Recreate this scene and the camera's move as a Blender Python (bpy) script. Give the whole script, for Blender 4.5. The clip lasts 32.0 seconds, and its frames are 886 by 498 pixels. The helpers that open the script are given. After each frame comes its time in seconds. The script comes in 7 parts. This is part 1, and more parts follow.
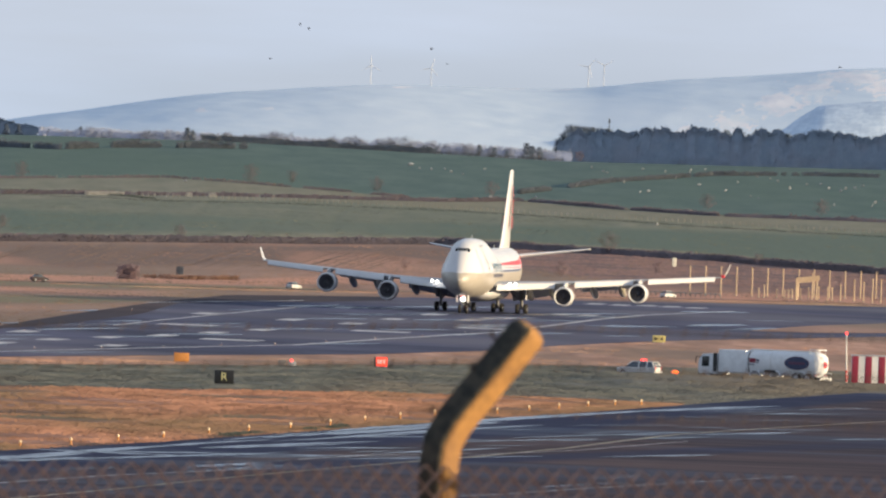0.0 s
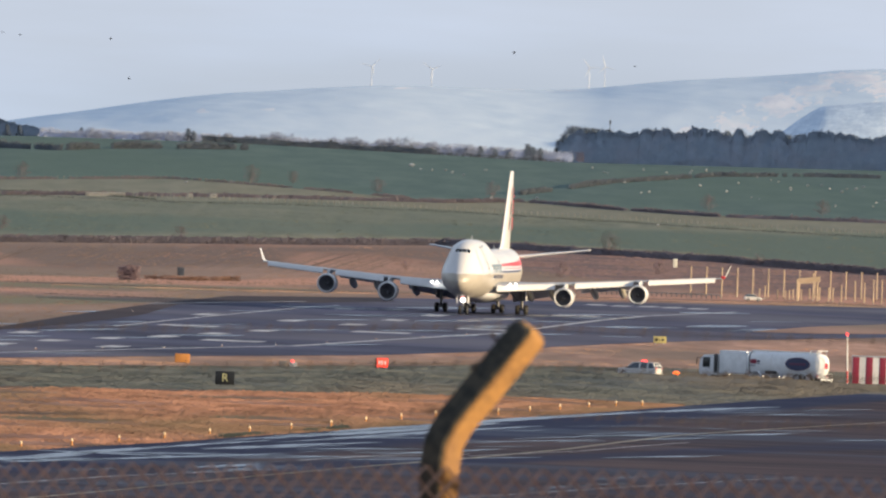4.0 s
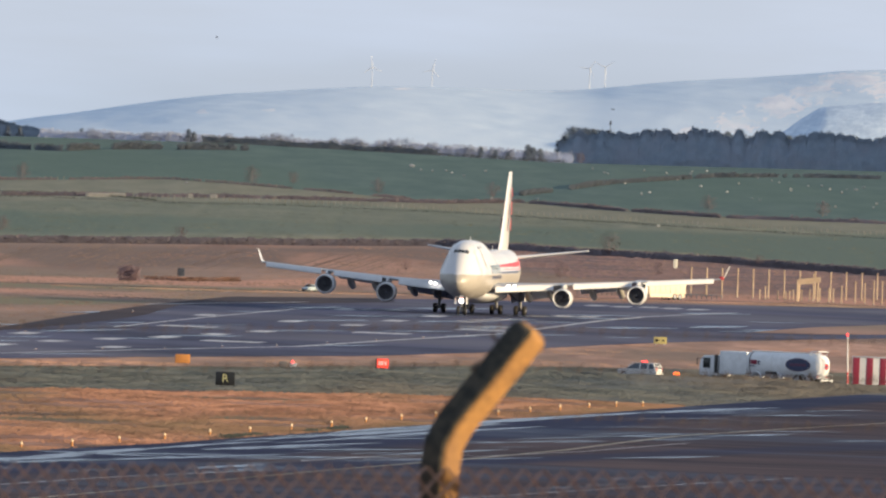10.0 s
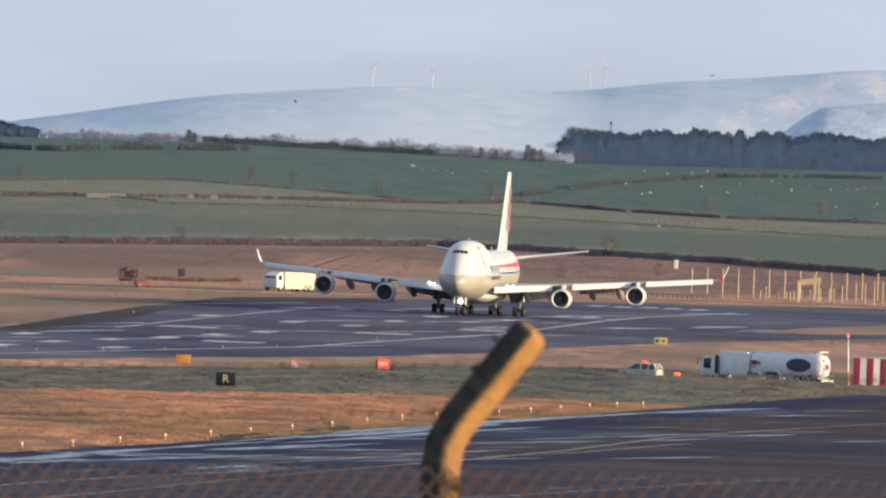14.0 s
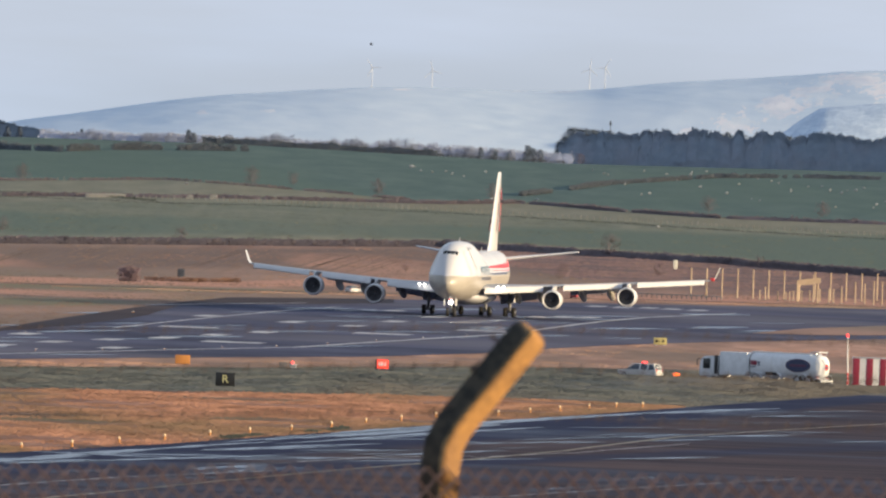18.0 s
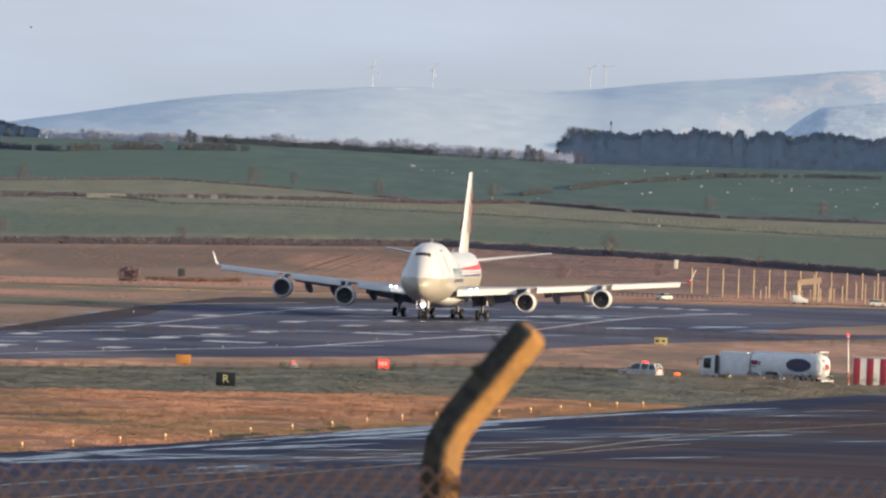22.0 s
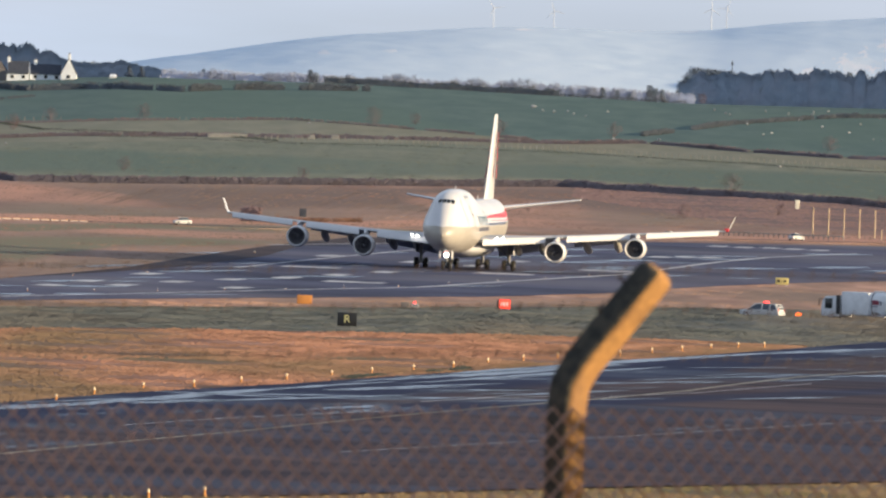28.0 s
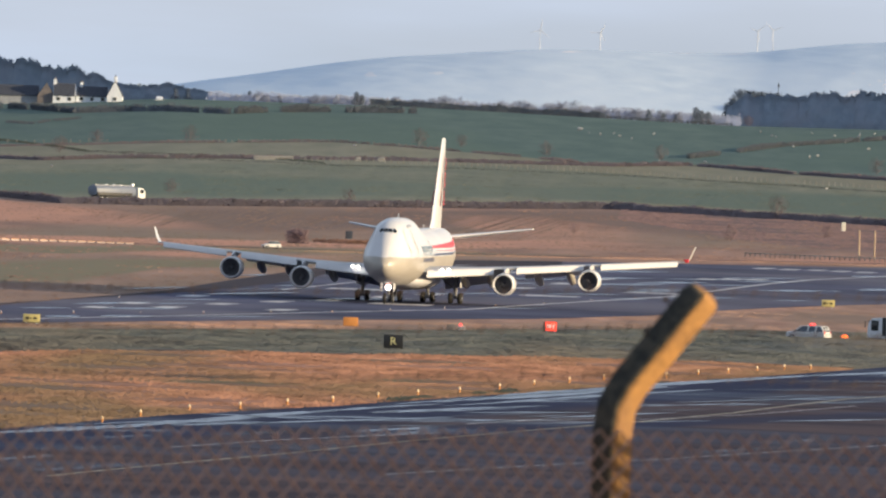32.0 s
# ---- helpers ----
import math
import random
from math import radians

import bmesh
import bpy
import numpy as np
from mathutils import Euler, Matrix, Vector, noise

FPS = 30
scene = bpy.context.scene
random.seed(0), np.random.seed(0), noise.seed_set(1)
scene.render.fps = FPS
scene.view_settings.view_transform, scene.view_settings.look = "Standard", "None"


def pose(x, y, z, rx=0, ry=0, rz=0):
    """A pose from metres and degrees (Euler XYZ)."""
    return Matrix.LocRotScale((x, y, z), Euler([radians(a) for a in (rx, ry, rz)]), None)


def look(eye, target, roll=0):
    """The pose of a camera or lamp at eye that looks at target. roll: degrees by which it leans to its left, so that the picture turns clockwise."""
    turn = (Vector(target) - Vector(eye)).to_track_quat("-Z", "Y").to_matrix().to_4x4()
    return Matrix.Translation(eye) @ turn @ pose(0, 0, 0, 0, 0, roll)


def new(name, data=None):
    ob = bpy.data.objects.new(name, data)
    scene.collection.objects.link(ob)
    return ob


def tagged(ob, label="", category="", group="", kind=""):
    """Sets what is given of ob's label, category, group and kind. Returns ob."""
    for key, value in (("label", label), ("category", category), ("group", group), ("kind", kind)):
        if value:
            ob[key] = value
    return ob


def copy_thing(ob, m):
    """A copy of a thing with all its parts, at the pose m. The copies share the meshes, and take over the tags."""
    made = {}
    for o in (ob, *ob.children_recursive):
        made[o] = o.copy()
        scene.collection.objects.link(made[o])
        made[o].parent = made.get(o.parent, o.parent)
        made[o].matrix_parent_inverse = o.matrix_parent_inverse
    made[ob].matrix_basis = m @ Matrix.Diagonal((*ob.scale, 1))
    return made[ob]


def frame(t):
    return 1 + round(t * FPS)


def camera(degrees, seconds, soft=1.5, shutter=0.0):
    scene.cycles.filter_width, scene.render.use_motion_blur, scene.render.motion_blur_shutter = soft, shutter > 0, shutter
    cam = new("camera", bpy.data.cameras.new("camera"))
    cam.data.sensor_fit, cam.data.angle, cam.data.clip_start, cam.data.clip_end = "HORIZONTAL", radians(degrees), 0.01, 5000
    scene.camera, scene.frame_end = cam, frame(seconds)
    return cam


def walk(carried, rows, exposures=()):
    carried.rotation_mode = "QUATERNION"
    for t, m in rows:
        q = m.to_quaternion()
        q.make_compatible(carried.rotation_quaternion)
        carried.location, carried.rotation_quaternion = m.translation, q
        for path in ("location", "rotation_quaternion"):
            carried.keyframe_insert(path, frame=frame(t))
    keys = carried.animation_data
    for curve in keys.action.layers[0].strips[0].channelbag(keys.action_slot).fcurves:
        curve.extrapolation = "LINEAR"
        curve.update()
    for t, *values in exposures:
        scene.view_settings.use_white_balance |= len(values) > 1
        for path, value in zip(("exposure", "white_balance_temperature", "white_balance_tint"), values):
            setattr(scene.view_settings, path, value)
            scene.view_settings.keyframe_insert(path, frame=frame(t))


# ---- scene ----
# Plan: the eye is the origin, +y the base line over the airfield, z = 0 the runway under the parked jet.
# Bearings are in milliradians to the right of the base line, distances in metres.
EYE_Z = 22.0
cam = camera(2.8069, 32.0, 2.3)
cam.data.dof.use_dof = True
cam.data.dof.focus_distance = 2200.0
cam.data.dof.aperture_fstop = 29.0
# seconds, pan to the left and tilt (mrad) from the rest position
PAN = [(0, -0.062, -0.097), (0.5, -0.078, -0.081), (1, -0.047, -0.081), (2, 0.000, -0.047), (3, -0.016, -0.047), (5.5, -0.009, -0.016), (6, 0.050, 0.000), (6.5, 0.000, -0.009), (8, -0.016, -0.016), (9, 0.000, 0.000), (11, 0.000, -0.016), (12.5, 0.000, 0.000), (13, 0.062, 0.016), (14, 0.031, 0.016), (14.5, -0.009, 0.000), (16.5, 0.000, 0.016), (17, 0.047, 0.022), (18, 0.000, 0.031), (19, 0.000, 0.025), (20, -0.016, 0.000), (21, 0.000, 0.016), (22, 0.031, 0.016), (23, 0.000, 0.000), (24, -0.016, 0.000), (24.5, 0.287, 0.047), (25.5, 0.438, -0.188), (26.5, 1.344, -0.734), (26.7, 3.000, -1.375), (26.9, 4.219, -1.188), (27, 4.719, -1.084), (27.2, 4.812, -1.875), (27.5, 5.656, -3.669), (27.8, 6.438, -4.188), (28, 6.731, -3.288), (28.3, 7.500, -2.688), (28.5, 8.644, -2.169), (28.8, 10.719, -1.906), (29, 11.994, -1.562), (29.3, 12.656, -1.281), (29.5, 12.331, -1.134), (29.7, 11.312, -1.375), (29.85, 9.375, -1.500), (30, 7.209, -1.644), (30.2, 5.875, -1.812), (30.5, 5.838, -1.659), (30.7, 6.312, -1.656), (31, 7.750, -1.547), (31.2, 8.312, -1.688), (31.5, 8.166, -1.803), (32, 9.284, -2.059)]


def aim(t, pan, tilt):
    """Camera pose for a pan to the left and a tilt down, with the lean of the tripod head."""
    r = radians(2.15)
    x, y = -pan, -tilt
    bx, by = x * math.cos(r) + y * math.sin(r), -x * math.sin(r) + y * math.cos(r) + 5.5625
    ex = -0.019 * min(1.0, max(0.0, (t - 24.5) / 2.0))      # the head settles a little to the left
    return look((ex, 0, EYE_Z), (bx + ex, 1000, EYE_Z - by), 2.15)


walk(cam, [(t, aim(t, a, b)) for t, a, b in PAN], [(0, 0.565), (12, 0.555), (20, 0.515), (24.5, 0.495), (27, 0.505), (28, 0.635), (29, 0.575), (32, 0.555)])

# ---- light ----
SUN_AZ, SUN_EL = 72.0, 9.0          # degrees right of straight behind the eye, and up
to_sun = Vector((math.sin(radians(SUN_AZ)), -math.cos(radians(SUN_AZ)), math.tan(radians(SUN_EL)))).normalized()
sun = new("sun", bpy.data.lights.new("sun", "SUN"))
sun.data.energy, sun.data.angle, sun.data.color = 5.0, radians(0.6), (1.0, 0.775, 0.475)
sun.matrix_world = look((0, 0, 0), tuple(-to_sun))
world = bpy.data.worlds.new("sky")
scene.world = world
world.use_nodes = True
wn, wl = world.node_tree.nodes, world.node_tree.links
bg = wn["Background"]
sky = wn.new("ShaderNodeTexSky")
sky.sky_type, sky.sun_disc = "NISHITA", False
sky.sun_elevation, sky.sun_rotation = radians(SUN_EL), math.atan2(to_sun.x, to_sun.y)
sky.air_density, sky.dust_density, sky.ozone_density = 1.0, 0.6, 1.5
tc = wn.new("ShaderNodeTexCoord")
mp = wn.new("ShaderNodeMapping")
mp.inputs["Scale"].default_value = (14, 14, 110)
wl.new(tc.outputs["Generated"], mp.inputs["Vector"])
cn = wn.new("ShaderNodeTexNoise")
cn.inputs["Scale"].default_value, cn.inputs["Detail"].default_value, cn.inputs["Roughness"].default_value = 1.6, 6.0, 0.55
wl.new(mp.outputs["Vector"], cn.inputs["Vector"])
cr = wn.new("ShaderNodeValToRGB")
cr.color_ramp.elements[0].position, cr.color_ramp.elements[0].color = 0.33, (0.80, 0.80, 0.80, 1)
cr.color_ramp.elements[1].position, cr.color_ramp.elements[1].color = 0.70, (0.97, 0.97, 0.97, 1)
wl.new(cn.outputs["Fac"], cr.inputs["Fac"])
mx = wn.new("ShaderNodeMix")
mx.data_type = "RGBA"
# the cloud veil is thick over the horizon and thin overhead
sx = wn.new("ShaderNodeSeparateXYZ")
wl.new(tc.outputs["Generated"], sx.inputs["Vector"])
vr = wn.new("ShaderNodeMapRange")
vr.inputs["From Min"].default_value, vr.inputs["From Max"].default_value = 0.03, 0.7
vr.inputs["To Min"].default_value, vr.inputs["To Max"].default_value = 1.0, 0.55
wl.new(sx.outputs["Z"], vr.inputs["Value"])
mu = wn.new("ShaderNodeMath")
mu.operation = "MULTIPLY"
wl.new(cr.outputs["Color"], mu.inputs[0])
wl.new(vr.outputs["Result"], mu.inputs[1])
wl.new(mu.outputs["Value"], mx.inputs["Factor"])
wl.new(sky.outputs["Color"], mx.inputs["A"])
# the veil itself is uneven: broad grey banks in it
mp2 = wn.new("ShaderNodeMapping")
mp2.inputs["Scale"].default_value = (5, 5, 26)
mp2.inputs["Location"].default_value = (0.42, 0.0, 0.3)
wl.new(tc.outputs["Generated"], mp2.inputs["Vector"])
banks = wn.new("ShaderNodeTexNoise")
banks.inputs["Scale"].default_value, banks.inputs["Detail"].default_value, banks.inputs["Roughness"].default_value = 1.7, 4.0, 0.5
wl.new(mp2.outputs["Vector"], banks.inputs["Vector"])
br = wn.new("ShaderNodeValToRGB")
br.color_ramp.elements[0].position, br.color_ramp.elements[0].color = 0.38, (4.55, 5.35, 6.50, 1)
br.color_ramp.elements[1].position, br.color_ramp.elements[1].color = 0.60, (5.85, 6.68, 8.25, 1)
wl.new(banks.outputs["Fac"], br.inputs["Fac"])
wl.new(br.outputs["Color"], mx.inputs["B"])
wl.new(mx.outputs["Result"], bg.inputs["Color"])
bg.inputs["Strength"].default_value = 0.075


# ---- materials ----
def surf(name, c1, c2, scale=1.0, rough=0.7, bump=0.0, metal=0.0, c3=None, scale3=None, amount3=0.5, stretch=(1, 1, 1), rough2=None,
         spec=0.5, per_piece=0.0, turn=0.0, patches=()):
    """A two-tone procedural surface: c1 and c2 mixed by grain at the given scale, c3 in larger stains, patches of other growth by attribute."""
    m = bpy.data.materials.new(name)
    m.use_nodes = True
    n, l = m.node_tree.nodes, m.node_tree.links
    b = n["Principled BSDF"]
    b.inputs["Metallic"].default_value, b.inputs["Roughness"].default_value = metal, rough
    b.inputs["Specular IOR Level"].default_value = spec
    co = n.new("ShaderNodeTexCoord")
    ma = n.new("ShaderNodeMapping")
    ma.vector_type = "TEXTURE"
    ma.inputs["Scale"].default_value = tuple(1 / s for s in stretch)
    ma.inputs["Rotation"].default_value = (0, 0, radians(turn))
    l.new(co.outputs["Object"], ma.inputs["Vector"])
    t = n.new("ShaderNodeTexNoise")
    t.inputs["Scale"].default_value, t.inputs["Detail"].default_value, t.inputs["Roughness"].default_value = scale, 5.0, 0.6
    l.new(ma.outputs["Vector"], t.inputs["Vector"])
    r = n.new("ShaderNodeValToRGB")
    r.color_ramp.elements[0].position, r.color_ramp.elements[0].color = 0.36, (*c1, 1)
    r.color_ramp.elements[1].position, r.color_ramp.elements[1].color = 0.64, (*c2, 1)
    l.new(t.outputs["Fac"], r.inputs["Fac"])
    out = r.outputs["Color"]
    if c3:
        t3 = n.new("ShaderNodeTexNoise")
        t3.inputs["Scale"].default_value, t3.inputs["Detail"].default_value = scale3 or scale * 0.15, 4.0
        l.new(ma.outputs["Vector"], t3.inputs["Vector"])
        r3 = n.new("ShaderNodeValToRGB")
        r3.color_ramp.elements[0].position, r3.color_ramp.elements[0].color = 0.45, (0, 0, 0, 1)
        r3.color_ramp.elements[1].position, r3.color_ramp.elements[1].color = 0.62, (amount3,) * 3 + (1,)
        l.new(t3.outputs["Fac"], r3.inputs["Fac"])
        mi = n.new("ShaderNodeMix")
        mi.data_type = "RGBA"
        l.new(r3.outputs["Color"], mi.inputs["Factor"])
        l.new(out, mi.inputs["A"])
        mi.inputs["B"].default_value = (*c3, 1)
        out = mi.outputs["Result"]
        if rough2 is not None:
            mr = n.new("ShaderNodeMapRange")
            mr.inputs["From Max"].default_value = amount3
            mr.inputs["To Min"].default_value, mr.inputs["To Max"].default_value = rough, rough2
            l.new(r3.outputs["Color"], mr.inputs["Value"])
            l.new(mr.outputs["Result"], b.inputs["Roughness"])
    for growth, tone in patches:
        at = n.new("ShaderNodeAttribute")
        at.attribute_name = growth
        fray = n.new("ShaderNodeMath")
        fray.operation = "MULTIPLY_ADD"
        l.new(t.outputs["Fac"], fray.inputs[0])
        fray.inputs[1].default_value = 1.1
        l.new(at.outputs["Fac"], fray.inputs[2])
        edge = n.new("ShaderNodeMapRange")
        edge.inputs["From Min"].default_value, edge.inputs["From Max"].default_value = 0.72, 1.45
        l.new(fray.outputs["Value"], edge.inputs["Value"])
        pm = n.new("ShaderNodeMix")
        pm.data_type = "RGBA"
        l.new(edge.outputs["Result"], pm.inputs["Factor"])
        l.new(out, pm.inputs["A"])
        pm.inputs["B"].default_value = (*tone, 1)
        out = pm.outputs["Result"]
    if per_piece:
        oi = n.new("ShaderNodeObjectInfo")
        hs = n.new("ShaderNodeHueSaturation")
        mv = n.new("ShaderNodeMapRange")
        mv.inputs["To Min"].default_value, mv.inputs["To Max"].default_value = 1 - per_piece, 1 + per_piece
        l.new(oi.outputs["Random"], mv.inputs["Value"])
        l.new(mv.outputs["Result"], hs.inputs["Value"])
        l.new(out, hs.inputs["Color"])
        out = hs.outputs["Color"]
    l.new(out, b.inputs["Base Color"])
    if bump:
        bp = n.new("ShaderNodeBump")
        bp.inputs["Strength"].default_value, bp.inputs["Distance"].default_value = min(bump, 1.0), 0.3 / scale * max(bump, 1.0)
        l.new(t.outputs["Fac"], bp.inputs["Height"])
        l.new(bp.outputs["Normal"], b.inputs["Normal"])
    return m


def paint(name, c, rough=0.4, metal=0.0, dirt=0.12, scale=2.0):
    """Painted or metal surface with faint dirt and uneven gloss."""
    d = tuple(v * (1 - dirt) for v in c)
    return surf(name, c, d, scale, rough, 0.02, metal, tuple(v * (1 - 2 * dirt) for v in c), scale * 0.2, 0.5)


def glow(name, c, strength):
    m = bpy.data.materials.new(name)
    m.use_nodes = True
    b = m.node_tree.nodes["Principled BSDF"]
    b.inputs["Base Color"].default_value = (*c, 1)
    b.inputs["Emission Color"].default_value, b.inputs["Emission Strength"].default_value = (*c, 1), strength
    return m


M = {
    "meadow": surf("rough_winter_grass", (0.20, 0.14, 0.085), (0.27, 0.19, 0.11), 0.8, 0.9, 0.35, 0, (0.11, 0.11, 0.06), 0.05, 0.7, stretch=(1, 0.6, 1), spec=0.1),
    "straw": surf("dry_straw_grass", (0.222, 0.122, 0.092), (0.400, 0.218, 0.160), 1.1, 0.9, 0.6, 0, (0.165, 0.126, 0.088), 0.12, 0.85, stretch=(0.30, 0.05, 1), spec=0.1, patches=(("lush", (0.125, 0.122, 0.080)), ("bare", (0.080, 0.064, 0.058)))),
    "dull_grass": surf("dull_mown_grass", (0.104, 0.122, 0.127), (0.166, 0.174, 0.166), 1.0, 0.9, 0.6, 0, (0.205, 0.172, 0.142), 0.12, 0.6, stretch=(0.22, 0.05, 1), spec=0.1),
    "heath": surf("reddish_rough_pasture", (0.262, 0.170, 0.144), (0.410, 0.258, 0.206), 0.5, 0.9, 0.3, 0, (0.250, 0.202, 0.160), 0.12, 0.8, stretch=(0.16, 0.022, 1), spec=0.1, turn=-1.9, patches=(("soil", (0.205, 0.148, 0.130)), ("warm", (0.540, 0.292, 0.214)), ("lush", (0.222, 0.200, 0.138)), ("scrub", (0.178, 0.130, 0.132)))),
    "pasture": surf("green_pasture", (0.162, 0.178, 0.138), (0.262, 0.258, 0.200), 0.45, 0.9, 0.4, 0, (0.168, 0.190, 0.152), 0.03, 0.7, stretch=(0.5, 0.06, 1), spec=0.1, patches=(("lush", (0.132, 0.172, 0.142)), ("warm", (0.260, 0.240, 0.172)))),
    "pale_pasture": surf("pale_pasture", (0.192, 0.198, 0.155), (0.245, 0.242, 0.190), 0.3, 0.9, 0.3, 0, (0.235, 0.215, 0.150), 0.05, 0.5, stretch=(0.5, 0.06, 1), spec=0.1),
    "crop": surf("winter_crop", (0.088, 0.140, 0.134), (0.118, 0.174, 0.160), 0.25, 0.9, 0.2, 0, (0.105, 0.160, 0.134), 0.03, 0.6, stretch=(0.5, 0.06, 1), spec=0.1),
    "asphalt": surf("damp_asphalt", (0.026, 0.033, 0.076), (0.094, 0.102, 0.178), 0.28, 0.9, 0.1, 0, (0.104, 0.086, 0.112), 0.10, 0.7, stretch=(0.14, 0.08, 1), rough2=0.6, spec=0.20),
    "asphalt_old": surf("worn_brown_asphalt", (0.026, 0.022, 0.038), (0.106, 0.075, 0.082), 0.5, 0.95, 0.1, 0, (0.020, 0.022, 0.050), 0.16, 0.9, stretch=(0.07, 0.22, 1), rough2=0.6, spec=0.10, patches=(("wet", (0.018, 0.026, 0.070)),)),
    "mark": surf("worn_white_marking", (0.74, 0.74, 0.78), (0.54, 0.54, 0.58), 1.5, 0.7, 0.1, 0, (0.14, 0.14, 0.16), 0.3, 0.5),
    "mark_yellow": surf("worn_pale_marking", (0.50, 0.45, 0.34), (0.38, 0.34, 0.27), 1.5, 0.6, 0.1, 0, (0.15, 0.14, 0.12), 0.3, 0.35),
    # both far snow surfaces have the blue of distance haze in their colour
    "snow": surf("haze_blue_snowy_moor", (0.625, 0.740, 0.872), (0.715, 0.815, 0.925), 0.22, 0.9, 0.12, 0, (0.700, 0.800, 0.915), 0.035, 0.8, stretch=(0.55, 0.10, 2.2), spec=0.1, turn=12),
    "snow_rock": surf("haze_blue_snowy_rock", (0.53, 0.65, 0.80), (0.72, 0.82, 0.94), 0.9, 0.9, 0.3, 0, (0.46, 0.57, 0.72), 0.25, 0.6, stretch=(0.7, 0.4, 1.2), spec=0.1),
    "concrete": surf("weathered_concrete", (0.31, 0.160, 0.054), (0.42, 0.215, 0.070), 30, 0.85, 0.7, 0, (0.17, 0.092, 0.045), 11.0, 0.55),
    # shade of the post's left face put into colour, with lichen flecks
    "shade_skin": surf("painted_shade_and_lichen", (0.018, 0.021, 0.019), (0.046, 0.045, 0.040), 45, 0.95, 0.8, 0, (0.10, 0.085, 0.065), 18.0, 0.5),
    "wire": surf("rusty_fence_wire", (0.05, 0.035, 0.032), (0.08, 0.055, 0.048), 20, 0.7, 0.1, 0.0),
    "white": paint("white_aircraft_paint", (0.68, 0.68, 0.70), 0.24, 0, 0.05, 0.4),
    "grey": paint("grey_aircraft_paint", (0.42, 0.43, 0.46), 0.35, 0, 0.08, 0.5),
    "alu": paint("bare_aluminium", (0.70, 0.71, 0.73), 0.32, 0.85, 0.08, 1.0),
    "dark": paint("dark_recess", (0.03, 0.03, 0.035), 0.6, 0, 0.2, 2.0),
    "tyre": surf("black_rubber", (0.02, 0.02, 0.02), (0.035, 0.033, 0.03), 8, 0.8, 0.1),
    "glass_dark": paint("dark_window_glass", (0.02, 0.025, 0.03), 0.08, 0, 0.1, 1.0),
    "red": paint("red_paint", (0.62, 0.05, 0.06), 0.4),
    "navy": paint("dark_navy_paint", (0.035, 0.05, 0.12), 0.4),
    "yellow": paint("yellow_paint", (0.55, 0.48, 0.20), 0.45),
    "orange": paint("orange_paint", (0.60, 0.26, 0.07), 0.5),
    "black": paint("black_paint", (0.015, 0.016, 0.018), 0.4),
    "puddle": surf("wet_film_of_water", (0.030, 0.048, 0.095), (0.046, 0.066, 0.120), 0.4, 0.25, 0.0, spec=0.5),
    "fan": paint("dark_fan_metal", (0.16, 0.16, 0.18), 0.45, 0.5, 0.2, 3.0),
    "belly": paint("pale_grey_belly_paint", (0.43, 0.395, 0.345), 0.35, 0, 0.06, 0.5),
    "letter": paint("grey_blue_lettering_paint", (0.13, 0.215, 0.285), 0.4),
    "bark": surf("grey_brown_bark", (0.22, 0.180, 0.190), (0.27, 0.220, 0.225), 3, 0.9, 0.5),
    # pale blue of the distance haze is painted into the pine colour
    "pine": surf("haze_blue_pine_foliage", (0.258, 0.322, 0.408), (0.300, 0.364, 0.448), 0.5, 0.9, 0.0, 0, (0.315, 0.352, 0.428), 0.2, 0.6, spec=0.05, per_piece=0.1),
    "twigs": surf("bare_winter_twigs", (0.285, 0.198, 0.205), (0.345, 0.238, 0.242), 1.0, 0.9, 0.0, spec=0.1, per_piece=0.12),
    "hedge": surf("leafless_hedge", (0.196, 0.166, 0.184), (0.228, 0.192, 0.206), 0.8, 0.9, 0.0, 0, (0.176, 0.156, 0.174), 0.10, 0.7, spec=0.1),
    "stone": surf("pale_field_stone", (0.18, 0.19, 0.205), (0.24, 0.245, 0.255), 1.5, 0.9, 0.5),
    "slate": surf("dark_slate_roof", (0.050, 0.058, 0.080), (0.080, 0.088, 0.112), 2.0, 0.8, 0.2, spec=0.2),
    "lime": surf("cream_white_wall", (0.76, 0.72, 0.62), (0.82, 0.78, 0.68), 0.8, 0.85, 0.1),
    "brown_wall": surf("brown_stone_wall", (0.15, 0.138, 0.142), (0.20, 0.178, 0.178), 1.2, 0.9, 0.4),
    "wool": surf("sheep_wool", (0.30, 0.325, 0.365), (0.37, 0.39, 0.425), 6, 0.95, 0.4),
    "feather": surf("dark_feathers", (0.010, 0.009, 0.009), (0.022, 0.018, 0.016), 20, 0.9, 0.1, spec=0.1),
    "wood_pole": surf("yellow_pole_paint", (0.46, 0.35, 0.235), (0.56, 0.43, 0.30), 2, 0.6, 0.1),
    "timber": surf("pale_timber", (0.24, 0.235, 0.22), (0.30, 0.295, 0.275), 2, 0.8, 0.2),
    "car_white": paint("white_car_paint", (0.78, 0.78, 0.78), 0.25),
    # dark paint lifted a little to hold the haze over the road
    "car_dark": paint("hazed_dark_car_paint", (0.085, 0.07, 0.078), 0.3),
    "car_red": paint("red_car_paint", (0.46, 0.075, 0.085), 0.35),
    "car_blue": paint("pale_blue_car_paint", (0.45, 0.55, 0.62), 0.25),
    "lamp_amber": glow("amber_lamp", (1.0, 0.16, 0.03), 1.2),
    # white turbines greyed towards the sky: haze put into the paint
    "turbine": paint("haze_grey_turbine_paint", (0.55, 0.59, 0.66), 0.5),
    # lit copy of the snow: the sunlight is in its colour
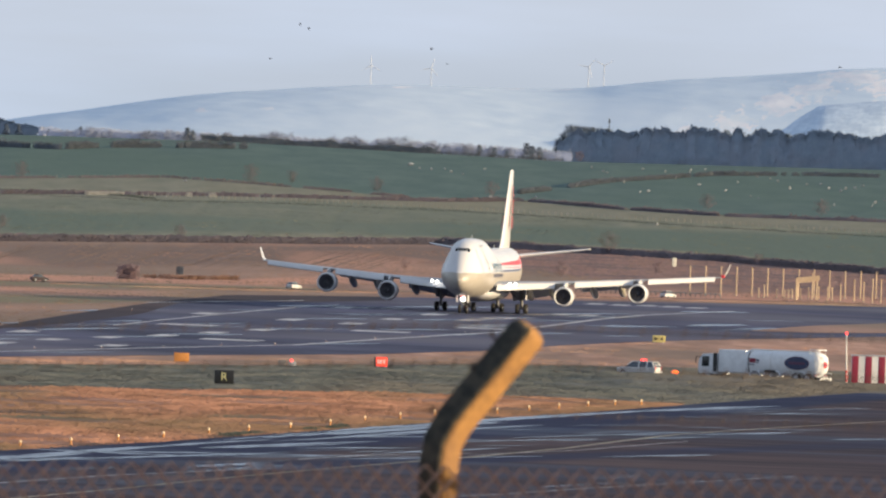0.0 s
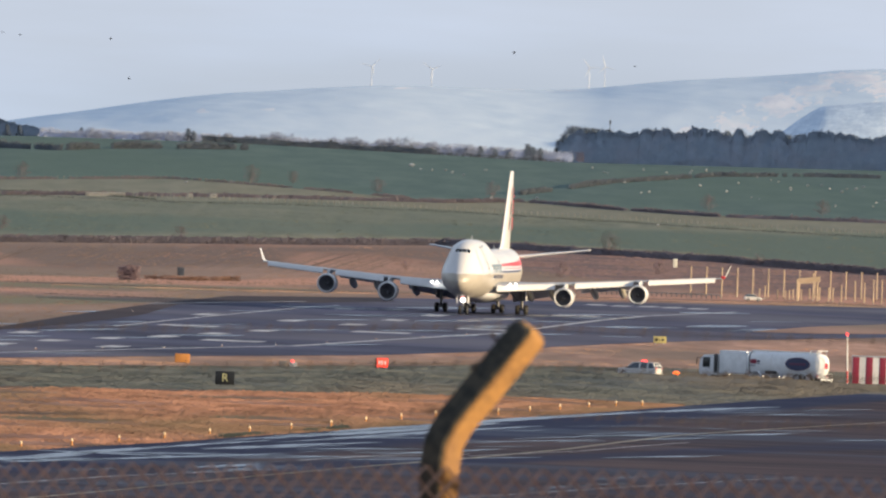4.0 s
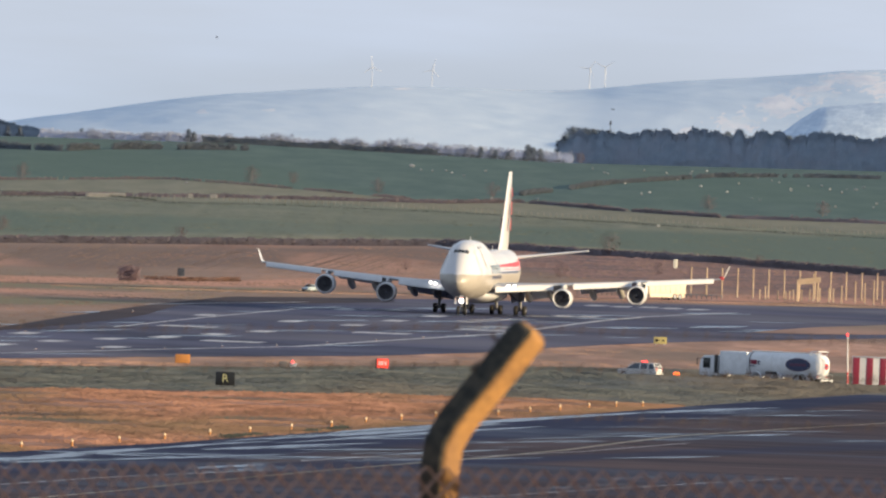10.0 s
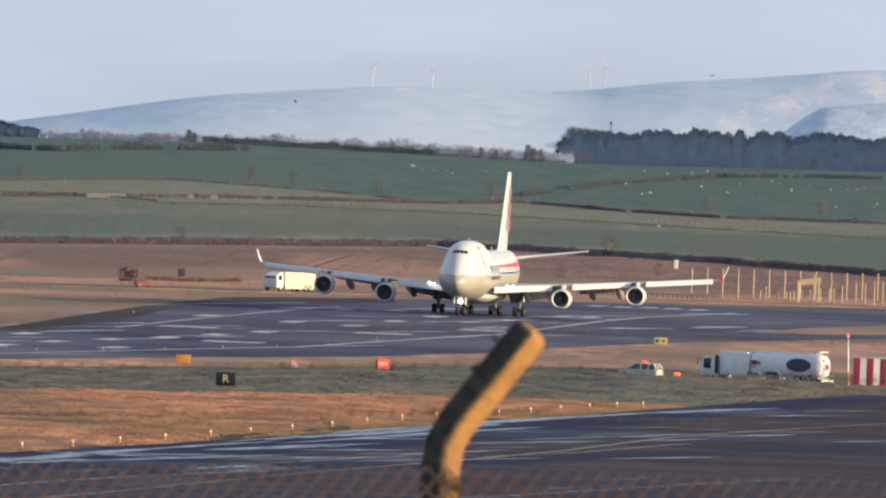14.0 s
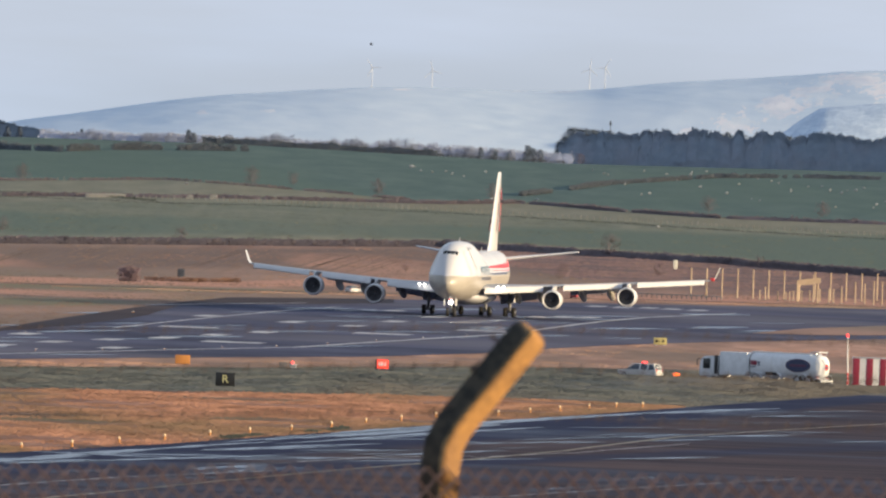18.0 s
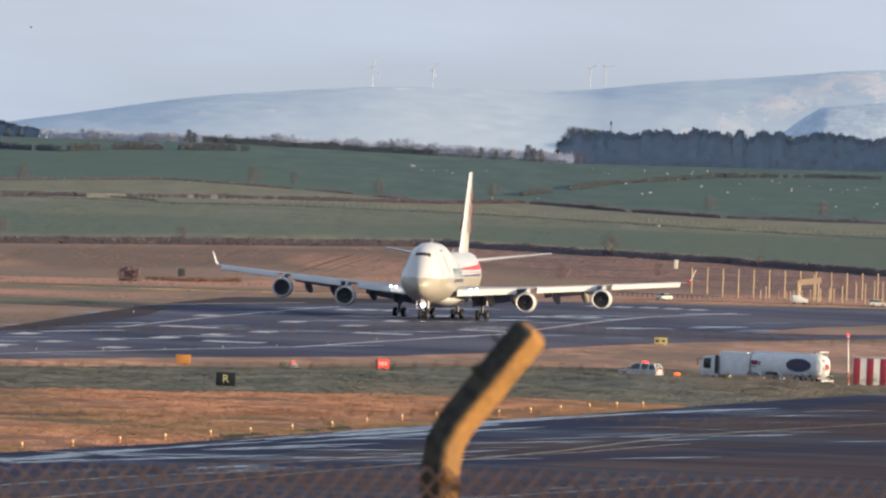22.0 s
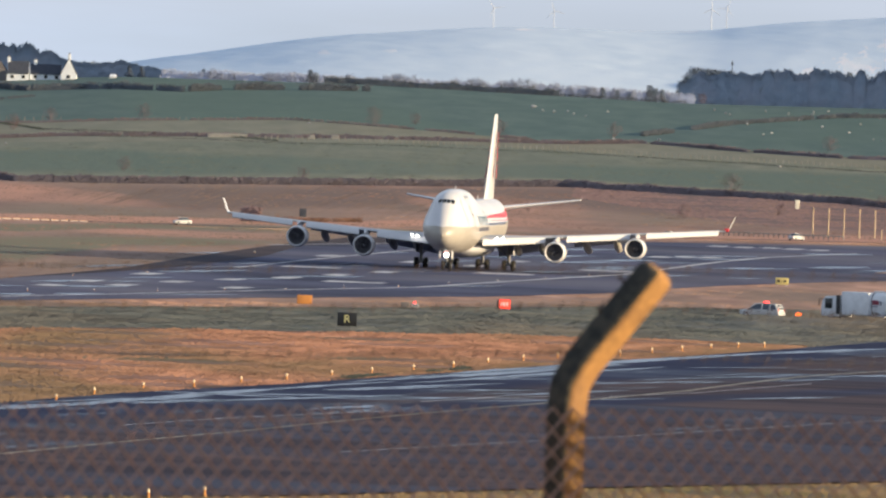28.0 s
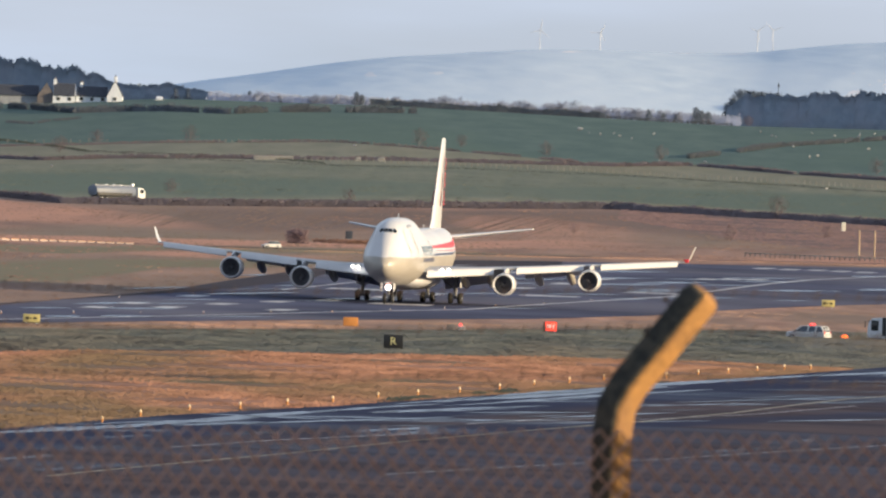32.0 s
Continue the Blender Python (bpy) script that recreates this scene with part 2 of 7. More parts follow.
    "sun_patch_snow": surf("painted_sunlight_on_snow", (0.86, 0.86, 0.92), (0.92, 0.92, 0.96), 0.1, 0.9, 0.1, 0, (0.70, 0.80, 0.90), 0.12, 0.8, stretch=(1, 0.3, 2), spec=0.1),
    "lamp_white": glow("white_edge_lamp", (1.0, 0.95, 0.85), 0.35),
    "reflector": paint("amber_reflector", (0.95, 0.72, 0.46), 0.3),
    "dark_red": paint("dark_red_paint", (0.26, 0.022, 0.055), 0.5),
    "lamp": glow("landing_lamp", (1.0, 0.93, 0.80), 4.5),
    "lamp_red": glow("red_lamp", (1.0, 0.06, 0.06), 1.5),
    "pale_yellow": paint("pale_yellow_letter_paint", (0.60, 0.58, 0.30), 0.45),
    "mesh_wire": surf("rusty_mesh_wire", (0.30, 0.195, 0.160), (0.40, 0.26, 0.21), 20, 0.7, 0.1, 0.0),
    "barrier": surf("sunlit_pale_concrete", (0.38, 0.30, 0.27), (0.46, 0.37, 0.33), 2, 0.85, 0.2, 0, (0.32, 0.25, 0.22), 0.5, 0.5, per_piece=0.08),
    "car_glass": paint("pale_car_window_glass", (0.10, 0.12, 0.15), 0.1),
    "tan_grass": surf("tan_verge_grass", (0.335, 0.195, 0.152), (0.555, 0.338, 0.255), 0.8, 0.9, 0.4, 0, (0.225, 0.170, 0.138), 0.12, 0.85, stretch=(0.3, 0.04, 1), spec=0.1),
    "ditch": surf("dark_rushes_in_the_ditch", (0.075, 0.090, 0.085), (0.10, 0.115, 0.10), 0.8, 0.9, 0.0, spec=0.1),
    "shoulder": surf("worn_brown_shoulder", (0.040, 0.034, 0.048), (0.082, 0.064, 0.072), 0.4, 0.95, 0.1, 0, (0.032, 0.034, 0.056), 0.12, 0.8, stretch=(0.12, 0.06, 1), spec=0.12),
    "lip": paint("satin_metal_lip", (0.70, 0.70, 0.71), 0.5, 0.15, 0.06, 1.0),
    # white lorry panel with the warm sunlight mixed into its colour
    "box_white": paint("sun_tinted_lorry_panel", (0.70, 0.60, 0.49), 0.45, 0, 0.10, 1.0),
    "silver_tank": paint("dull_grey_tank_paint", (0.165, 0.195, 0.265), 0.5, 0.0, 0.12, 1.0),
    # hedge colour for the far lines, with blue haze painted in
    "far_hedge": surf("haze_blue_far_hedge", (0.118, 0.140, 0.165), (0.146, 0.164, 0.186), 0.8, 0.9, 0.0, spec=0.1),
    "gear": paint("dull_grey_gear_paint", (0.26, 0.26, 0.27), 0.5, 0.1, 0.15, 2.0),
    "tanker_white": paint("clean_white_tank_paint", (0.82, 0.84, 0.88), 0.25),
    "soil": surf("damp_furrow_soil", (0.205, 0.145, 0.115), (0.270, 0.185, 0.140), 0.8, 0.9, 0.3, 0, (0.32, 0.21, 0.155), 0.2, 0.6, stretch=(1, 0.1, 1), spec=0.1),
    "whitewash": surf("whitewashed_wall", (0.74, 0.78, 0.84), (0.80, 0.84, 0.89), 0.8, 0.85, 0.1),
    "barn_stone": surf("pale_grey_barn_wall", (0.28, 0.30, 0.335), (0.36, 0.385, 0.42), 1.0, 0.9, 0.3),
    "purple": paint("dark_purple_badge_paint", (0.10, 0.035, 0.09), 0.4),
    # the lilac stands for haze over the far twigs
    "far_twigs": surf("haze_lilac_birch_twigs", (0.420, 0.470, 0.615), (0.480, 0.525, 0.665), 1.0, 0.9, 0.0, spec=0.1, per_piece=0.08),
    "sign_red": glow("lit_red_sign", (0.9, 0.07, 0.04), 0.9),
}


M["puddle"].node_tree.nodes["Principled BSDF"].inputs["Specular Tint"].default_value = (0.55, 0.72, 1.0, 1)


# ---- small builders ----
def part(name, bm, material, parent=None, label="", smooth=True):
    me = bpy.data.meshes.new(name)
    bm.to_mesh(me)
    bm.free()
    me.materials.append(M[material] if isinstance(material, str) else material)
    if smooth:
        me.shade_smooth()
        me.set_sharp_from_angle(angle=radians(38))
    ob = new(name, me)
    ob.parent = parent
    if label:
        ob["label"] = label
    return ob


def raw(name, verts, faces, material, parent=None, label="", smooth=False):
    me = bpy.data.meshes.new(name)
    me.from_pydata(verts, [], faces)
    me.materials.append(M[material] if isinstance(material, str) else material)
    if smooth:
        me.shade_smooth()
    ob = new(name, me)
    ob.parent = parent
    if label:
        ob["label"] = label
    return ob


def thing(name, label, category, m=None, group=""):
    ob = tagged(new(name), label, category, group)
    ob.empty_display_size = 0.3
    if m is not None:
        ob.matrix_basis = m
    return ob


def box(bm, c, s, bevel=0.0, m=None):
    """A box with centre c and sizes s, its edges rounded."""
    r = bmesh.ops.create_cube(bm, size=1.0, matrix=Matrix.Translation(c) @ Matrix.Diagonal((*s, 1)))
    vs = r["verts"]
    if bevel:
        es = list({e for v in vs for e in v.link_edges})
        rb = bmesh.ops.bevel(bm, geom=es, offset=bevel, segments=2, affect="EDGES", profile=0.6)
        vs = list({v for f in rb["faces"] for v in f.verts} | {v for v in vs if v.is_valid})
    if m is not None:
        bmesh.ops.transform(bm, matrix=m, verts=vs)
    return vs


def loft(bm, rings, close=True, caps=True):
    """Skin over rings of equally many points."""
    vr = [[bm.verts.new(p) for p in ring] for ring in rings]
    n = len(rings[0])
    for a, b in zip(vr, vr[1:]):
        for i in range(n if close else n - 1):
            j = (i + 1) % n
            bm.faces.new((a[i], a[j], b[j], b[i]))
    if caps and close:
        bm.faces.new(vr[0][::-1])
        bm.faces.new(vr[-1])
    bmesh.ops.recalc_face_normals(bm, faces=bm.faces)
    return vr


def tube(bm, pts, radii, n=8, caps=True):
    """A round bar along pts."""
    rings = []
    for i, p in enumerate(pts):
        p = Vector(p)
        d = (Vector(pts[min(i + 1, len(pts) - 1)]) - Vector(pts[max(i - 1, 0)])).normalized()
        u = d.orthogonal().normalized() if abs(d.z) < 0.95 else Vector((1, 0, 0)).cross(d).normalized()
        if abs(d.z) < 0.95:
            u = Vector((0, 0, 1)).cross(d).normalized()
        w = d.cross(u)
        r = radii[i] if isinstance(radii, (list, tuple)) else radii
        rings.append([p + r * (math.cos(a) * u + math.sin(a) * w) for a in [2 * math.pi * k / n for k in range(n)]])
    loft(bm, rings, True, caps)


def lathe(bm, prof, n=24, axis="x", o=(0, 0, 0), caps=False):
    """A turned shape: prof lists (along, radius)."""
    rings = []
    for a, r in prof:
        ring = []
        for k in range(n):
            c, s = r * math.cos(2 * math.pi * k / n), r * math.sin(2 * math.pi * k / n)
            p = {"x": (a, c, s), "y": (c, a, s), "z": (c, s, a)}[axis]
            ring.append((p[0] + o[0], p[1] + o[1], p[2] + o[2]))
        rings.append(ring)
    loft(bm, rings, True, caps)


def B():
    return bmesh.new()


def soft_normals(ob, ns, front=None):
    """Shade a mass of small blades by the form they make together."""
    co = np.array([v.co for v in ob.data.vertices])
    if front is not None:
        # turn each blade's front outwards
        ix = np.arange(len(co)).reshape(-1, 3)
        face = np.cross(co[ix[:, 1]] - co[ix[:, 0]], co[ix[:, 2]] - co[ix[:, 0]])
        back = (face * np.asarray(front)).sum(1) < 0
        ix[back] = ix[back][:, ::-1]
        ob.data.loops.foreach_set("vertex_index", ix.ravel())
        ob.data.update()
    ob.data.shade_smooth()
    ob.data.normals_split_custom_set_from_vertices(np.asarray(ns, dtype=float).tolist())


# ---- ground ----
GY = (-400, 0, 75, 600, 1200, 1700, 2100, 2420, 2800, 3200, 3700, 4250, 4330, 4500, 4990)
GZ = (20.5, 20.4, 18.5, -3.2, -2.8, -2.4, -1.6, -0.4, 0.2, 3.8, 11.4, 20.4, 20.2, 12.0, 12.0)
RB = (-60, -37.0, -24.7, -12.2, 0, 6.0, 24.3, 40)
RZ = (-3.2, -2.6, 0.5, 0.75, -0.3, -0.9, -0.1, 0.0)


def gz(x, y):
    """Height of the ground."""
    z = float(np.interp(y, GY, GZ))
    w = float(np.interp(y, (3300, 4200, 4400, 4600), (0, 1, 1, 0)))
    return z + (w * float(np.interp(1000 * x / y, RB, RZ)) if w else 0.0)


def spot(bear, dist, lift=0.0):
    """A place on the ground by bearing (mrad) and distance."""
    x = bear * dist / 1000
    return Vector((x, dist, gz(x, dist) + lift))


def sheet(name, verts_of, nu, nv, material, label, category=""):
    vs = [verts_of(i / nu, j / nv) for j in range(nv + 1) for i in range(nu + 1)]
    fs = [(j * (nu + 1) + i, j * (nu + 1) + i + 1, (j + 1) * (nu + 1) + i + 1, (j + 1) * (nu + 1) + i) for j in range(nv) for i in range(nu)]
    ob = raw(name, vs, fs, material, smooth=True)
    return tagged(ob, label, category, kind="structure")


gx = [-14000, -6000, -2500, -900, -400, -300, -270] + list(range(-252, 253, 12)) + [270, 300, 400, 900, 2500, 6000, 14000]
gy = sorted(set(list(range(-400, 600, 75)) + list(range(600, 3200, 40)) + list(range(3200, 4500, 25)) + [-9000, -3000, 4600, 4800, 4990, 7000, 16000] + [int(v) for v in GY]))
gv = [(x, y, gz(x, y) + 0.05 * noise.noise((x * 0.05, y * 0.02, 0))) for y in gy for x in gx]
gw = len(gx)
tagged(raw("ground", gv, [(j * gw + i, j * gw + i + 1, (j + 1) * gw + i + 1, (j + 1) * gw + i) for j in range(len(gy) - 1) for i in range(gw - 1)],
           "meadow", smooth=True), "rolling airfield grassland with rough winter grass", "ground", kind="structure")


def band(name, near, far, material, label, lift=0.08, category="field", nu=90, nv=8, kind_name=None):
    """A piece of land between two lines, each a list of (bearing, distance)."""
    nb, nd = [p[0] for p in near], [p[1] for p in near]
    fb, fd = [p[0] for p in far], [p[1] for p in far]
    b0, b1 = max(nb[0], fb[0]), min(nb[-1], fb[-1])

    def v(u, w):
        b = b0 + (b1 - b0) * u
        d0, d1 = float(np.interp(b, nb, nd)), float(np.interp(b, fb, fd))
        return spot(b, d0 + (d1 - d0) * w, lift)
    return sheet(name, v, nu, nv, material, label, category)


def grow(ob, growth, swaths):
    """Swaths of other growth on a field: each lists (bearing, near, far, share) along its run; they fade at their edges."""
    me = ob.data
    co = np.array([v.co for v in me.vertices])
    b, d = 1000 * co[:, 0] / co[:, 1], co[:, 1]
    total = np.zeros(len(co))
    for swath in swaths:
        sb, sn, sf, sh = (np.array(q, dtype=float) for q in zip(*swath))
        lo, hi, share = np.interp(b, sb, sn), np.interp(b, sb, sf), np.interp(b, sb, sh, 0, 0)
        soft = np.maximum((hi - lo) * 0.3, 1.0)
        total = np.maximum(total, share * np.clip((d - lo) / soft + 0.5, 0, 1) * np.clip((hi - d) / soft + 0.5, 0, 1))
    at = me.attributes.new(growth, "FLOAT", "POINT")
    at.data.foreach_set("value", total.astype(np.float32))


TAXI_FAR = [(-60, 1080), (-36.5, 1279), (-24.1, 1384), (-14.7, 1453), (-5.4, 1540), (7.1, 1675), (13.9, 1757), (24.8, 1896), (40, 2100)]
TAXI_NEAR = [(-60, 1000), (-36.3, 1035), (-14.5, 1077), (18.4, 1176), (25.1, 1199), (40, 1240)]
STRAW_FAR = [(-60, 1580), (-36.7, 1660), (-24.2, 1724), (-8.6, 1750), (0.2, 1769), (9.0, 1776), (13.9, 1758)]
DULL_FAR = [(-60, 1745), (-36.9, 1803), (-24.2, 1853), (-8.6, 1924), (3.9, 1993), (12, 2018), (24.7, 2045), (40, 2105)]
RWY_NEAR = [(-60, 1690), (-36.9, 1829), (-24.3, 1908), (-3.65, 2034), (3.2, 2106), (6.95, 2168), (11.9, 2232), (16.3, 2275), (19.4, 2302), (24.7, 2352), (40, 2480)]
RWY_FAR = [(-60, 1790), (-36.3, 1931), (-24.3, 2151), (-18.1, 2344), (-11.6, 2555), (0.6, 2632), (10.0, 2676), (24.6, 2742), (40, 2765)]
HEDGE1 = [(-60, 3160), (-36.7, 3140), (-33.8, 3130), (-30.4, 3080), (-24.5, 3100), (-12.0, 3177), (0.0, 3239), (6.8, 3215), (14.6, 3184), (24.5, 3098), (40, 3060)]
STRIP = [(-60, 3380), (-36.8, 3440), (-24.6, 3502), (-5.8, 3611), (6.7, 3557), (24.5, 3513), (40, 3500)]
HEDGE2 = [(-60, 3490), (-36.8, 3520), (-33.9, 3520), (-31.6, 3508), (-28.4, 3540), (-24.6, 3558), (-18.4, 3590), (-0.1, 3662), (4.2, 3712), (6.4, 3704), (9.4, 3664), (15.6, 3620), (24.4, 3614), (40, 3606)]
FIELD2 = [(-60, 3600), (-36.8, 3641), (-24.6, 3720), (-15.3, 3789), (-5.9, 3725), (-2, 3690), (4.2, 3728), (6.4, 3718), (9.4, 3678), (15.6, 3634), (40, 3620)]
BANK_NEAR, BANK_FAR = 1845.0, 1938.0
RIDGE = [(-60, 4250), (40, 4250)]

taxiway = band("taxiway", TAXI_NEAR, TAXI_FAR, "asphalt_old", "wet dark asphalt taxiway with bright puddles", 0.10, "taxiway", 200, 60)
band("runway", RWY_NEAR, RWY_FAR, "asphalt", "damp dark asphalt runway with white markings", 0.10, "runway", 140, 24)
straw = band("grass_strip", TAXI_FAR[:7], STRAW_FAR, "straw", "dry golden straw grass beside the taxiway", 0.07, "grass", 240, 60)
grow(straw, "lush", [[(-50, 1515, 1550, 0.9), (-24, 1538, 1562, 0.9), (-18, 1546, 1586, 0.8), (-11.5, 1574, 1604, 0.9), (-7.9, 1600, 1612, 0.6), (-5, 1610, 1620, 0.0)],
                     [(-26, 1660, 1690, 0.0), (-16, 1690, 1712, 0.6), (-6, 1690, 1716, 0.7), (4, 1705, 1730, 0.5), (10, 1740, 1760, 0.0)]])
grow(straw, "bare", [[(-32, 1546, 1556, 0.9), (-24, 1560, 1572, 1.0), (-19, 1568, 1580, 0.9), (-14, 1580, 1588, 0.6), (-11, 1590, 1596, 0.0)],
                     # shadow line of the grass edge along the taxiway, painted as dark ground
                     [(b, d - 4, d + w, k) for (b, d), w, k in zip(TAXI_FAR[:7], (10, 10, 10, 14, 16, 14, 10), (1, 1, 1, 1, 1, 1, 1))],
                     [(-60, 1570, 1588, 0.9), (-36.7, 1652, 1666, 0.9), (-24.2, 1716, 1730, 0.9), (-8.6, 1742, 1756, 0.9), (0.2, 1761, 1775, 0.9), (9, 1768, 1782, 0.9)]])
band("mown_verge", STRAW_FAR + [(24.8, 1896), (40, 2100)], DULL_FAR, "dull_grass", "dull grey-green mown grass verge", 0.07, "grass", 100, 8)
band("tan_verge", DULL_FAR, RWY_NEAR, "tan_grass", "tan dry grass verge beside the runway", 0.07, "grass", 100, 8)
heath = band("rough_pasture", RWY_FAR, HEDGE1, "heath", "reddish rough pasture behind the runway", 0.07, "field", 300, 100)
grow(heath, "soil", [[(-27, 2850, 3060, 0.0), (-23, 2850, 3090, 0.7), (-20, 2840, 3110, 0.8), (-10, 2960, 3160, 0.85), (-4, 3060, 3210, 0.85), (2, 3000, 3240, 0.9), (6, 2950, 3230, 0.7), (12, 2950, 3200, 0.0)]])
grow(heath, "warm", [[(-60, 2860, 3150, 0.8), (-36, 2860, 3130, 0.85), (-30, 2870, 3060, 0.8), (-25, 2870, 3000, 0.5), (-20, 2850, 2900, 0.0)],
                     [(-60, 2560, 2680, 0.8), (-36, 2580, 2700, 0.8), (-24.4, 2648, 2752, 0.9), (-18, 2686, 2770, 0.95), (-12, 2708, 2800, 0.95), (-7, 2770, 2850, 0.9), (-2.5, 2800, 2904, 0.7), (3, 2800, 2900, 0.3)],
                     [(-10, 3000, 3120, 0.0), (-7.3, 2960, 3120, 0.7), (-4, 2900, 3130, 0.65), (0, 2866, 3080, 0.4), (3, 2840, 3000, 0.0)],
                     [(-28, 2470, 2560, 0.0), (-24, 2480, 2560, 0.8), (-17, 2480, 2570, 0.6), (-12, 2560, 2600, 0.0)],
                     [(2, 2690, 2760, 0.3), (10, 2720, 2800, 0.7), (18, 2760, 2860, 0.85), (24.5, 2770, 2866, 0.9), (40, 2780, 2860, 0.9)]])
grow(heath, "lush", [[(-60, 2440, 2560, 0.8), (-30, 2470, 2570, 0.9), (-24, 2570, 2640, 0.9), (-12, 2620, 2690, 0.85), (-6, 2650, 2720, 0.6), (0, 2660, 2740, 0.3)],
                     [(-40, 2120, 2300, 0.8), (-30, 2180, 2400, 0.9), (-24.4, 2364, 2445, 1.2), (-20, 2385, 2460, 1.2), (-17, 2415, 2462, 0.6), (-14, 2480, 2520, 0.0)]])
grow(heath, "scrub", [[(0, 3150, 3245, 0.0), (3, 3070, 3240, 0.7), (6.8, 2968, 3220, 1.0), (12, 2900, 3200, 1.05), (19.3, 2872, 3160, 1.05), (24.3, 2858, 3110, 1.1), (40, 2840, 3070, 1.1)]])
lower = band("lower_field", HEDGE1, STRIP, "pasture", "green sloping pasture field", 0.10, "field", 240, 60)
grow(lower, "lush", [[(-60, 3130, 3330, 0.8), (-36, 3160, 3360, 0.9), (-24.5, 3218, 3425, 1.0), (-22, 3208, 3404, 1.0), (-15, 3258, 3420, 0.75), (-4.5, 3310, 3412, 0.5), (0, 3300, 3446, 0.8), (6.7, 3264, 3456, 1.0), (13, 3252, 3458, 1.05), (19.2, 3212, 3452, 1.15), (24.5, 3176, 3486, 1.2), (40, 3130, 3480, 1.2)]])
grow(lower, "warm", [[(b, d - 10, d + 70, 0.8) for b, d in HEDGE1]])
band("pale_strip", STRIP, [(b, d + 6) for b, d in HEDGE2], "pale_pasture", "narrow strip of pale pasture between fence and hedge", 0.11, "field", 100, 4)
band("pale_field", [(b, d + 8) for b, d in HEDGE2], FIELD2, "pale_pasture", "pale sloping pasture field", 0.13, "field", 100, 8)
band("upper_field", FIELD2, RIDGE, "crop", "dark green winter crop field on the slope", 0.10, "field", 100, 16)

band("runway_shoulder", [(-40, 1900), (-24.3, 2128), (-20.4, 2196), (-16.5, 2300), (-14.4, 2424), (-11.3, 2462), (-7.2, 2500), (-2.6, 2560)], [(b, d + 2) for b, d in RWY_FAR if b < 1], "shoulder", "worn brown asphalt shoulder of the runway", 0.125, "runway", 60, 8)
band("grass_island", [(17.3, 2356), (20.9, 2362), (24.6, 2384), (40, 2520)], [(17.3, 2360), (20.9, 2440), (24.6, 2500), (40, 2640)], "heath", "tan grass wedge between two strips of asphalt", 0.15, "grass", 60, 8)

grow(taxiway, "wet", [[(b, d - w, d + 30, 0.95) for (b, d), w in zip(TAXI_FAR, (60, 80, 90, 90, 100, 115, 80, 60, 60))],
                      [(-20, 1290, 1318, 0.3), (-8, 1352, 1390, 0.7), (3, 1408, 1440, 0.8), (12, 1468, 1500, 0.7), (25, 1548, 1590, 0.6), (40, 1620, 1670, 0.6)]])

# furrows run up the slope behind the bush
fr = random.Random(17)
fv, ff = [], []
for k in range(64):
    b, d = -27.5 + 0.36 * k + fr.uniform(-0.1, 0.1), 2880 + fr.uniform(-30, 60)
    end = float(np.interp(b + 3, [p[0] for p in HEDGE1], [p[1] for p in HEDGE1])) - fr.uniform(15, 90)
    wid = fr.uniform(0.07, 0.20)
    for q in range(13):
        u = q / 12
        w = wid * math.sin(math.pi * (0.06 + 0.9 * u)) * (0.8 + 0.5 * noise.noise((k, u * 4, 0)))
        bb, dd = b + 2.9 * (end - d) / 200 * u, d + (end - d) * u
        fv += [tuple(spot(bb - w / 2, dd, 0.09)), tuple(spot(bb + w / 2, dd, 0.09))]
        if q < 12:
            i = len(fv) - 2
            ff.append((i, i + 1, i + 3, i + 2))
tagged(raw("furrows", fv, ff, "soil"), "dark damp furrows ploughed up the reddish slope", "furrow", kind="stuff")

# snowy hills at the end of the view
HILLB = (-90, -45, -30, -23.5, -20.1, -17.0, -13.9, -10.8, -7.6, -4.5, -1.1, 2.4, 3.3, 6.4, 8.9, 11.1, 14.2, 16.7, 18.9, 20.4, 24.1, 32, 50, 90)
HILLZ = (10, 12, 19, 25.5, 28.3, 31.1, 33.7, 35.3, 36.7, 38.0, 38.3, 38.45, 38.3, 38.6, 39.9, 41.8, 43.0, 44.2, 45.1, 46.4, 48.0, 48, 42, 20)


def hill_top(b):
    return sum(float(np.interp(b + 0.55 * j, HILLB, HILLZ)) for j in range(-4, 5)) / 9


def hill(u, w):
    b = -60 + 120 * u
    d = 4560 + 330 * w
    top = hill_top(b)
    x = b * d / 1000
    k = 1 - (1 - w) ** 1.7
    z = 12 + (top - 12) * k + 0.4 * k * noise.noise((x * 0.03, d * 0.02, 3.0)) + 0.10 * noise.noise((x * 0.12, d * 0.06, 9.0))
    return (x, d, z)


def near_hill(u, w):
    b = 17.5 + 40 * u
    d = 4570 + 70 * w
    top = float(np.interp(b, (17.5, 18.5, 19.6, 20.5, 22.1, 24.2, 32, 45, 57.5), (25.0, 29.3, 33.4, 35.9, 37.0, 38.0, 39, 30, 16)))
    x = b * d / 1000
    return (x, d, 13 + (top - 13) * (1 - (1 - w) ** 1.5) + 0.3 * noise.noise((x * 0.15, d * 0.08, 2)))


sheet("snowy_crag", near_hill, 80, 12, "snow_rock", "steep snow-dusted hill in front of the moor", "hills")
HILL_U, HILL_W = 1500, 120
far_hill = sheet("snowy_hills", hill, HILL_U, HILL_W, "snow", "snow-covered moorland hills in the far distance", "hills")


# sunlight painted as paler snow patches on the far hill: (bearing, half width, share of the height, half height)
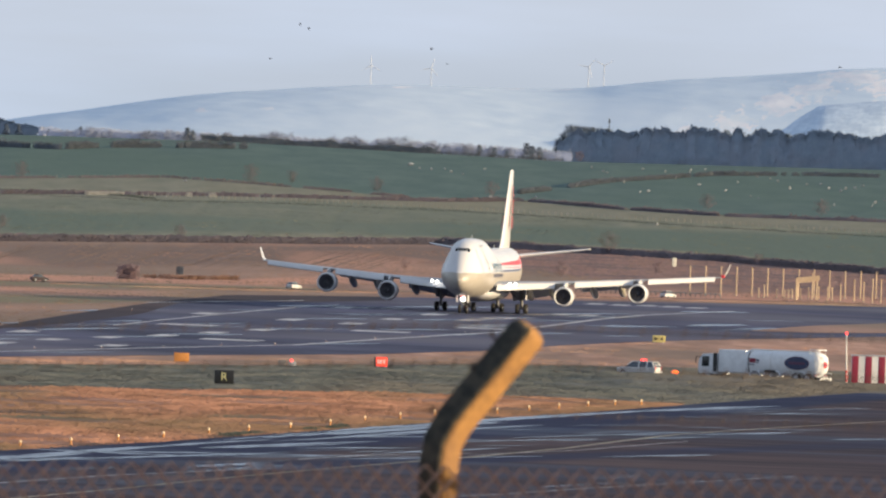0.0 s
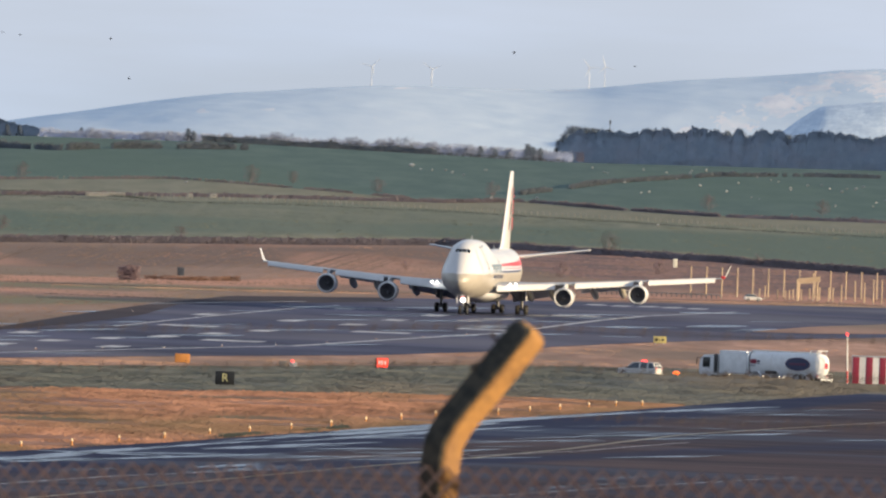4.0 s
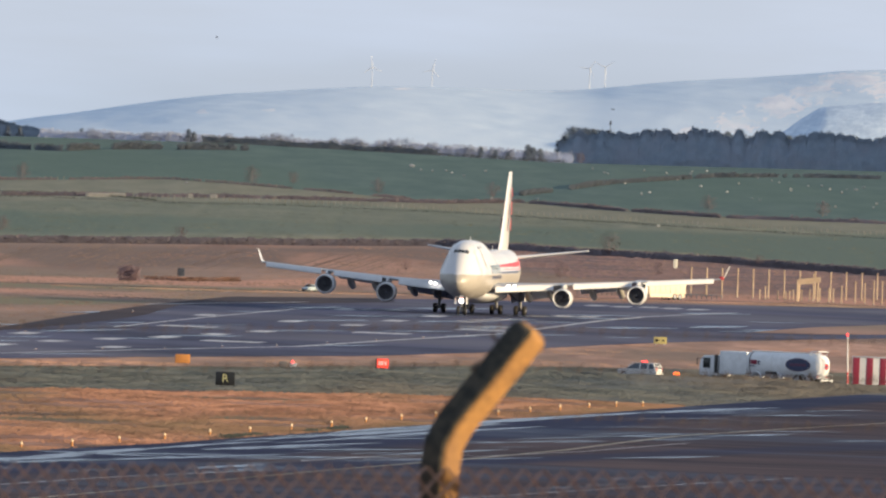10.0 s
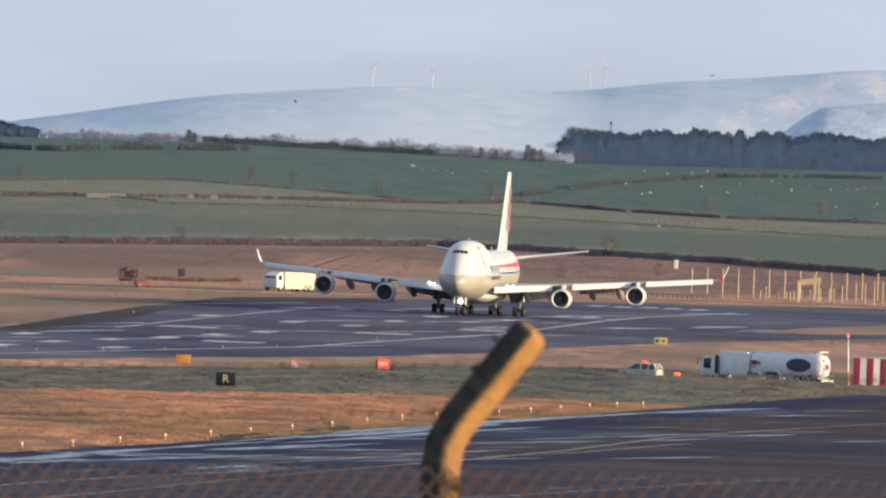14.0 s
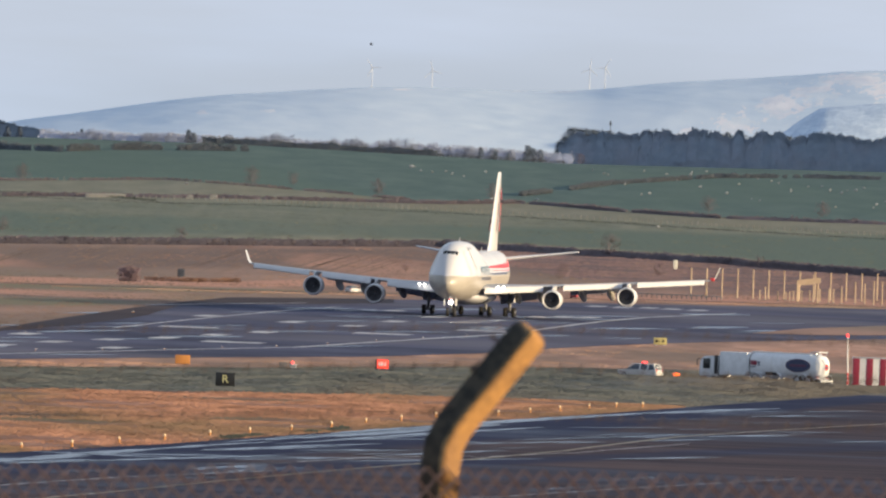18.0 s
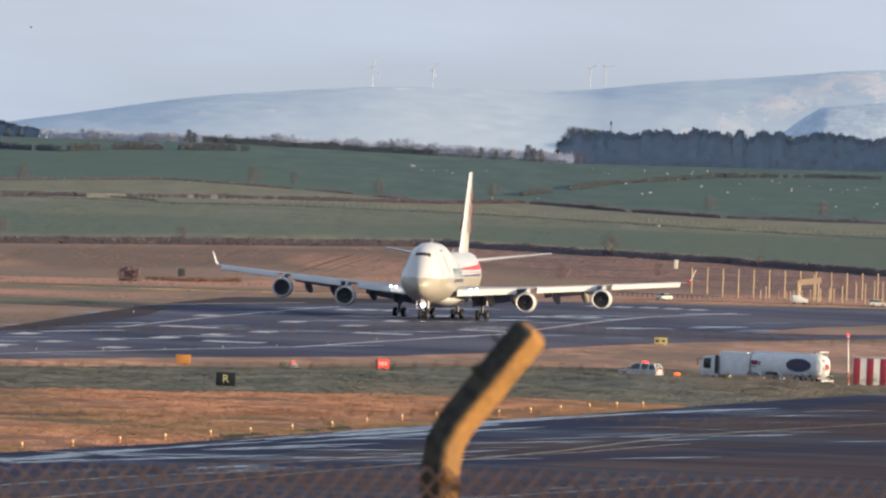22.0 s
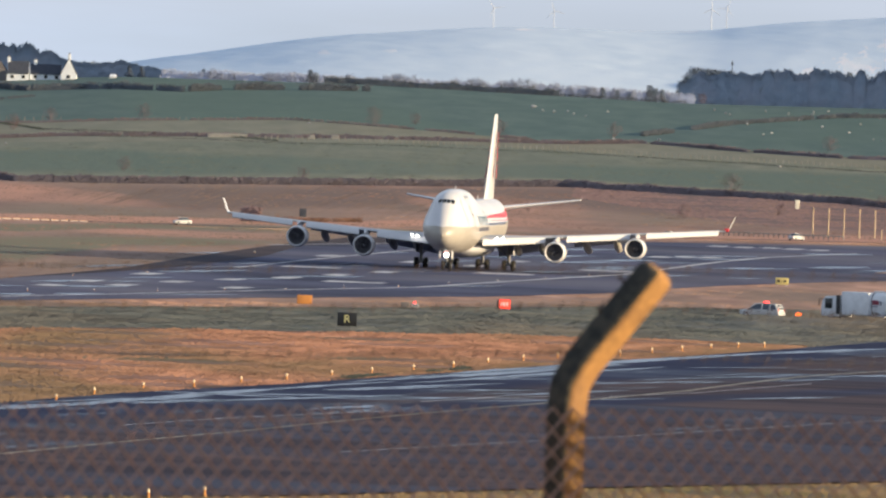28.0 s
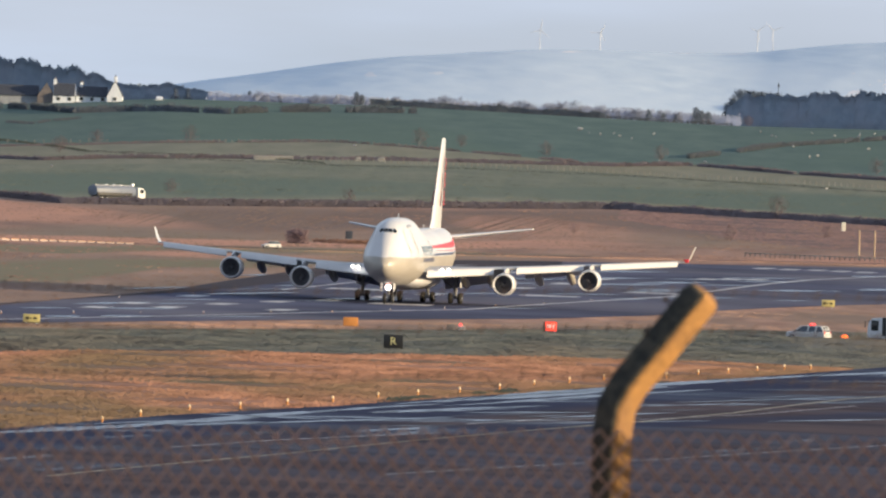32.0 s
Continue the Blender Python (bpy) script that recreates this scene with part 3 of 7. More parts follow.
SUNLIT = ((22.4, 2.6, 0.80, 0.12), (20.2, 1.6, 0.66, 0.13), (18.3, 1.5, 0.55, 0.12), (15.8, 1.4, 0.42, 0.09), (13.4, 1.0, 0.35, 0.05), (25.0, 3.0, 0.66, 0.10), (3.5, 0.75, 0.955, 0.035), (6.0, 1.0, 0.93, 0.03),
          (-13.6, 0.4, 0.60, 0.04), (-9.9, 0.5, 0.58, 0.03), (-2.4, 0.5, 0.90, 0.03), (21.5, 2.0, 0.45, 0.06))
far_hill.data.materials.append(M["sun_patch_snow"])
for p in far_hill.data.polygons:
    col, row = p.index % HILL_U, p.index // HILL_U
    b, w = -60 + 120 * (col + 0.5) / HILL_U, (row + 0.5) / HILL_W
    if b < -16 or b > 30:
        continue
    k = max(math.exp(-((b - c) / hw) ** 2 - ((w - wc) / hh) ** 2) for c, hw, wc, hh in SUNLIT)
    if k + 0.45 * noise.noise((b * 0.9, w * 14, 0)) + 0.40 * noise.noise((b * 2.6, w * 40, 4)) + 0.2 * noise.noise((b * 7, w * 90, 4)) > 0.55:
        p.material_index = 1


def bank(u, w):
    """A low grass bank in front of the parked vehicles."""
    b = 6.5 + 25 * u
    d = BANK_NEAR + (BANK_FAR + 5 - BANK_NEAR) * w
    h = float(np.interp(b, (20.5, 22.3), (0.42, 0.08))) * min(1.0, u * 6) * math.sin(math.pi / 2 * min(1.0, w / 0.93)) ** 2 * (1.0 if w < 0.94 else (1 - w) / 0.06)
    return spot(b, d, 0.075 + h + 0.05 * h * noise.noise((b * 1.5, d * 0.03, 5)))


sheet("grass_bank", bank, 120, 30, "dull_grass", "low grey-green grass bank in front of the parked vehicles", "grass")


# ---- the jet ----
# local axes: x forward from the nose tip, y to its left, z up from the wheels' ground
SEC_A = (0.0, 0.25, 0.7, 1.5, 3.0, 4.5, 6.0, 8.0, 11.0, 14.0, 21.0, 25.0, 28.5, 32.0, 50.0, 55.0, 60.0, 64.0, 67.0, 69.5, 70.6)
SEC_ZC = (4.45, 4.47, 4.55, 4.72, 5.0, 5.18, 5.27, 5.33, 5.35, 5.35, 5.35, 5.35, 5.35, 5.35, 5.35, 5.55, 6.15, 6.75, 7.2, 7.55, 7.7)
SEC_W = (0.06, 0.6, 1.05, 1.62, 2.25, 2.65, 2.9, 3.1, 3.23, 3.25, 3.25, 3.25, 3.25, 3.25, 3.25, 3.08, 2.5, 1.85, 1.25, 0.62, 0.30)
SEC_ZU = (4.5, 4.6, 4.85, 5.4, 6.35, 7.05, 7.5, 7.75, 7.85, 7.85, 7.80, 7.35, 6.2, 5.45, 5.45, 5.6, 6.2, 6.8, 7.25, 7.6, 7.75)
SEC_U = (0.04, 0.45, 0.75, 1.1, 1.55, 1.85, 2.02, 2.12, 2.18, 2.18, 2.15, 2.1, 2.5, 3.15, 3.15, 3.0, 2.4, 1.8, 1.2, 0.6, 0.28)


def hull(a, ang, out=0.0):
    """A point on the fuselage skin: a metres behind the nose, ang degrees round (0 left, 90 up)."""
    zc, w, zu, u = (float(np.interp(a, SEC_A, s)) for s in (SEC_ZC, SEC_W, SEC_ZU, SEC_U))
    c, s = math.cos(radians(ang)), math.sin(radians(ang))
    if zu * s + u > zc * s + w:
        return Vector((-a, (u + out) * c, zu + (u + out) * s))
    return Vector((-a, (w + out) * c, zc + (w + out) * s))


def skin(bm, a0, a1, g0, g1, na, ng, out=0.02):
    """A patch laid on the fuselage skin."""
    vs = [[bm.verts.new(hull(a0 + (a1 - a0) * i / na, g0 + (g1 - g0) * j / ng, out)) for j in range(ng + 1)] for i in range(na + 1)]
    for i in range(na):
        for j in range(ng):
            bm.faces.new((vs[i][j], vs[i + 1][j], vs[i + 1][j + 1], vs[i][j + 1]))
    bmesh.ops.recalc_face_normals(bm, faces=bm.faces)


def foil(le, chord, y, z, thick, n=9, vertical=False):
    """A wing section: leading edge le metres aft."""
    pts = []
    for sgn in (1, -1):
        rng = range(n + 1) if sgn == 1 else range(n - 1, 0, -1)
        for i in rng:
            t = (1 - math.cos(math.pi * i / n)) / 2
            h = thick * chord * 2.9 * (0.2969 * math.sqrt(t) - 0.126 * t - 0.3516 * t * t + 0.2843 * t ** 3 - 0.1015 * t ** 4) * (1.0 if sgn > 0 else 0.85)
            pts.append((-(le + t * chord), sgn * h + y, z) if vertical else (-(le + t * chord), y, z + sgn * h))
    return pts


def wing_at(y):
    """Leading edge, chord and height of the wing at y metres out."""
    y = abs(y)
    le = float(np.interp(y, (2.6, 31.4), (19.0, 44.6)))
    ch = float(np.interp(y, (2.6, 11.9, 31.4), (16.0, 9.2, 3.9)))
    z = float(np.interp(y, (2.6, 11.9, 31.4), (3.75, 4.35, 5.75)))
    return le, ch, z


jet = thing("airliner", "white four-engined freight jet with red and blue stripes on the runway", "airplane")
bm = B()
A_STEPS = [0.0, 0.1, 0.25, 0.45, 0.7, 1.1, 1.5, 2.2, 3.0, 3.7, 4.5, 5.2, 6.0, 7.0, 8.0, 9.5, 11, 14, 17.5, 21, 23, 25, 26.7, 28.5, 30, 32, 41, 50, 52.5, 55, 57.5, 60, 62, 64, 65.5, 67, 68.3, 69.5, 70.2, 70.6]
loft(bm, [[hull(a, 360 * k / 40) for k in range(40)] for a in A_STEPS])
fus = part("fuselage", bm, "white", jet)
bm = B()
# the grey paint reaches up to one level line round the nose and the sides
rows = []
for a in [0.0, 0.05, 0.12, 0.3, 0.5, 0.8, 1.1, 1.5, 1.9, 2.4, 3.0, 3.7, 4.5, 5.3, 6.2, 7.2, 8.5] + [10 + 2 * k for k in range(26)]:
    level = 5.5 + max(0.0, a - 48) * 0.09
    g = max([q for q in range(-80, 91, 1) if hull(a, q).z <= level] or [-80])
    rows.append([bm.verts.new(hull(a, 180 - g + (180 + 2 * g) * k / 28, 0.03) + Vector((max(0.0, 0.06 * (1 - a / 4)), 0, 0))) for k in range(29)])
for p, q in zip(rows, rows[1:]):
    for k in range(28):
        bm.faces.new((p[k], q[k], q[k + 1], p[k + 1]))
bmesh.ops.recalc_face_normals(bm, faces=bm.faces)
part("belly", bm, "belly", jet, "grey belly panels")
for k in range(4):
    bm = B()
    g = 88 + (k - 2) * 17 + 1.2
    lo = 3.62 if k in (1, 2) else 3.8
    skin(bm, lo + 0.1, lo + 0.7, g, g + 15, 3, 4, 0.025)
    part("cockpit_window", bm, "glass_dark", fus, "dark cockpit window pane")
for sd in (0, 1):
    m = lambda g: g if sd == 0 else 180 - g
    for name, a0, a1, lo, hi, mt in (("red_stripe", 27.0, 62.5, (20, 17), (25, 33), "red"), ("thin_red_stripe", 30.0, 61.0, (13, 11), (14.5, 13.5), "red"), ("dark_stripe", 25.0, 61.0, (4, 3.5), (8, 9), "navy")):
        bm = B()
        vs = [[bm.verts.new(hull(a0 + (a1 - a0) * i / 30, m(lo[0] + (lo[1] - lo[0]) * i / 30 + (hi[0] - lo[0] + (hi[1] - hi[0] - lo[1] + lo[0]) * i / 30) * j / 4), 0.02)) for j in range(5)] for i in range(31)]
        for i in range(30):
            for j in range(4):
                bm.faces.new((vs[i][j], vs[i + 1][j], vs[i + 1][j + 1], vs[i][j + 1]))
        bmesh.ops.recalc_face_normals(bm, faces=bm.faces)
        part(name, bm, mt, jet, name.replace("_", " ") + " along the fuselage")
    # the lettering is drawn as plain strokes in its colour
    for i in range(5):
        a = 15.0 + i * 2.5
        for da, w, lo, hi in ((0, 0.7, 5, 25), (0.7, 1.0, 21, 25), (0.7, 0.8, 13, 16), (0.7, 1.0, 5, 8) if i % 2 else (1.3, 0.5, 13, 24)):
            bm = B()
            skin(bm, a + da, a + da + w, m(lo), m(hi), 3, 5, 0.03)
            part("letter_stroke", bm, "letter", jet, "grey-blue lettering drawn as a plain stroke")
        bm = B()
        skin(bm, a, a + 1.7, m(-8), m(0), 2, 2, 0.05)
        part("letter_block", bm, "navy", jet, "small dark lettering drawn as a plain block")
    for a in (5.6, 10.2, 26, 56.5):
        bm = B()
        skin(bm, a - 0.14, a + 1.19, m(1), m(37), 3, 5, 0.024)
        part("door_seal", bm, "grey", jet, "grey seal round the door")
        bm = B()
        skin(bm, a, a + 1.05, m(4), m(34), 3, 5, 0.03)
        part("fuselage_door", bm, "white", jet)
    for a in (9.0, 10.2, 11.4, 12.6):
        bm = B()
        skin(bm, a, a + 0.35, m(30), m(40), 2, 2, 0.025)
        part("upper_deck_window", bm, "glass_dark", jet, "small dark upper deck window")
bm = B()
loft(bm, [[(-a, 3.0 * f * math.cos(2 * math.pi * k / 20), 2.75 + 1.15 * f * math.sin(2 * math.pi * k / 20)) for k in range(20)]
          for a, f in ((17, 0.15), (18.5, 0.62), (21, 0.95), (26, 1.15), (34, 1.18), (39, 1.0), (43, 0.5), (45, 0.1))])
part("wing_body_fairing", bm, "white", jet)

for sd in (1, -1):
    bm = B()
    rings = []
    for y in (1.5, 2.6, 5, 8, 11.9, 15, 19, 23, 27, 30, 31.4):
        le, ch, z = wing_at(max(y, 2.6))
        rings.append(foil(le, ch, sd * y, z, 0.125 if y < 6 else 0.10 if y < 14 else 0.09))
    loft(bm, rings)
    wing = part("wing", bm, "grey", jet, "grey swept wing")
    # drooped leading-edge flaps between the pylons
    for y0, y1 in ((3.3, 10.5), (13.0, 20.3), (22.2, 30.6)):
        bm = B()
        rings = []
        for k in range(7):
            y = y0 + (y1 - y0) * k / 6
            le, ch, z = wing_at(y)
            s = 0.62 + 0.3 * (1 - y / 31)
            rings.append([(-(le + 0.35), sd * y, z + 0.16), (-(le - 0.05), sd * y, z + 0.14), (-(le - 0.42), sd * y, z - 0.12 * s), (-(le - 0.62), sd * y, z - 0.72 * s),
                          (-(le - 0.5), sd * y, z - 0.86 * s), (-(le - 0.22), sd * y, z - 0.40 * s), (-(le + 0.3), sd * y, z - 0.06)])
        loft(bm, rings)
        part("leading_edge_flap", bm, "white", wing, "pale extended leading edge flap")
    for y0, y1 in ((3.6, 10.6), (13.0, 20.6)):
        bm = B()
        rings = []
        for k in range(5):
            y = y0 + (y1 - y0) * k / 4
            le, ch, z = wing_at(y)
            te = le + ch
            c = 0.24 * ch
            rings.append([(-(te - 0.6), sd * y, z - 0.05), (-(te + 0.3 * c), sd * y, z - 0.12 * c), (-(te + 0.75 * c), sd * y, z - 0.38 * c), (-(te + c), sd * y, z - 0.62 * c),
                          (-(te + 0.62 * c), sd * y, z - 0.42 * c), (-(te + 0.1 * c), sd * y, z - 0.28 * c), (-(te - 0.5), sd * y, z - 0.25)])
        loft(bm, rings)
        part("trailing_flap", bm, "grey", wing, "lowered grey trailing flap")
    for y in (6.3, 9.4, 14.8, 18.4):
        le, ch, z = wing_at(y)
        bm = B()
        te = le + ch
        tube(bm, [(-(te - 4.2), sd * y, z - 0.5), (-(te - 3.0), sd * y, z - 0.95), (-(te - 1.2), sd * y, z - 1.35), (-(te + 1.2), sd * y, z - 1.85), (-(te + 2.4), sd * y, z - 2.2)],
             [0.08, 0.38, 0.52, 0.44, 0.08], 10)
        part("flap_track_fairing", bm, "belly", wing, "pale canoe-shaped fairing under the flap")
    bm = B()
    le, ch, z = wing_at(31.4)
    loft(bm, [foil(le + 0.2, ch - 0.2, sd * 31.3, z, 0.09, vertical=False), foil(le + 1.9, 2.6, sd * 31.7, z + 0.35, 0.08), foil(le + 3.0, 1.5, sd * 32.25, z + 1.75, 0.06)])
    part("winglet", bm, "white", wing, "upright white winglet")
    if sd == 1:
        bm = B()
        box(bm, (-(le + 0.75), 31.5, z + 0.16), (0.9, 0.55, 0.42), 0.08)
        part("wingtip_cap", bm, "red", wing, "red painted wingtip below the winglet")
    # engines
    for y, inlet, cz in ((11.94, 22.6, 2.55), (21.18, 31.2, 3.25)):
        le, ch, z = wing_at(y)
        o = (-inlet, sd * y, cz)
        bm = B()
        lathe(bm, [(-3.4, 1.06), (-0.9, 1.08), (-0.35, 1.08), (-0.08, 1.10), (0.0, 1.15), (-0.06, 1.20), (-0.35, 1.27), (-1.2, 1.34), (-2.6, 1.33), (-3.9, 1.22), (-4.5, 1.12), (-4.5, 1.02), (-3.4, 1.06)], 32, "x", o)
        eng = part("engine", bm, "white", jet, "white jet engine nacelle")
        bm = B()
        lathe(bm, [(-0.50, 1.04), (-0.2, 1.05), (-0.03, 1.09), (0.015, 1.15), (-0.05, 1.21), (-0.35, 1.285)], 32, "x", o)
        part("inlet_lip", bm, "lip", eng, "pale satin metal inlet lip")
        bm = B()
        lathe(bm, [(-0.95, 1.08), (-1.0, 0.35)], 32, "x", o)
        part("fan", bm, "fan", eng, "dark grey fan disc")
        for k in range(20):
            g = 2 * math.pi * k / 20
            bm = B()
            ring = []
            for r, tw in ((0.36, 0.07), (1.05, 0.12)):
                cy, sz = math.cos(g), math.sin(g)
                ring.append([(-inlet - 0.93 + dx, sd * y + r * cy - dt * sz, cz + r * sz + dt * cy) for dx, dt in ((0.10, tw), (0.12, tw - 0.02), (-0.02, -tw), (-0.04, -tw + 0.02))])
            loft(bm, ring)
            part("fan_blade", bm, "fan", eng)
        bm = B()
        lathe(bm, [(-0.55, 0.02), (-0.62, 0.14), (-0.8, 0.27), (-1.0, 0.38)], 16, "x", o)
        part("spinner", bm, "fan", eng)
        bm = B()
        lathe(bm, [(-4.2, 0.98), (-5.2, 0.86), (-6.2, 0.62), (-6.2, 0.52), (-5.5, 0.5)], 20, "x", o)
        lathe(bm, [(-5.6, 0.42), (-6.4, 0.34), (-7.2, 0.05)], 16, "x", o)
        part("exhaust", bm, "alu", eng, "metal exhaust cone")
        bm = B()
        zt = z + 0.1
        loft(bm, [[(-(inlet + 1.1), sd * y - 0.05, cz + 1.45), (-(inlet + 1.1), sd * y + 0.05, cz + 1.45), (-(inlet + 4.6), sd * y + 0.18, cz + 1.15), (-(inlet + 4.6), sd * y - 0.18, cz + 1.15)],
                  [(-(inlet + 2.6), sd * y - 0.12, cz + 1.85), (-(inlet + 2.6), sd * y + 0.12, cz + 1.85), (-(inlet + 6.5), sd * y + 0.24, z - 0.35), (-(inlet + 6.5), sd * y - 0.24, z - 0.35)],
                  [(-(le - 0.4), sd * y - 0.14, zt), (-(le - 0.4), sd * y + 0.14, zt), (-(le + 3.2), sd * y + 0.2, z), (-(le + 3.2), sd * y - 0.2, z)]])
        part("pylon", bm, "white", eng)
    # tailplane
    bm = B()
    loft(bm, [foil(59.3, 8.6, sd * 0.6, 7.35, 0.11), foil(60.6, 7.6, sd * 2.0, 7.5, 0.14), foil(67.2, 2.4, sd * 11.05, 8.75, 0.17)])
    part("tailplane", bm, "white", jet, "white horizontal tailplane")
    for dx, dy in ((0, -0.36), (0.0, 0.36)):
        bm = B()
        le, ch, z = wing_at(5.3 + dy)
        lathe(bm, [(0.50, 0.02), (0.46, 0.09), (0.30, 0.15), (0.0, 0.17)], 16, "x", (-(le - 0.75), sd * (5.3 + dy), z + 0.12), True)
        part("landing_lamp", bm, "lamp", jet, "bright landing lamp in the wing root")
    if sd == 1:
        continue
    bm = B()
    le, ch, z = wing_at(3.7)
    lathe(bm, [(0.40, 0.02), (0.36, 0.1), (0.25, 0.16), (0.0, 0.18)], 12, "x", (-(le - 0.1), sd * 3.7, z), True)
    part("taxi_lamp", bm, "lamp", jet, "small white lamp at the wing root")

bm = B()
loft(bm, [foil(52.0, 15.0, 0, 7.6, 0.06, vertical=True), foil(55.6, 11.9, 0, 9.4, 0.095, vertical=True), foil(60.3, 8.4, 0, 14.2, 0.095, vertical=True), foil(64.9, 4.6, 0, 18.9, 0.09, vertical=True),
          foil(65.4, 4.0, 0, 19.25, 0.05, vertical=True)])
fin = part("tail_fin", bm, "white", jet, "tall white tail fin")
bm = B()
loft(bm, [foil(63.2, 4.5, 0, 9.6, 0.10, vertical=True), foil(66.9, 2.7, 0, 17.8, 0.085, vertical=True)])
part("rudder", bm, "white", fin)
for sd in (1, -1):
    for i, (z0, z1, f0, f1) in enumerate(((11.2, 13.0, 0.45, 0.72), (13.3, 15.2, 0.50, 0.80), (15.5, 17.0, 0.55, 0.85))):
        bm = B()
        vs = []
        for z, f in ((z0, f0), (z0, f1), (z1, f1), (z1, f0)):
            le, ch = float(np.interp(z, (9.4, 18.9), (55.6, 64.9))), float(np.interp(z, (9.4, 18.9), (11.9, 4.6)))
            vs.append(bm.verts.new((-(le + f * ch), sd * (0.05 + 0.088 * ch * (1.05 - 0.75 * f)), z)))
        bm.faces.new(vs)
        part("tail_emblem", bm, "red", fin, "red geometric tail emblem panel", False)


# landing gear: every wheel turns on its own axle
WHEELS = []


def wheel(parent, x, y, r=0.62, w=0.46):
    bm = B()
    lathe(bm, [(-w / 2 + 0.05, r * 0.55), (-w / 2, r * 0.7), (-w / 2 + 0.03, r * 0.92), (-w / 5, r), (w / 5, r), (w / 2 - 0.03, r * 0.92), (w / 2, r * 0.7), (w / 2 - 0.05, r * 0.55)], 24, "y", (0, 0, 0), True)
    ob = part("wheel", bm, "tyre", parent, "black tyre on its axle")
    ob.location = (x, y, r)
    bm = B()
    lathe(bm, [(-w / 2 + 0.02, 0.05), (-w / 2 + 0.06, r * 0.5), (w / 2 - 0.06, r * 0.5), (w / 2 - 0.02, 0.05)], 12, "y", (0, 0, 0), True)
    for k in range(5):
        box(bm, (0.2 * math.cos(k * 1.2566), w / 2 - 0.03, 0.2 * math.sin(k * 1.2566)), (0.09, 0.05, 0.09))
    part("rim", bm, "alu", ob, "grey metal wheel rim")
    WHEELS.append((ob, (x, y, r)))


def bogie(x, y):
    bm = B()
    tube(bm, [(x, y, 4.0), (x, y, 2.2), (x, y, 0.75)], [0.24, 0.24, 0.17], 12)
    leg = part("gear_leg", bm, "gear", jet, "metal main gear leg")
    bm = B()
    tube(bm, [(x + 0.75, y, 0.66), (x - 0.75, y, 0.62)], 0.15, 10)
    for dx in (0.72, -0.72):
        tube(bm, [(x + dx, y - 0.62, 0.62), (x + dx, y + 0.62, 0.62)], 0.09, 8)
    part("bogie_beam", bm, "gear", leg)
    bm = B()
    tube(bm, [(x, y, 1.6), (x + 0.2, y * 0.55, 3.5)], 0.09, 8)
    tube(bm, [(x, y, 1.3), (x - 1.3, y, 3.3)], 0.08, 8)
    part("side_strut", bm, "gear", leg)
    bm = B()
    box(bm, (x + 0.1, y + math.copysign(0.62, y), 2.6), (2.0, 0.07, 1.5), 0.03)
    part("gear_door", bm, "white", leg)
    for dx in (0.72, -0.72):
        for dy in (0.56, -0.56):
            wheel(jet, x + dx, y + dy)


for y in (5.5, -5.5):
    bogie(-31.8, y)
for y in (1.92, -1.92):
    bogie(-34.9, y)
bm = B()
tube(bm, [(-7.8, 0, 3.2), (-7.8, 0, 1.6), (-7.8, 0, 0.62)], [0.2, 0.2, 0.13], 12)
tube(bm, [(-7.8, -0.5, 0.62), (-7.8, 0.5, 0.62)], 0.09, 8)
tube(bm, [(-7.8, 0, 1.5), (-6.2, 0, 3.0)], 0.08, 8)
noseleg = part("gear_leg", bm, "gear", jet, "metal nose gear leg")
for y in (0.46, -0.46):
    wheel(jet, -7.8, y, 0.62, 0.4)
for y in (0.55, -0.55):
    bm = B()
    box(bm, (-6.9, y * 1.35, 2.0), (2.4, 0.06, 1.1), 0.02)
    part("gear_door", bm, "white", noseleg)
bm = B()
lathe(bm, [(0.30, 0.02), (0.26, 0.16), (0.16, 0.28), (0.0, 0.34)], 16, "x", (-7.2, 0, 1.92), True)
part("landing_lamp", bm, "lamp", jet, "bright nose gear landing lamp")
bm = B()
lathe(bm, [(0.0, 0.2), (0.2, 0.18), (0.28, 0.03)], 10, "z", (-6.75, 0, 2.16), True)
part("beacon", bm, "lamp_red", jet, "red beacon under the nose")
for a in (16, 30, 46):
    bm = B()
    p = hull(a, 90)
    loft(bm, [[(p.x + dx, dy, p.z - 0.05) for dx, dy in ((0.25, -0.03), (0.25, 0.03), (-0.25, 0.03), (-0.25, -0.03))],
              [(p.x + dx - 0.2, dy, p.z + 0.5) for dx, dy in ((0.12, -0.02), (0.12, 0.02), (-0.12, 0.02), (-0.12, -0.02))]])
    part("blade_antenna", bm, "white", jet)


# ---- airfield furniture ----
RUN = radians(5.5)                     # the runway's direction, off the base line
along = Vector((math.sin(RUN), math.cos(RUN), 0))
across = Vector((math.cos(RUN), -math.sin(RUN), 0))


def quad_strip(left, right, lift, material, name, label):
    vs = [(*p[:2], gz(*p[:2]) + lift) for pair in zip(left, right) for p in pair]
    fs = [(2 * i, 2 * i + 1, 2 * i + 3, 2 * i + 2) for i in range(len(left) - 1)]
    return tagged(raw(name, vs, fs, material), label, "marking", kind="structure")


def bar(b, d, w, length):
    c = spot(b, d)
    n = 4
    le = [c - across * w / 2 + along * length * (i / n - 0.5) for i in range(n + 1)]
    ri = [c + across * w / 2 + along * length * (i / n - 0.5) for i in range(n + 1)]
    quad_strip(le, ri, 0.135, "mark", "runway_mark", "worn white painted runway bar")


def ribbon(pts, w, material, name, label):
    fine = []
    for (b0, d0), (b1, d1) in zip(pts, pts[1:]):
        fine += [spot(b0 + (b1 - b0) * k / 10, d0 + (d1 - d0) * k / 10) for k in range(10)]
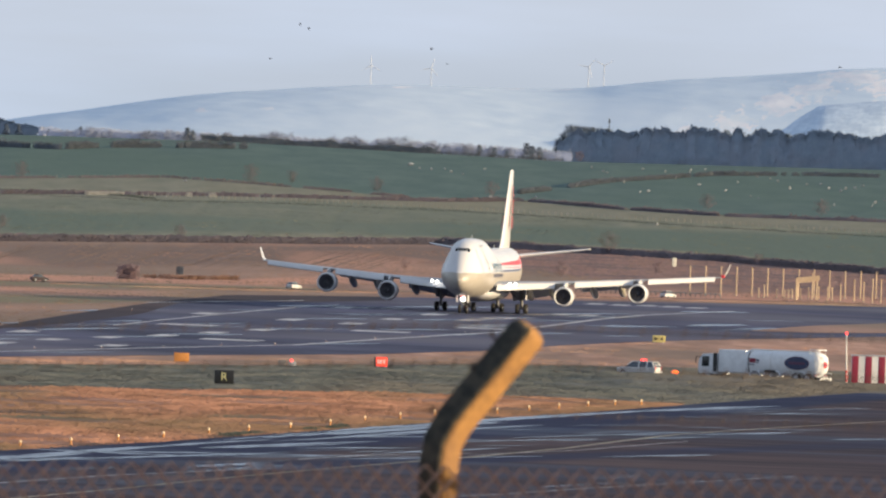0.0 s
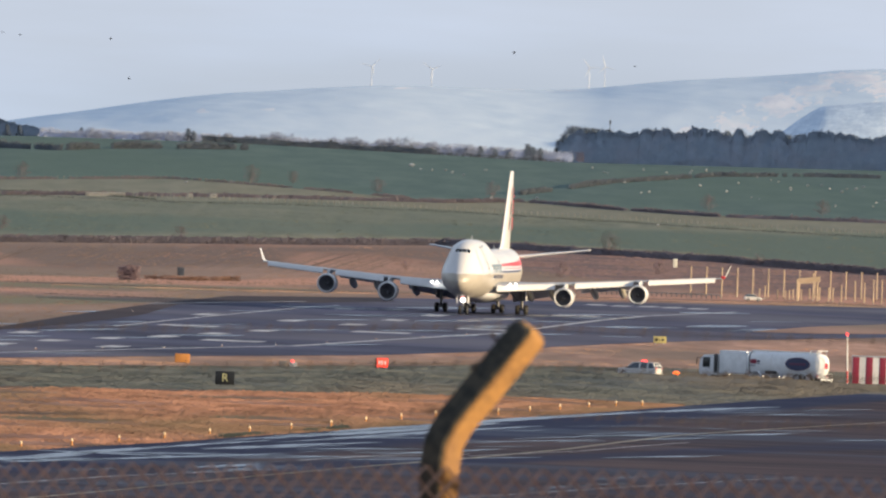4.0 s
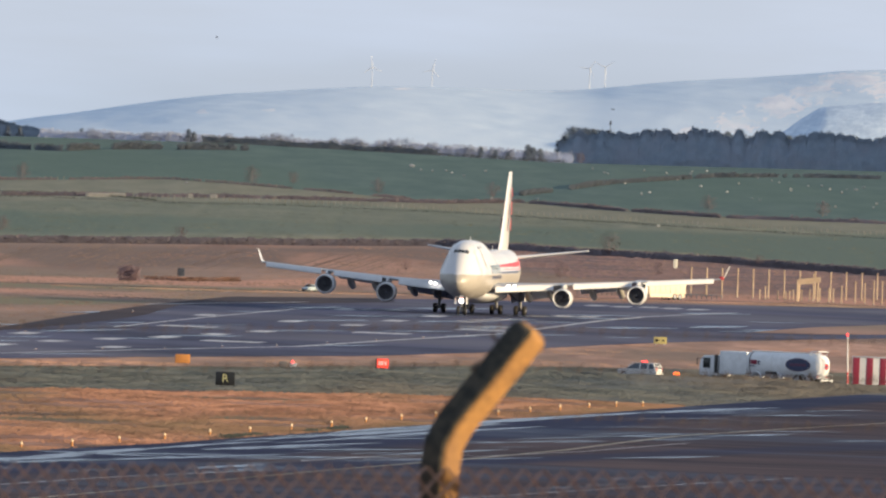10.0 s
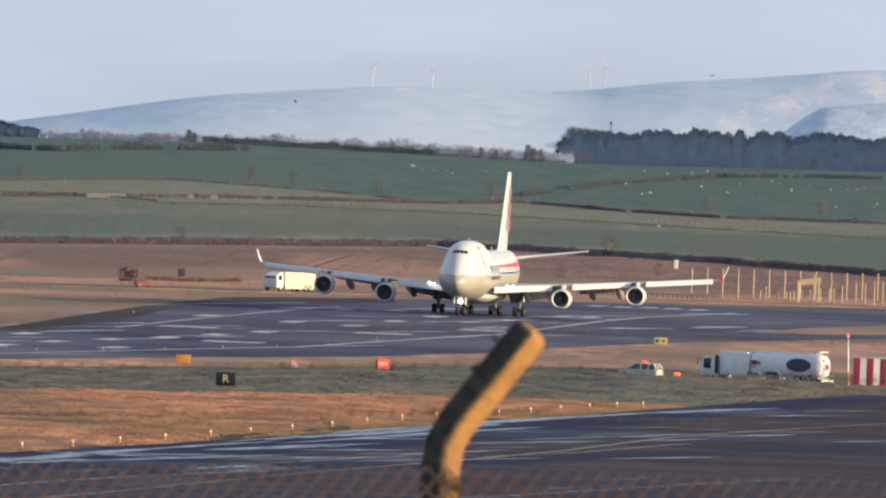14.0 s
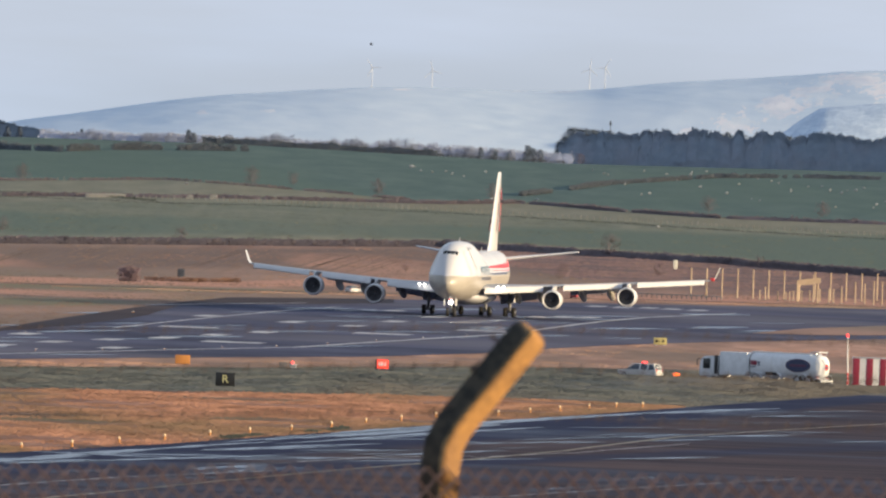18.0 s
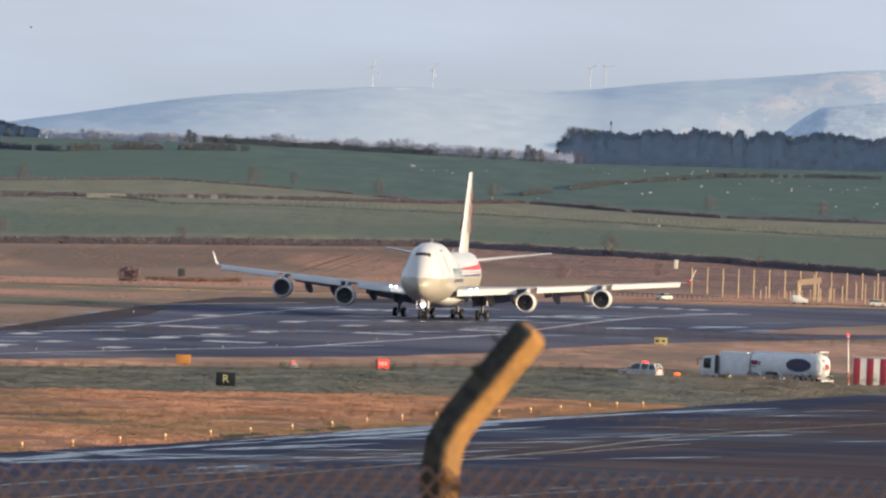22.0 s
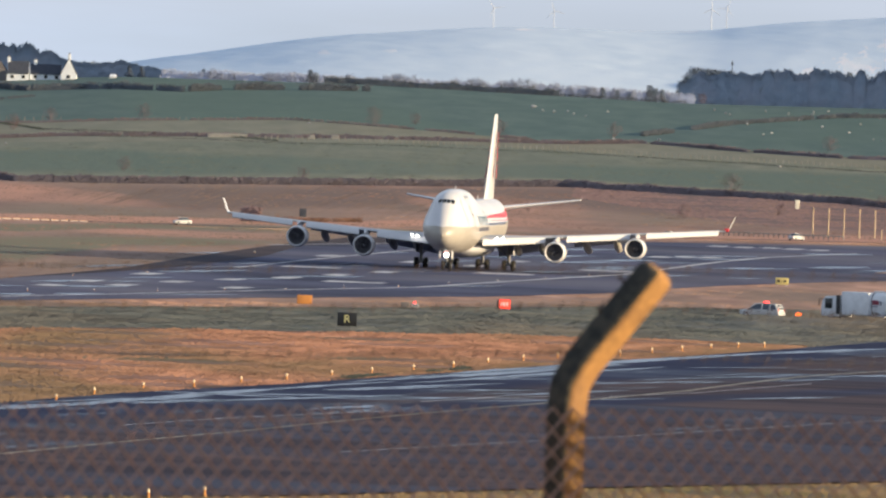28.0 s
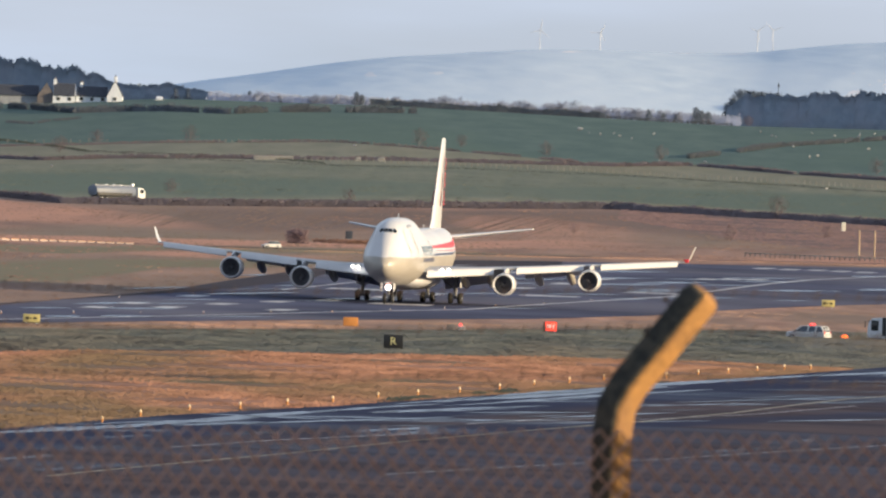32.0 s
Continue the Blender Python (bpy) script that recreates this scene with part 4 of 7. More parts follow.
    fine.append(spot(*pts[-1]))
    le, ri = [], []
    for i, p in enumerate(fine):
        t = (fine[min(i + 1, len(fine) - 1)] - fine[max(i - 1, 0)])
        n = Vector((t.y, -t.x, 0)).normalized() * w / 2
        le.append(p - n)
        ri.append(p + n)
    return quad_strip(le, ri, 0.14, material, name, label)


BARS = [(-5.2, 2441), (-4.0, 2451), (-2.6, 2456), (-2.5, 2342), (-0.3, 2402), (-4.8, 2285), (-8.2, 2300), (-9.8, 2200), (-12.4, 2162), (-15.2, 2124), (-18.3, 2093), (-18.0, 2024), (-12.9, 2329), (5.4, 2446), (6.8, 2458), (8.2, 2463), (8.6, 2621), (10.0, 2618), (11.5, 2624), (12.8, 2621), (14.2, 2618), (-22.9, 2114), (-21.3, 2056), (-24.3, 2012), (-26.2, 2034), (-28.3, 1990)]
for b, d in BARS:
    bar(b, d, 2.6, 15)
for b, d in [(-3.2, 2224), (-11.4, 2109), (-13.9, 2220), (2.5, 2284)]:
    bar(b, d, 7.0, 10)
ribbon([(-36.5, 1850), (-24.3, 1942), (-8.0, 2085), (3.6, 2260), (11.3, 2490), (16.3, 2590)], 0.9, "mark", "edge_line", "white painted runway edge line")
ribbon([(-16.2, 2415), (-7.5, 2515)], 0.9, "mark", "taxi_line", "faded white painted line")
ribbon([(-18, 2190), (-5.6, 2479)], 0.6, "mark", "taxi_line", "faded white painted line")
ribbon([(-30.6, 1157), (-17.6, 1255), (-6.5, 1355), (-0.8, 1405)], 0.4, "mark_yellow", "taxi_line", "faded yellow taxiway centre line")
ribbon([(-17.6, 1255), (2.3, 1434), (7.2, 1488), (13.4, 1580), (24.9, 1700)], 0.4, "mark_yellow", "taxi_line", "faded yellow taxiway centre line")
ribbon([(-7.5, 1394), (-3.4, 1425), (2.0, 1448)], 0.35, "mark", "taxi_line", "faded white taxiway line")
ribbon([(-24, 1262), (-17.8, 1304), (-9, 1352)], 0.3, "mark", "taxi_line", "faded white taxiway line")
ribbon([(-12, 1200), (4, 1290), (20, 1400)], 0.25, "mark", "taxi_line", "faded pale taxiway line")
ribbon([(2, 1440), (8, 1482), (14, 1545)], 0.25, "mark", "taxi_line", "faded pale taxiway line")


def puddle(b0, b1, d0, slope, depth, seed):
    """A thin tapering film of water."""
    def v(u, w):
        b = b0 + (b1 - b0) * u
        mid = d0 + slope * (b - b0) + 1.2 * noise.noise((b * 0.35, seed, 0))
        half = depth / 2 * math.sin(math.pi * (0.02 + 0.96 * u)) ** 0.7 * (0.75 + 0.5 * noise.noise((b * 0.8, seed, 5)))
        return spot(b, mid + half * (2 * w - 1), 0.118)
    sheet("puddle", v, 36, 2, "puddle", "thin sheet of rainwater on the asphalt", "puddle")


rng = random.Random(12)
for b0, b1, d0, slope, depth in ((-9.5, 3.5, 1488, 9.6, 34), (-2.0, 13.0, 1570, 10.4, 22), (-23.0, -14.5, 1366, 8.0, 16), (-16.5, -9, 1420, 8.0, 10), (-13, -3, 1430, 6.0, 9), (-27, -19, 1335, 6.5, 14), (-34, -25, 1290, 5.5, 12), (-22, -8, 1352, 5.0, 8),
                                 (-6, 6, 1498, 9.0, 12), (-9, 0, 1470, 8.0, 6), (9, 19, 1690, 8.0, 14), (-3.5, 4.0, 1432, 6.5, 7), (-5.0, 6.0, 1404, 4.0, 5)):
    puddle(b0, b1, d0, slope, depth, b0)
for b0, b1, d0, slope, depth in ((-12.5, -0.4, 1462, 9.5, 8), (-9.1, 4.0, 1500, 8.4, 7), (-22.2, -13.7, 1396, -0.4, 7), (-19.4, -10.6, 1397, 1.6, 5), (-24.0, -17.3, 1344, 4.8, 9), (-11.2, -0.6, 1405, 2.1, 4),
                                 (-7.8, -0.6, 1444, 3.1, 5), (-12.8, -6.6, 1428, 5.1, 6), (-13.7, -9.0, 1349, 6.0, 8), (-12.6, -8.2, 1340, 5.6, 4), (-32.0, -24.5, 1310, 4.6, 8), (-30.0, -22.0, 1330, 5.2, 5), (1.0, 9.0, 1500, 5.5, 5), (4.0, 15.0, 1530, 6.4, 6)):
    puddle(b0, b1, d0, slope, depth, b0 + 0.7)
for k in range(34):
    b0 = rng.uniform(-34, 18)
    ln = rng.uniform(3, 9)
    far = float(np.interp(b0, [p[0] for p in TAXI_FAR], [p[1] for p in TAXI_FAR]))
    puddle(b0, b0 + ln, far - rng.uniform(20, 150), rng.uniform(2.0, 5.5), rng.uniform(1.0, 3.5), 3.1 * k)


for k in range(18):
    b0 = rng.uniform(4, 22)
    far = float(np.interp(b0, [p[0] for p in TAXI_FAR], [p[1] for p in TAXI_FAR]))
    puddle(b0, b0 + rng.uniform(2.5, 7), far - rng.uniform(40, 380), rng.uniform(3.0, 7.0), rng.uniform(2.0, 5.0), 2.3 * k + 0.9)


# wider films of water where the jet rolls
for b0, b1, d0, slope, depth in ((-5.0, -1.0, 2372, 6.0, 16), (-2.5, 2.5, 2404, 5.0, 14), (1.5, 5.5, 2380, 7.0, 18), (3.0, 8.5, 2430, 6.0, 16), (6.0, 11.0, 2470, 6.0, 14), (-9.0, -4.5, 2440, 6.0, 14), (-13.5, -6.0, 2480, 5.0, 16), (-21.5, -15.0, 2300, 8.0, 14), (-27.0, -20.0, 2150, 9.0, 14)):
    puddle(b0, b1, d0, slope, depth, b0 + 5.3)


# thin wet streaks on the runway
for k in range(38):
    b0 = rng.uniform(-34, 17)
    near = float(np.interp(b0, [p[0] for p in RWY_NEAR], [p[1] for p in RWY_NEAR]))
    far = float(np.interp(b0, [p[0] for p in RWY_FAR], [p[1] for p in RWY_FAR]))
    puddle(b0, b0 + rng.uniform(2, 6), near + (far - near) * rng.uniform(0.1, 0.8), rng.uniform(3.0, 8.0), rng.uniform(6, 20), 1.7 * k + 0.4)


def edge_light(m, lamp):
    t = thing("edge_light", "small elevated airfield edge light on a short stem", "light", m, "airfield edge lights")
    bm = B()
    lathe(bm, [(0, 0.11), (0.04, 0.11), (0.05, 0.06), (0.26, 0.055)], 8, "z", (0, 0, 0), True)
    part("stem", bm, "orange", t)
    bm = B()
    lathe(bm, [(0.26, 0.06), (0.30, 0.07), (0.37, 0.06), (0.42, 0.02)], 10, "z", (0, 0, 0), True)
    part("lens", bm, lamp, t)
    return t


TAXI_LIGHTS = [(-27.7, 1347), (-25.6, 1375), (-22.9, 1404), (-20.1, 1424), (-17.5, 1447), (-15.0, 1468), (-12.5, 1494), (-10.3, 1515), (-8.0, 1537), (-5.8, 1562), (-3.9, 1587), (-1.95, 1613), (-0.05, 1636),
               (1.8, 1650), (3.4, 1662), (5.15, 1684), (6.8, 1704), (8.4, 1721), (9.9, 1737), (11.35, 1745), (-19.3, 1068), (-22.4, 1056)]
RUN_LIGHTS = [(-33.5, 1915), (-29.5, 1940), (-25.8, 1958), (-22.3, 1978), (-18.6, 2002), (-15.2, 2022), (-12.0, 2057), (-9.0, 2084), (-6.2, 2123), (-3.5, 2160), (-0.9, 2194), (1.5, 2232), (-27.0, 2075), (-22.9, 2120), (-17.0, 2330)]
proto = edge_light(Matrix.Translation(spot(*TAXI_LIGHTS[0], 0.05)) @ Matrix.Scale(1.2, 4), "reflector")
for b, d in TAXI_LIGHTS[1:]:
    copy_thing(proto, Matrix.Translation(spot(b, d, 0.05)) @ Matrix.Scale(1.2, 4))
proto = edge_light(Matrix.Translation(spot(*RUN_LIGHTS[0], 0.11)) @ Matrix.Scale(0.75, 4), "lamp_white")
for b, d in RUN_LIGHTS[1:]:
    copy_thing(proto, Matrix.Translation(spot(b, d, 0.11)) @ Matrix.Scale(0.75, 4))


def letters(text, size, material, parent, m, name="lettering"):
    cu = bpy.data.curves.new(name, "FONT")
    cu.body, cu.size, cu.align_x, cu.align_y, cu.extrude = text, size, "CENTER", "CENTER", 0.01
    tmp = new(name, cu)
    me = bpy.data.meshes.new_from_object(tmp.evaluated_get(bpy.context.evaluated_depsgraph_get()))
    bpy.data.objects.remove(tmp)
    me.materials.clear()
    me.materials.append(M[material])
    ob = new(name, me)
    ob.parent, ob.matrix_basis = parent, m
    return ob


def board(name, label, b, d, w, h, face, frame_mat, leg=0.35, turn=0.0, category="sign"):
    t = thing(name, label, category, Matrix.Translation(spot(b, d, 0.05)) @ Matrix.Rotation(radians(turn), 4, "Z"))
    bm = B()
    box(bm, (0, 0, leg + h / 2), (w, 0.22, h), 0.03)
    part("cabinet", bm, frame_mat, t)
    bm = B()
    box(bm, (0, -0.116, leg + h / 2), (w * 0.93, 0.02, h * 0.88), 0.004)
    part("face", bm, face, t)
    for sx in (-1, 1):
        bm = B()
        box(bm, (sx * w * 0.32, 0, leg / 2), (0.09, 0.09, leg), 0.01)
        part("leg", bm, "alu", t)
    return t, leg + h / 2


t, zc = board("taxiway_sign", "black airfield sign with a yellow letter R", -11.77, 1779, 1.9, 1.35, "black", "black", 0.06)
up = Matrix.Rotation(radians(90), 4, "X")
letters("R", 1.12, "pale_yellow", t, Matrix.Translation((0, -0.135, zc)) @ up)
board("marker_board", "plain orange marker board beside the runway", -14.16, 1921, 1.6, 0.95, "orange", "orange", 0.05, category="marker")
t, zc = board("runway_sign", "lit red mandatory runway sign with pale marks", -3.09, 1931, 1.25, 1.05, "sign_red", "red", 0.15)
for x, w in ((-0.36, 0.16), (-0.08, 0.24), (0.28, 0.2)):
    bm = B()
    box(bm, (x, -0.132, zc), (w, 0.012, 0.42))
    part("writing_bar", bm, "car_white", t, "pale bar of unreadable writing")
bm = B()
box(bm, (-0.72, 0, zc - 0.05), (0.16, 0.5, 1.0), 0.03)
part("side_panel", bm, "dark", t)
for b, d, w in ((12.19, 2212, 1.6), (-31.81, 1852, 1.75)):
    t, zc = board("direction_sign", "yellow airfield direction sign with dark marks", b, d, w, 0.85, "yellow", "yellow", 0.2)
    for x, ww, hh in ((-0.42, 0.34, 0.30), (-0.08, 0.14, 0.14), (0.36, 0.36, 0.22)):
        bm = B()
        box(bm, (x, -0.132, zc), (ww, 0.012, hh))
        part("writing_bar", bm, "black", t, "dark bar of unreadable writing")

# small equipment boxes by the runway
t = thing("equipment_box", "low grey equipment box with a red lamp in the grass", "box", Matrix.Translation(spot(-8.31, 1921, 0.05)))
bm = B()
box(bm, (-0.55, 0, 0.35), (0.9, 0.6, 0.6), 0.05)
part("cabinet", bm, "brown_wall", t)
bm = B()
box(bm, (0.55, 0, 0.28), (0.8, 0.5, 0.45), 0.05)
part("second_cabinet", bm, "grey", t)
bm = B()
lathe(bm, [(0, 0.16), (0.2, 0.14), (0.3, 0.04)], 10, "z", (0.45, 0, 0.5), True)
part("lamp", bm, "lamp_red", t, "red lamp")

# striped hut and its mast
t = thing("striped_hut", "red and white striped equipment hut on the grass", "hut", Matrix.Translation(spot(22.9, 1952, 0.05)))
bm = B()
box(bm, (2.6, 1.2, 1.5), (5.2, 2.4, 2.9), 0.04)
body = part("body", bm, "car_white", t)
for k in range(4):
    bm = B()
    box(bm, (0.36 + k * 1.45, -0.012, 1.5), (0.72, 0.03, 2.88), 0.006)
    part("stripe", bm, "dark_red", t, "dark red painted stripe")
bm = B()
box(bm, (2.6, 1.2, 3.0), (5.35, 2.55, 0.14), 0.03)
part("roof", bm, "grey", t)
t = thing("lamp_mast", "slender white mast with a red lamp on top", "mast", Matrix.Translation(spot(22.64, 1950, 0.05)) @ Matrix.Rotation(radians(-2), 4, "Y"))
bm = B()
tube(bm, [(0, 0, 0), (0, 0, 5.2)], [0.10, 0.07], 10)
part("pole", bm, "car_white", t)
for z in (0.3, 0.75, 1.2):
    bm = B()
    lathe(bm, [(z - 0.18, 0.112), (z + 0.18, 0.112)], 10, "z", (0, 0, 0), True)
    part("collar", bm, "red", t, "red painted band")
bm = B()
lathe(bm, [(5.2, 0.09), (5.28, 0.14), (5.48, 0.13), (5.56, 0.04)], 12, "z", (0, 0, 0), True)
part("lamp", bm, "lamp_red", t, "red obstruction lamp")

# approach-light poles beyond the runway's end: a tall row, shorter ones among them and a low paling
def light_pole(b, d, h, r, label):
    t = thing("approach_light_pole", label, "pole", Matrix.Translation(spot(b, d, -0.02)), "approach light poles")
    bm = B()
    tube(bm, [(0, 0, 0), (0.01, 0, h * 0.5), (0, 0, h)], [r, r * 0.94, r * 0.85], 8)
    part("pole", bm, "wood_pole", t)
    bm = B()
    box(bm, (0, 0, h + 0.05), (0.28, 0.24, 0.16), 0.04)
    part("lamp_head", bm, "wood_pole", t, "lamp head on the pole")
    bm = B()
    box(bm, (0, 0, 0.06), (0.5, 0.5, 0.2), 0.03)
    part("foot", bm, "stone", t, "concrete foot")


rng = random.Random(5)
for k in range(26):
    light_pole(13.78 + 0.858 * k, 2812 + 2 * k, 4.55 - 0.02 * k, 0.115, "tall yellow approach light pole")
for b, h in ((17.6, 1.5), (17.9, 2.0), (18.6, 1.4), (19.05, 1.3), (19.25, 1.4), (19.45, 1.5), (19.66, 3.2), (19.92, 1.7), (20.36, 1.8), (20.55, 4.2), (20.92, 2.0), (21.42, 2.2), (21.66, 2.1), (22.12, 2.6), (22.88, 3.3), (23.4, 3.1), (23.9, 3.7), (24.36, 3.6),
             (25.1, 2.4), (25.9, 3.0), (26.8, 2.2), (27.9, 3.2), (29.1, 2.6)):
    light_pole(b, 2806 + rng.uniform(-6, 10), h, 0.105, "short yellow approach light pole")
t = thing("boom_barrier", "raised pale timber boom among the poles", "barrier", Matrix.Translation(spot(19.62, 2806, 0)))
bm = B()
loft(bm, [[(x, y * w, z + q * w) for y, q in ((-0.2, -1), (0.2, -1), (0.2, 1), (-0.2, 1))] for x, z, w in ((0.1, 3.05, 0.42), (1.8, 3.25, 0.46), (3.7, 3.55, 0.40))])
part("boom", bm, "wood_pole", t, smooth=False)
for x, h in ((0.3, 2.9), (3.3, 3.2)):
    bm = B()
    tube(bm, [(x, 0, 0), (x, 0, h)], 0.14, 8)
    part("post", bm, "wood_pole", t)

# tall grass: fine tufts on the verges and fields
gz_many = np.vectorize(gz)


def tufts(name, near, far, n, h0, h1, w, material, label, b0, b1, seed, tilt=(0.35, -0.1), rise=None):
    r = np.random.RandomState(seed)
    nb, nd, fb, fd = [p[0] for p in near], [p[1] for p in near], [p[0] for p in far], [p[1] for p in far]
    b = r.uniform(b0, b1, n)
    lo, hi = np.interp(b, nb, nd), np.interp(b, fb, fd)
    keep = hi - lo > 5
    b, lo, hi = b[keep], lo[keep], hi[keep]
    n = len(b)
    d = lo + 1.5 + (hi - lo - 3) * r.rand(n)
    x = b * d / 1000
    z = gz_many(x, d)
    if rise is not None:
        z = z + rise(b, d)
    lush = 0.55 + 0.45 * np.sin(x * 0.21 + 2.0 * np.sin(d * 0.05)) * np.sin(d * 0.11 + x * 0.05) + 0.25 * r.rand(n)
    h = r.uniform(h0, h1, n) * np.clip(lush, 0.25, 1.3)
    a = r.normal(0.42, 0.22, n)
    ww = w * r.uniform(0.5, 1.2, n) / 2
    dx, dy = np.cos(a) * ww, np.sin(a) * ww
    lean, back = r.uniform(-0.3, 0.3, n) * h, r.uniform(0.1, 0.5, n) * h
    v = np.empty((n, 4, 3))
    v[:, 0] = np.stack([x - dx, d - dy, z], 1)
    v[:, 1] = np.stack([x + dx, d + dy, z], 1)
    v[:, 2] = np.stack([x + dx * 0.7 + lean, d + dy * 0.7 + back, z + h * r.uniform(0.7, 1, n)], 1)
    v[:, 3] = np.stack([x - dx * 0.7 + lean, d - dy * 0.7 + back, z + h], 1)
    me = bpy.data.meshes.new(name)
    me.from_pydata(v.reshape(-1, 3).tolist(), [], np.arange(4 * n).reshape(n, 4).tolist())
    me.materials.append(M[material])
    ob = new(name, me)
    ns = np.repeat(np.stack([tilt[0] + 0.07 * r.normal(size=n), tilt[1] + 0.07 * r.normal(size=n), np.ones(n)], 1), 4, 0)
    soft_normals(ob, ns / np.linalg.norm(ns, axis=1)[:, None])
    return tagged(ob, label, "grass", kind="stuff")


tufts("straw_tufts", TAXI_FAR[:7], STRAW_FAR, 90000, 0.10, 0.28, 0.35, "straw", "tall dry golden grass tufts", -42, 14, 1)
def bank_rise(b, d):
    """Height of the grass bank over the verge."""
    w = np.clip((d - BANK_NEAR) / (BANK_FAR + 5 - BANK_NEAR), 0, 1)
    h = np.interp(b, (6.5, 10.7, 20.5, 22.3), (0, 0.42, 0.42, 0.08)) * np.sin(math.pi / 2 * np.minimum(1.0, w / 0.93)) ** 2 * np.where(w < 0.94, 1.0, (1 - w) / 0.06)
    return h * (b > 6.5) + 0.06


tufts("verge_tufts", STRAW_FAR + [(24.8, 1896), (40, 2100)], DULL_FAR, 90000, 0.06, 0.16, 0.30, "dull_grass", "short grey-green grass tufts", -42, 28, 2, (0.15, -0.05), bank_rise)
tufts("runway_side_tufts", DULL_FAR, RWY_NEAR, 26000, 0.05, 0.14, 0.35, "tan_grass", "dry grass tufts beside the runway", -42, 28, 3)
tufts("pasture_tufts", RWY_FAR, HEDGE1, 30000, 0.08, 0.22, 0.6, "heath", "tussocks of reddish rough grass", -42, 28, 4, (0.1, -0.05))
tufts("scrub_tufts", [(0, 3150), (3, 3070), (6.8, 2968), (12, 2900), (19.3, 2872), (24.3, 2858), (40, 2840)], HEDGE1[6:], 15000, 0.08, 0.30, 0.9, "twigs", "dark low scrub and rushes below the hedge", 0.5, 28, 12, (0.1, -0.05))
tufts("field_tufts", HEDGE1, STRIP, 30000, 0.06, 0.20, 0.9, "pasture", "coarse tussocks of pasture grass", -42, 28, 9, (0.05, -0.05))
tufts("near_verge_tufts", [(-60, 940), (40, 1100)], TAXI_NEAR, 12000, 0.08, 0.2, 0.3, "meadow", "rough grass at the taxiway edge", -42, 28, 6)
tufts("road_side_tufts", [(-22, 2618), (-12, 2630), (-4, 2660), (5, 2705), (25, 2745), (40, 2745)], [(-22, 2632), (-12, 2643), (-4, 2676), (5, 2722), (25, 2762), (40, 2765)], 7000, 0.12, 0.25, 0.6, "heath", "long reddish grass on the road verge", -21.5, 28, 8)


# ---- trees, hedges and the farm ----
def shards(r, centres, n, spread, size, flat=1.0):
    """Small leaf or twig triangles round the given centres."""
    vs, fs = [], []
    for c, rad in centres:
        for _ in range(n):
            d = r.normal(size=3)
            d /= np.linalg.norm(d) + 1e-6
            p = np.array(c) + d * rad * r.uniform(0.35, 1.0) * np.array((1, 1, flat)) + r.normal(size=3) * spread
            a, b = r.normal(size=3), r.normal(size=3)
            a *= size * r.uniform(0.5, 1.2) / np.linalg.norm(a)
            b *= size * r.uniform(0.5, 1.2) / np.linalg.norm(b)
            i = len(vs)
            vs += [tuple(p - a * 0.5), tuple(p + a * 0.5), tuple(p + b)]
            fs.append((i, i + 1, i + 2))
    return vs, fs


def tree(kind_of, seed, h, label):
    """A tapered trunk with limbs and an uneven crown."""
    r = np.random.RandomState(seed)
    t = thing("tree", label, "tree", None, "trees")
    bm = B()
    lean = r.uniform(-0.04, 0.04, 2) * h
    tube(bm, [(0, 0, -0.3), (lean[0] * 0.4, lean[1] * 0.4, h * 0.45), (lean[0], lean[1], h * 0.86)], [w * h for w in ((0.030, 0.022, 0.006) if kind_of == "pine" else (0.016, 0.011, 0.004))], 7)
    centres = []
    limbs = 20 if kind_of == "pine" else 16
    for k in range(limbs):
        f = (0.10 if kind_of == "pine" else 0.16) + (0.86 if kind_of == "pine" else 0.70) * (k + r.rand() * 0.6) / limbs
        a = k * 2.4 + r.rand()
        if kind_of == "pine":
            ln = h * (0.26 * (1.12 - f) + 0.055) * r.uniform(0.75, 1.25)
            rise = 0.05 * h
        else:
            ln = h * 0.42 * math.sin(math.pi * min(f * 0.98, 0.96)) ** 0.7 * r.uniform(0.7, 1.15)
            rise = 0.12 * h
        p0 = (lean[0] * f, lean[1] * f, h * f * 0.95)
        p1 = (p0[0] + math.cos(a) * ln, p0[1] + math.sin(a) * ln, p0[2] + rise * r.uniform(0.3, 1.1))
        tube(bm, [p0, ((p0[0] + p1[0]) / 2, (p0[1] + p1[1]) / 2, (p0[2] + p1[2]) / 2 - 0.01 * h), p1], [w * h for w in ((0.009, 0.006, 0.003) if kind_of == "pine" else (0.006, 0.004, 0.002))], 5, False)
        centres.append((p1, 0.105 * h if kind_of == "pine" else 0.12 * h))
        centres.append((((p0[0] + p1[0]) / 2, (p0[1] + p1[1]) / 2, (p0[2] + p1[2]) / 2), 0.09 * h))
    centres.append(((lean[0], lean[1], h * 0.93), 0.075 * h))
    part("trunk", bm, "far_twigs" if kind_of == "birch" else "bark", t)
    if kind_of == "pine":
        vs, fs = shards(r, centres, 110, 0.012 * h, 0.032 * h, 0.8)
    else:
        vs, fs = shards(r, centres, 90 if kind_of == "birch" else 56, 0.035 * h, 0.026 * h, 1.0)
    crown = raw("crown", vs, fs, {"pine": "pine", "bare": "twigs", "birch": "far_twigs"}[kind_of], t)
    ns = np.array(vs) * (1, 1, 0) * 0.2 / (0.2 * h) + r.normal(size=(len(vs), 3)) * 0.1 + (0, 0, 1.0)
    mids = np.array(vs).reshape(-1, 3, 3).mean(1)
    front = mids * (1, 1, 0) + (0, 0, 0.02 * h)
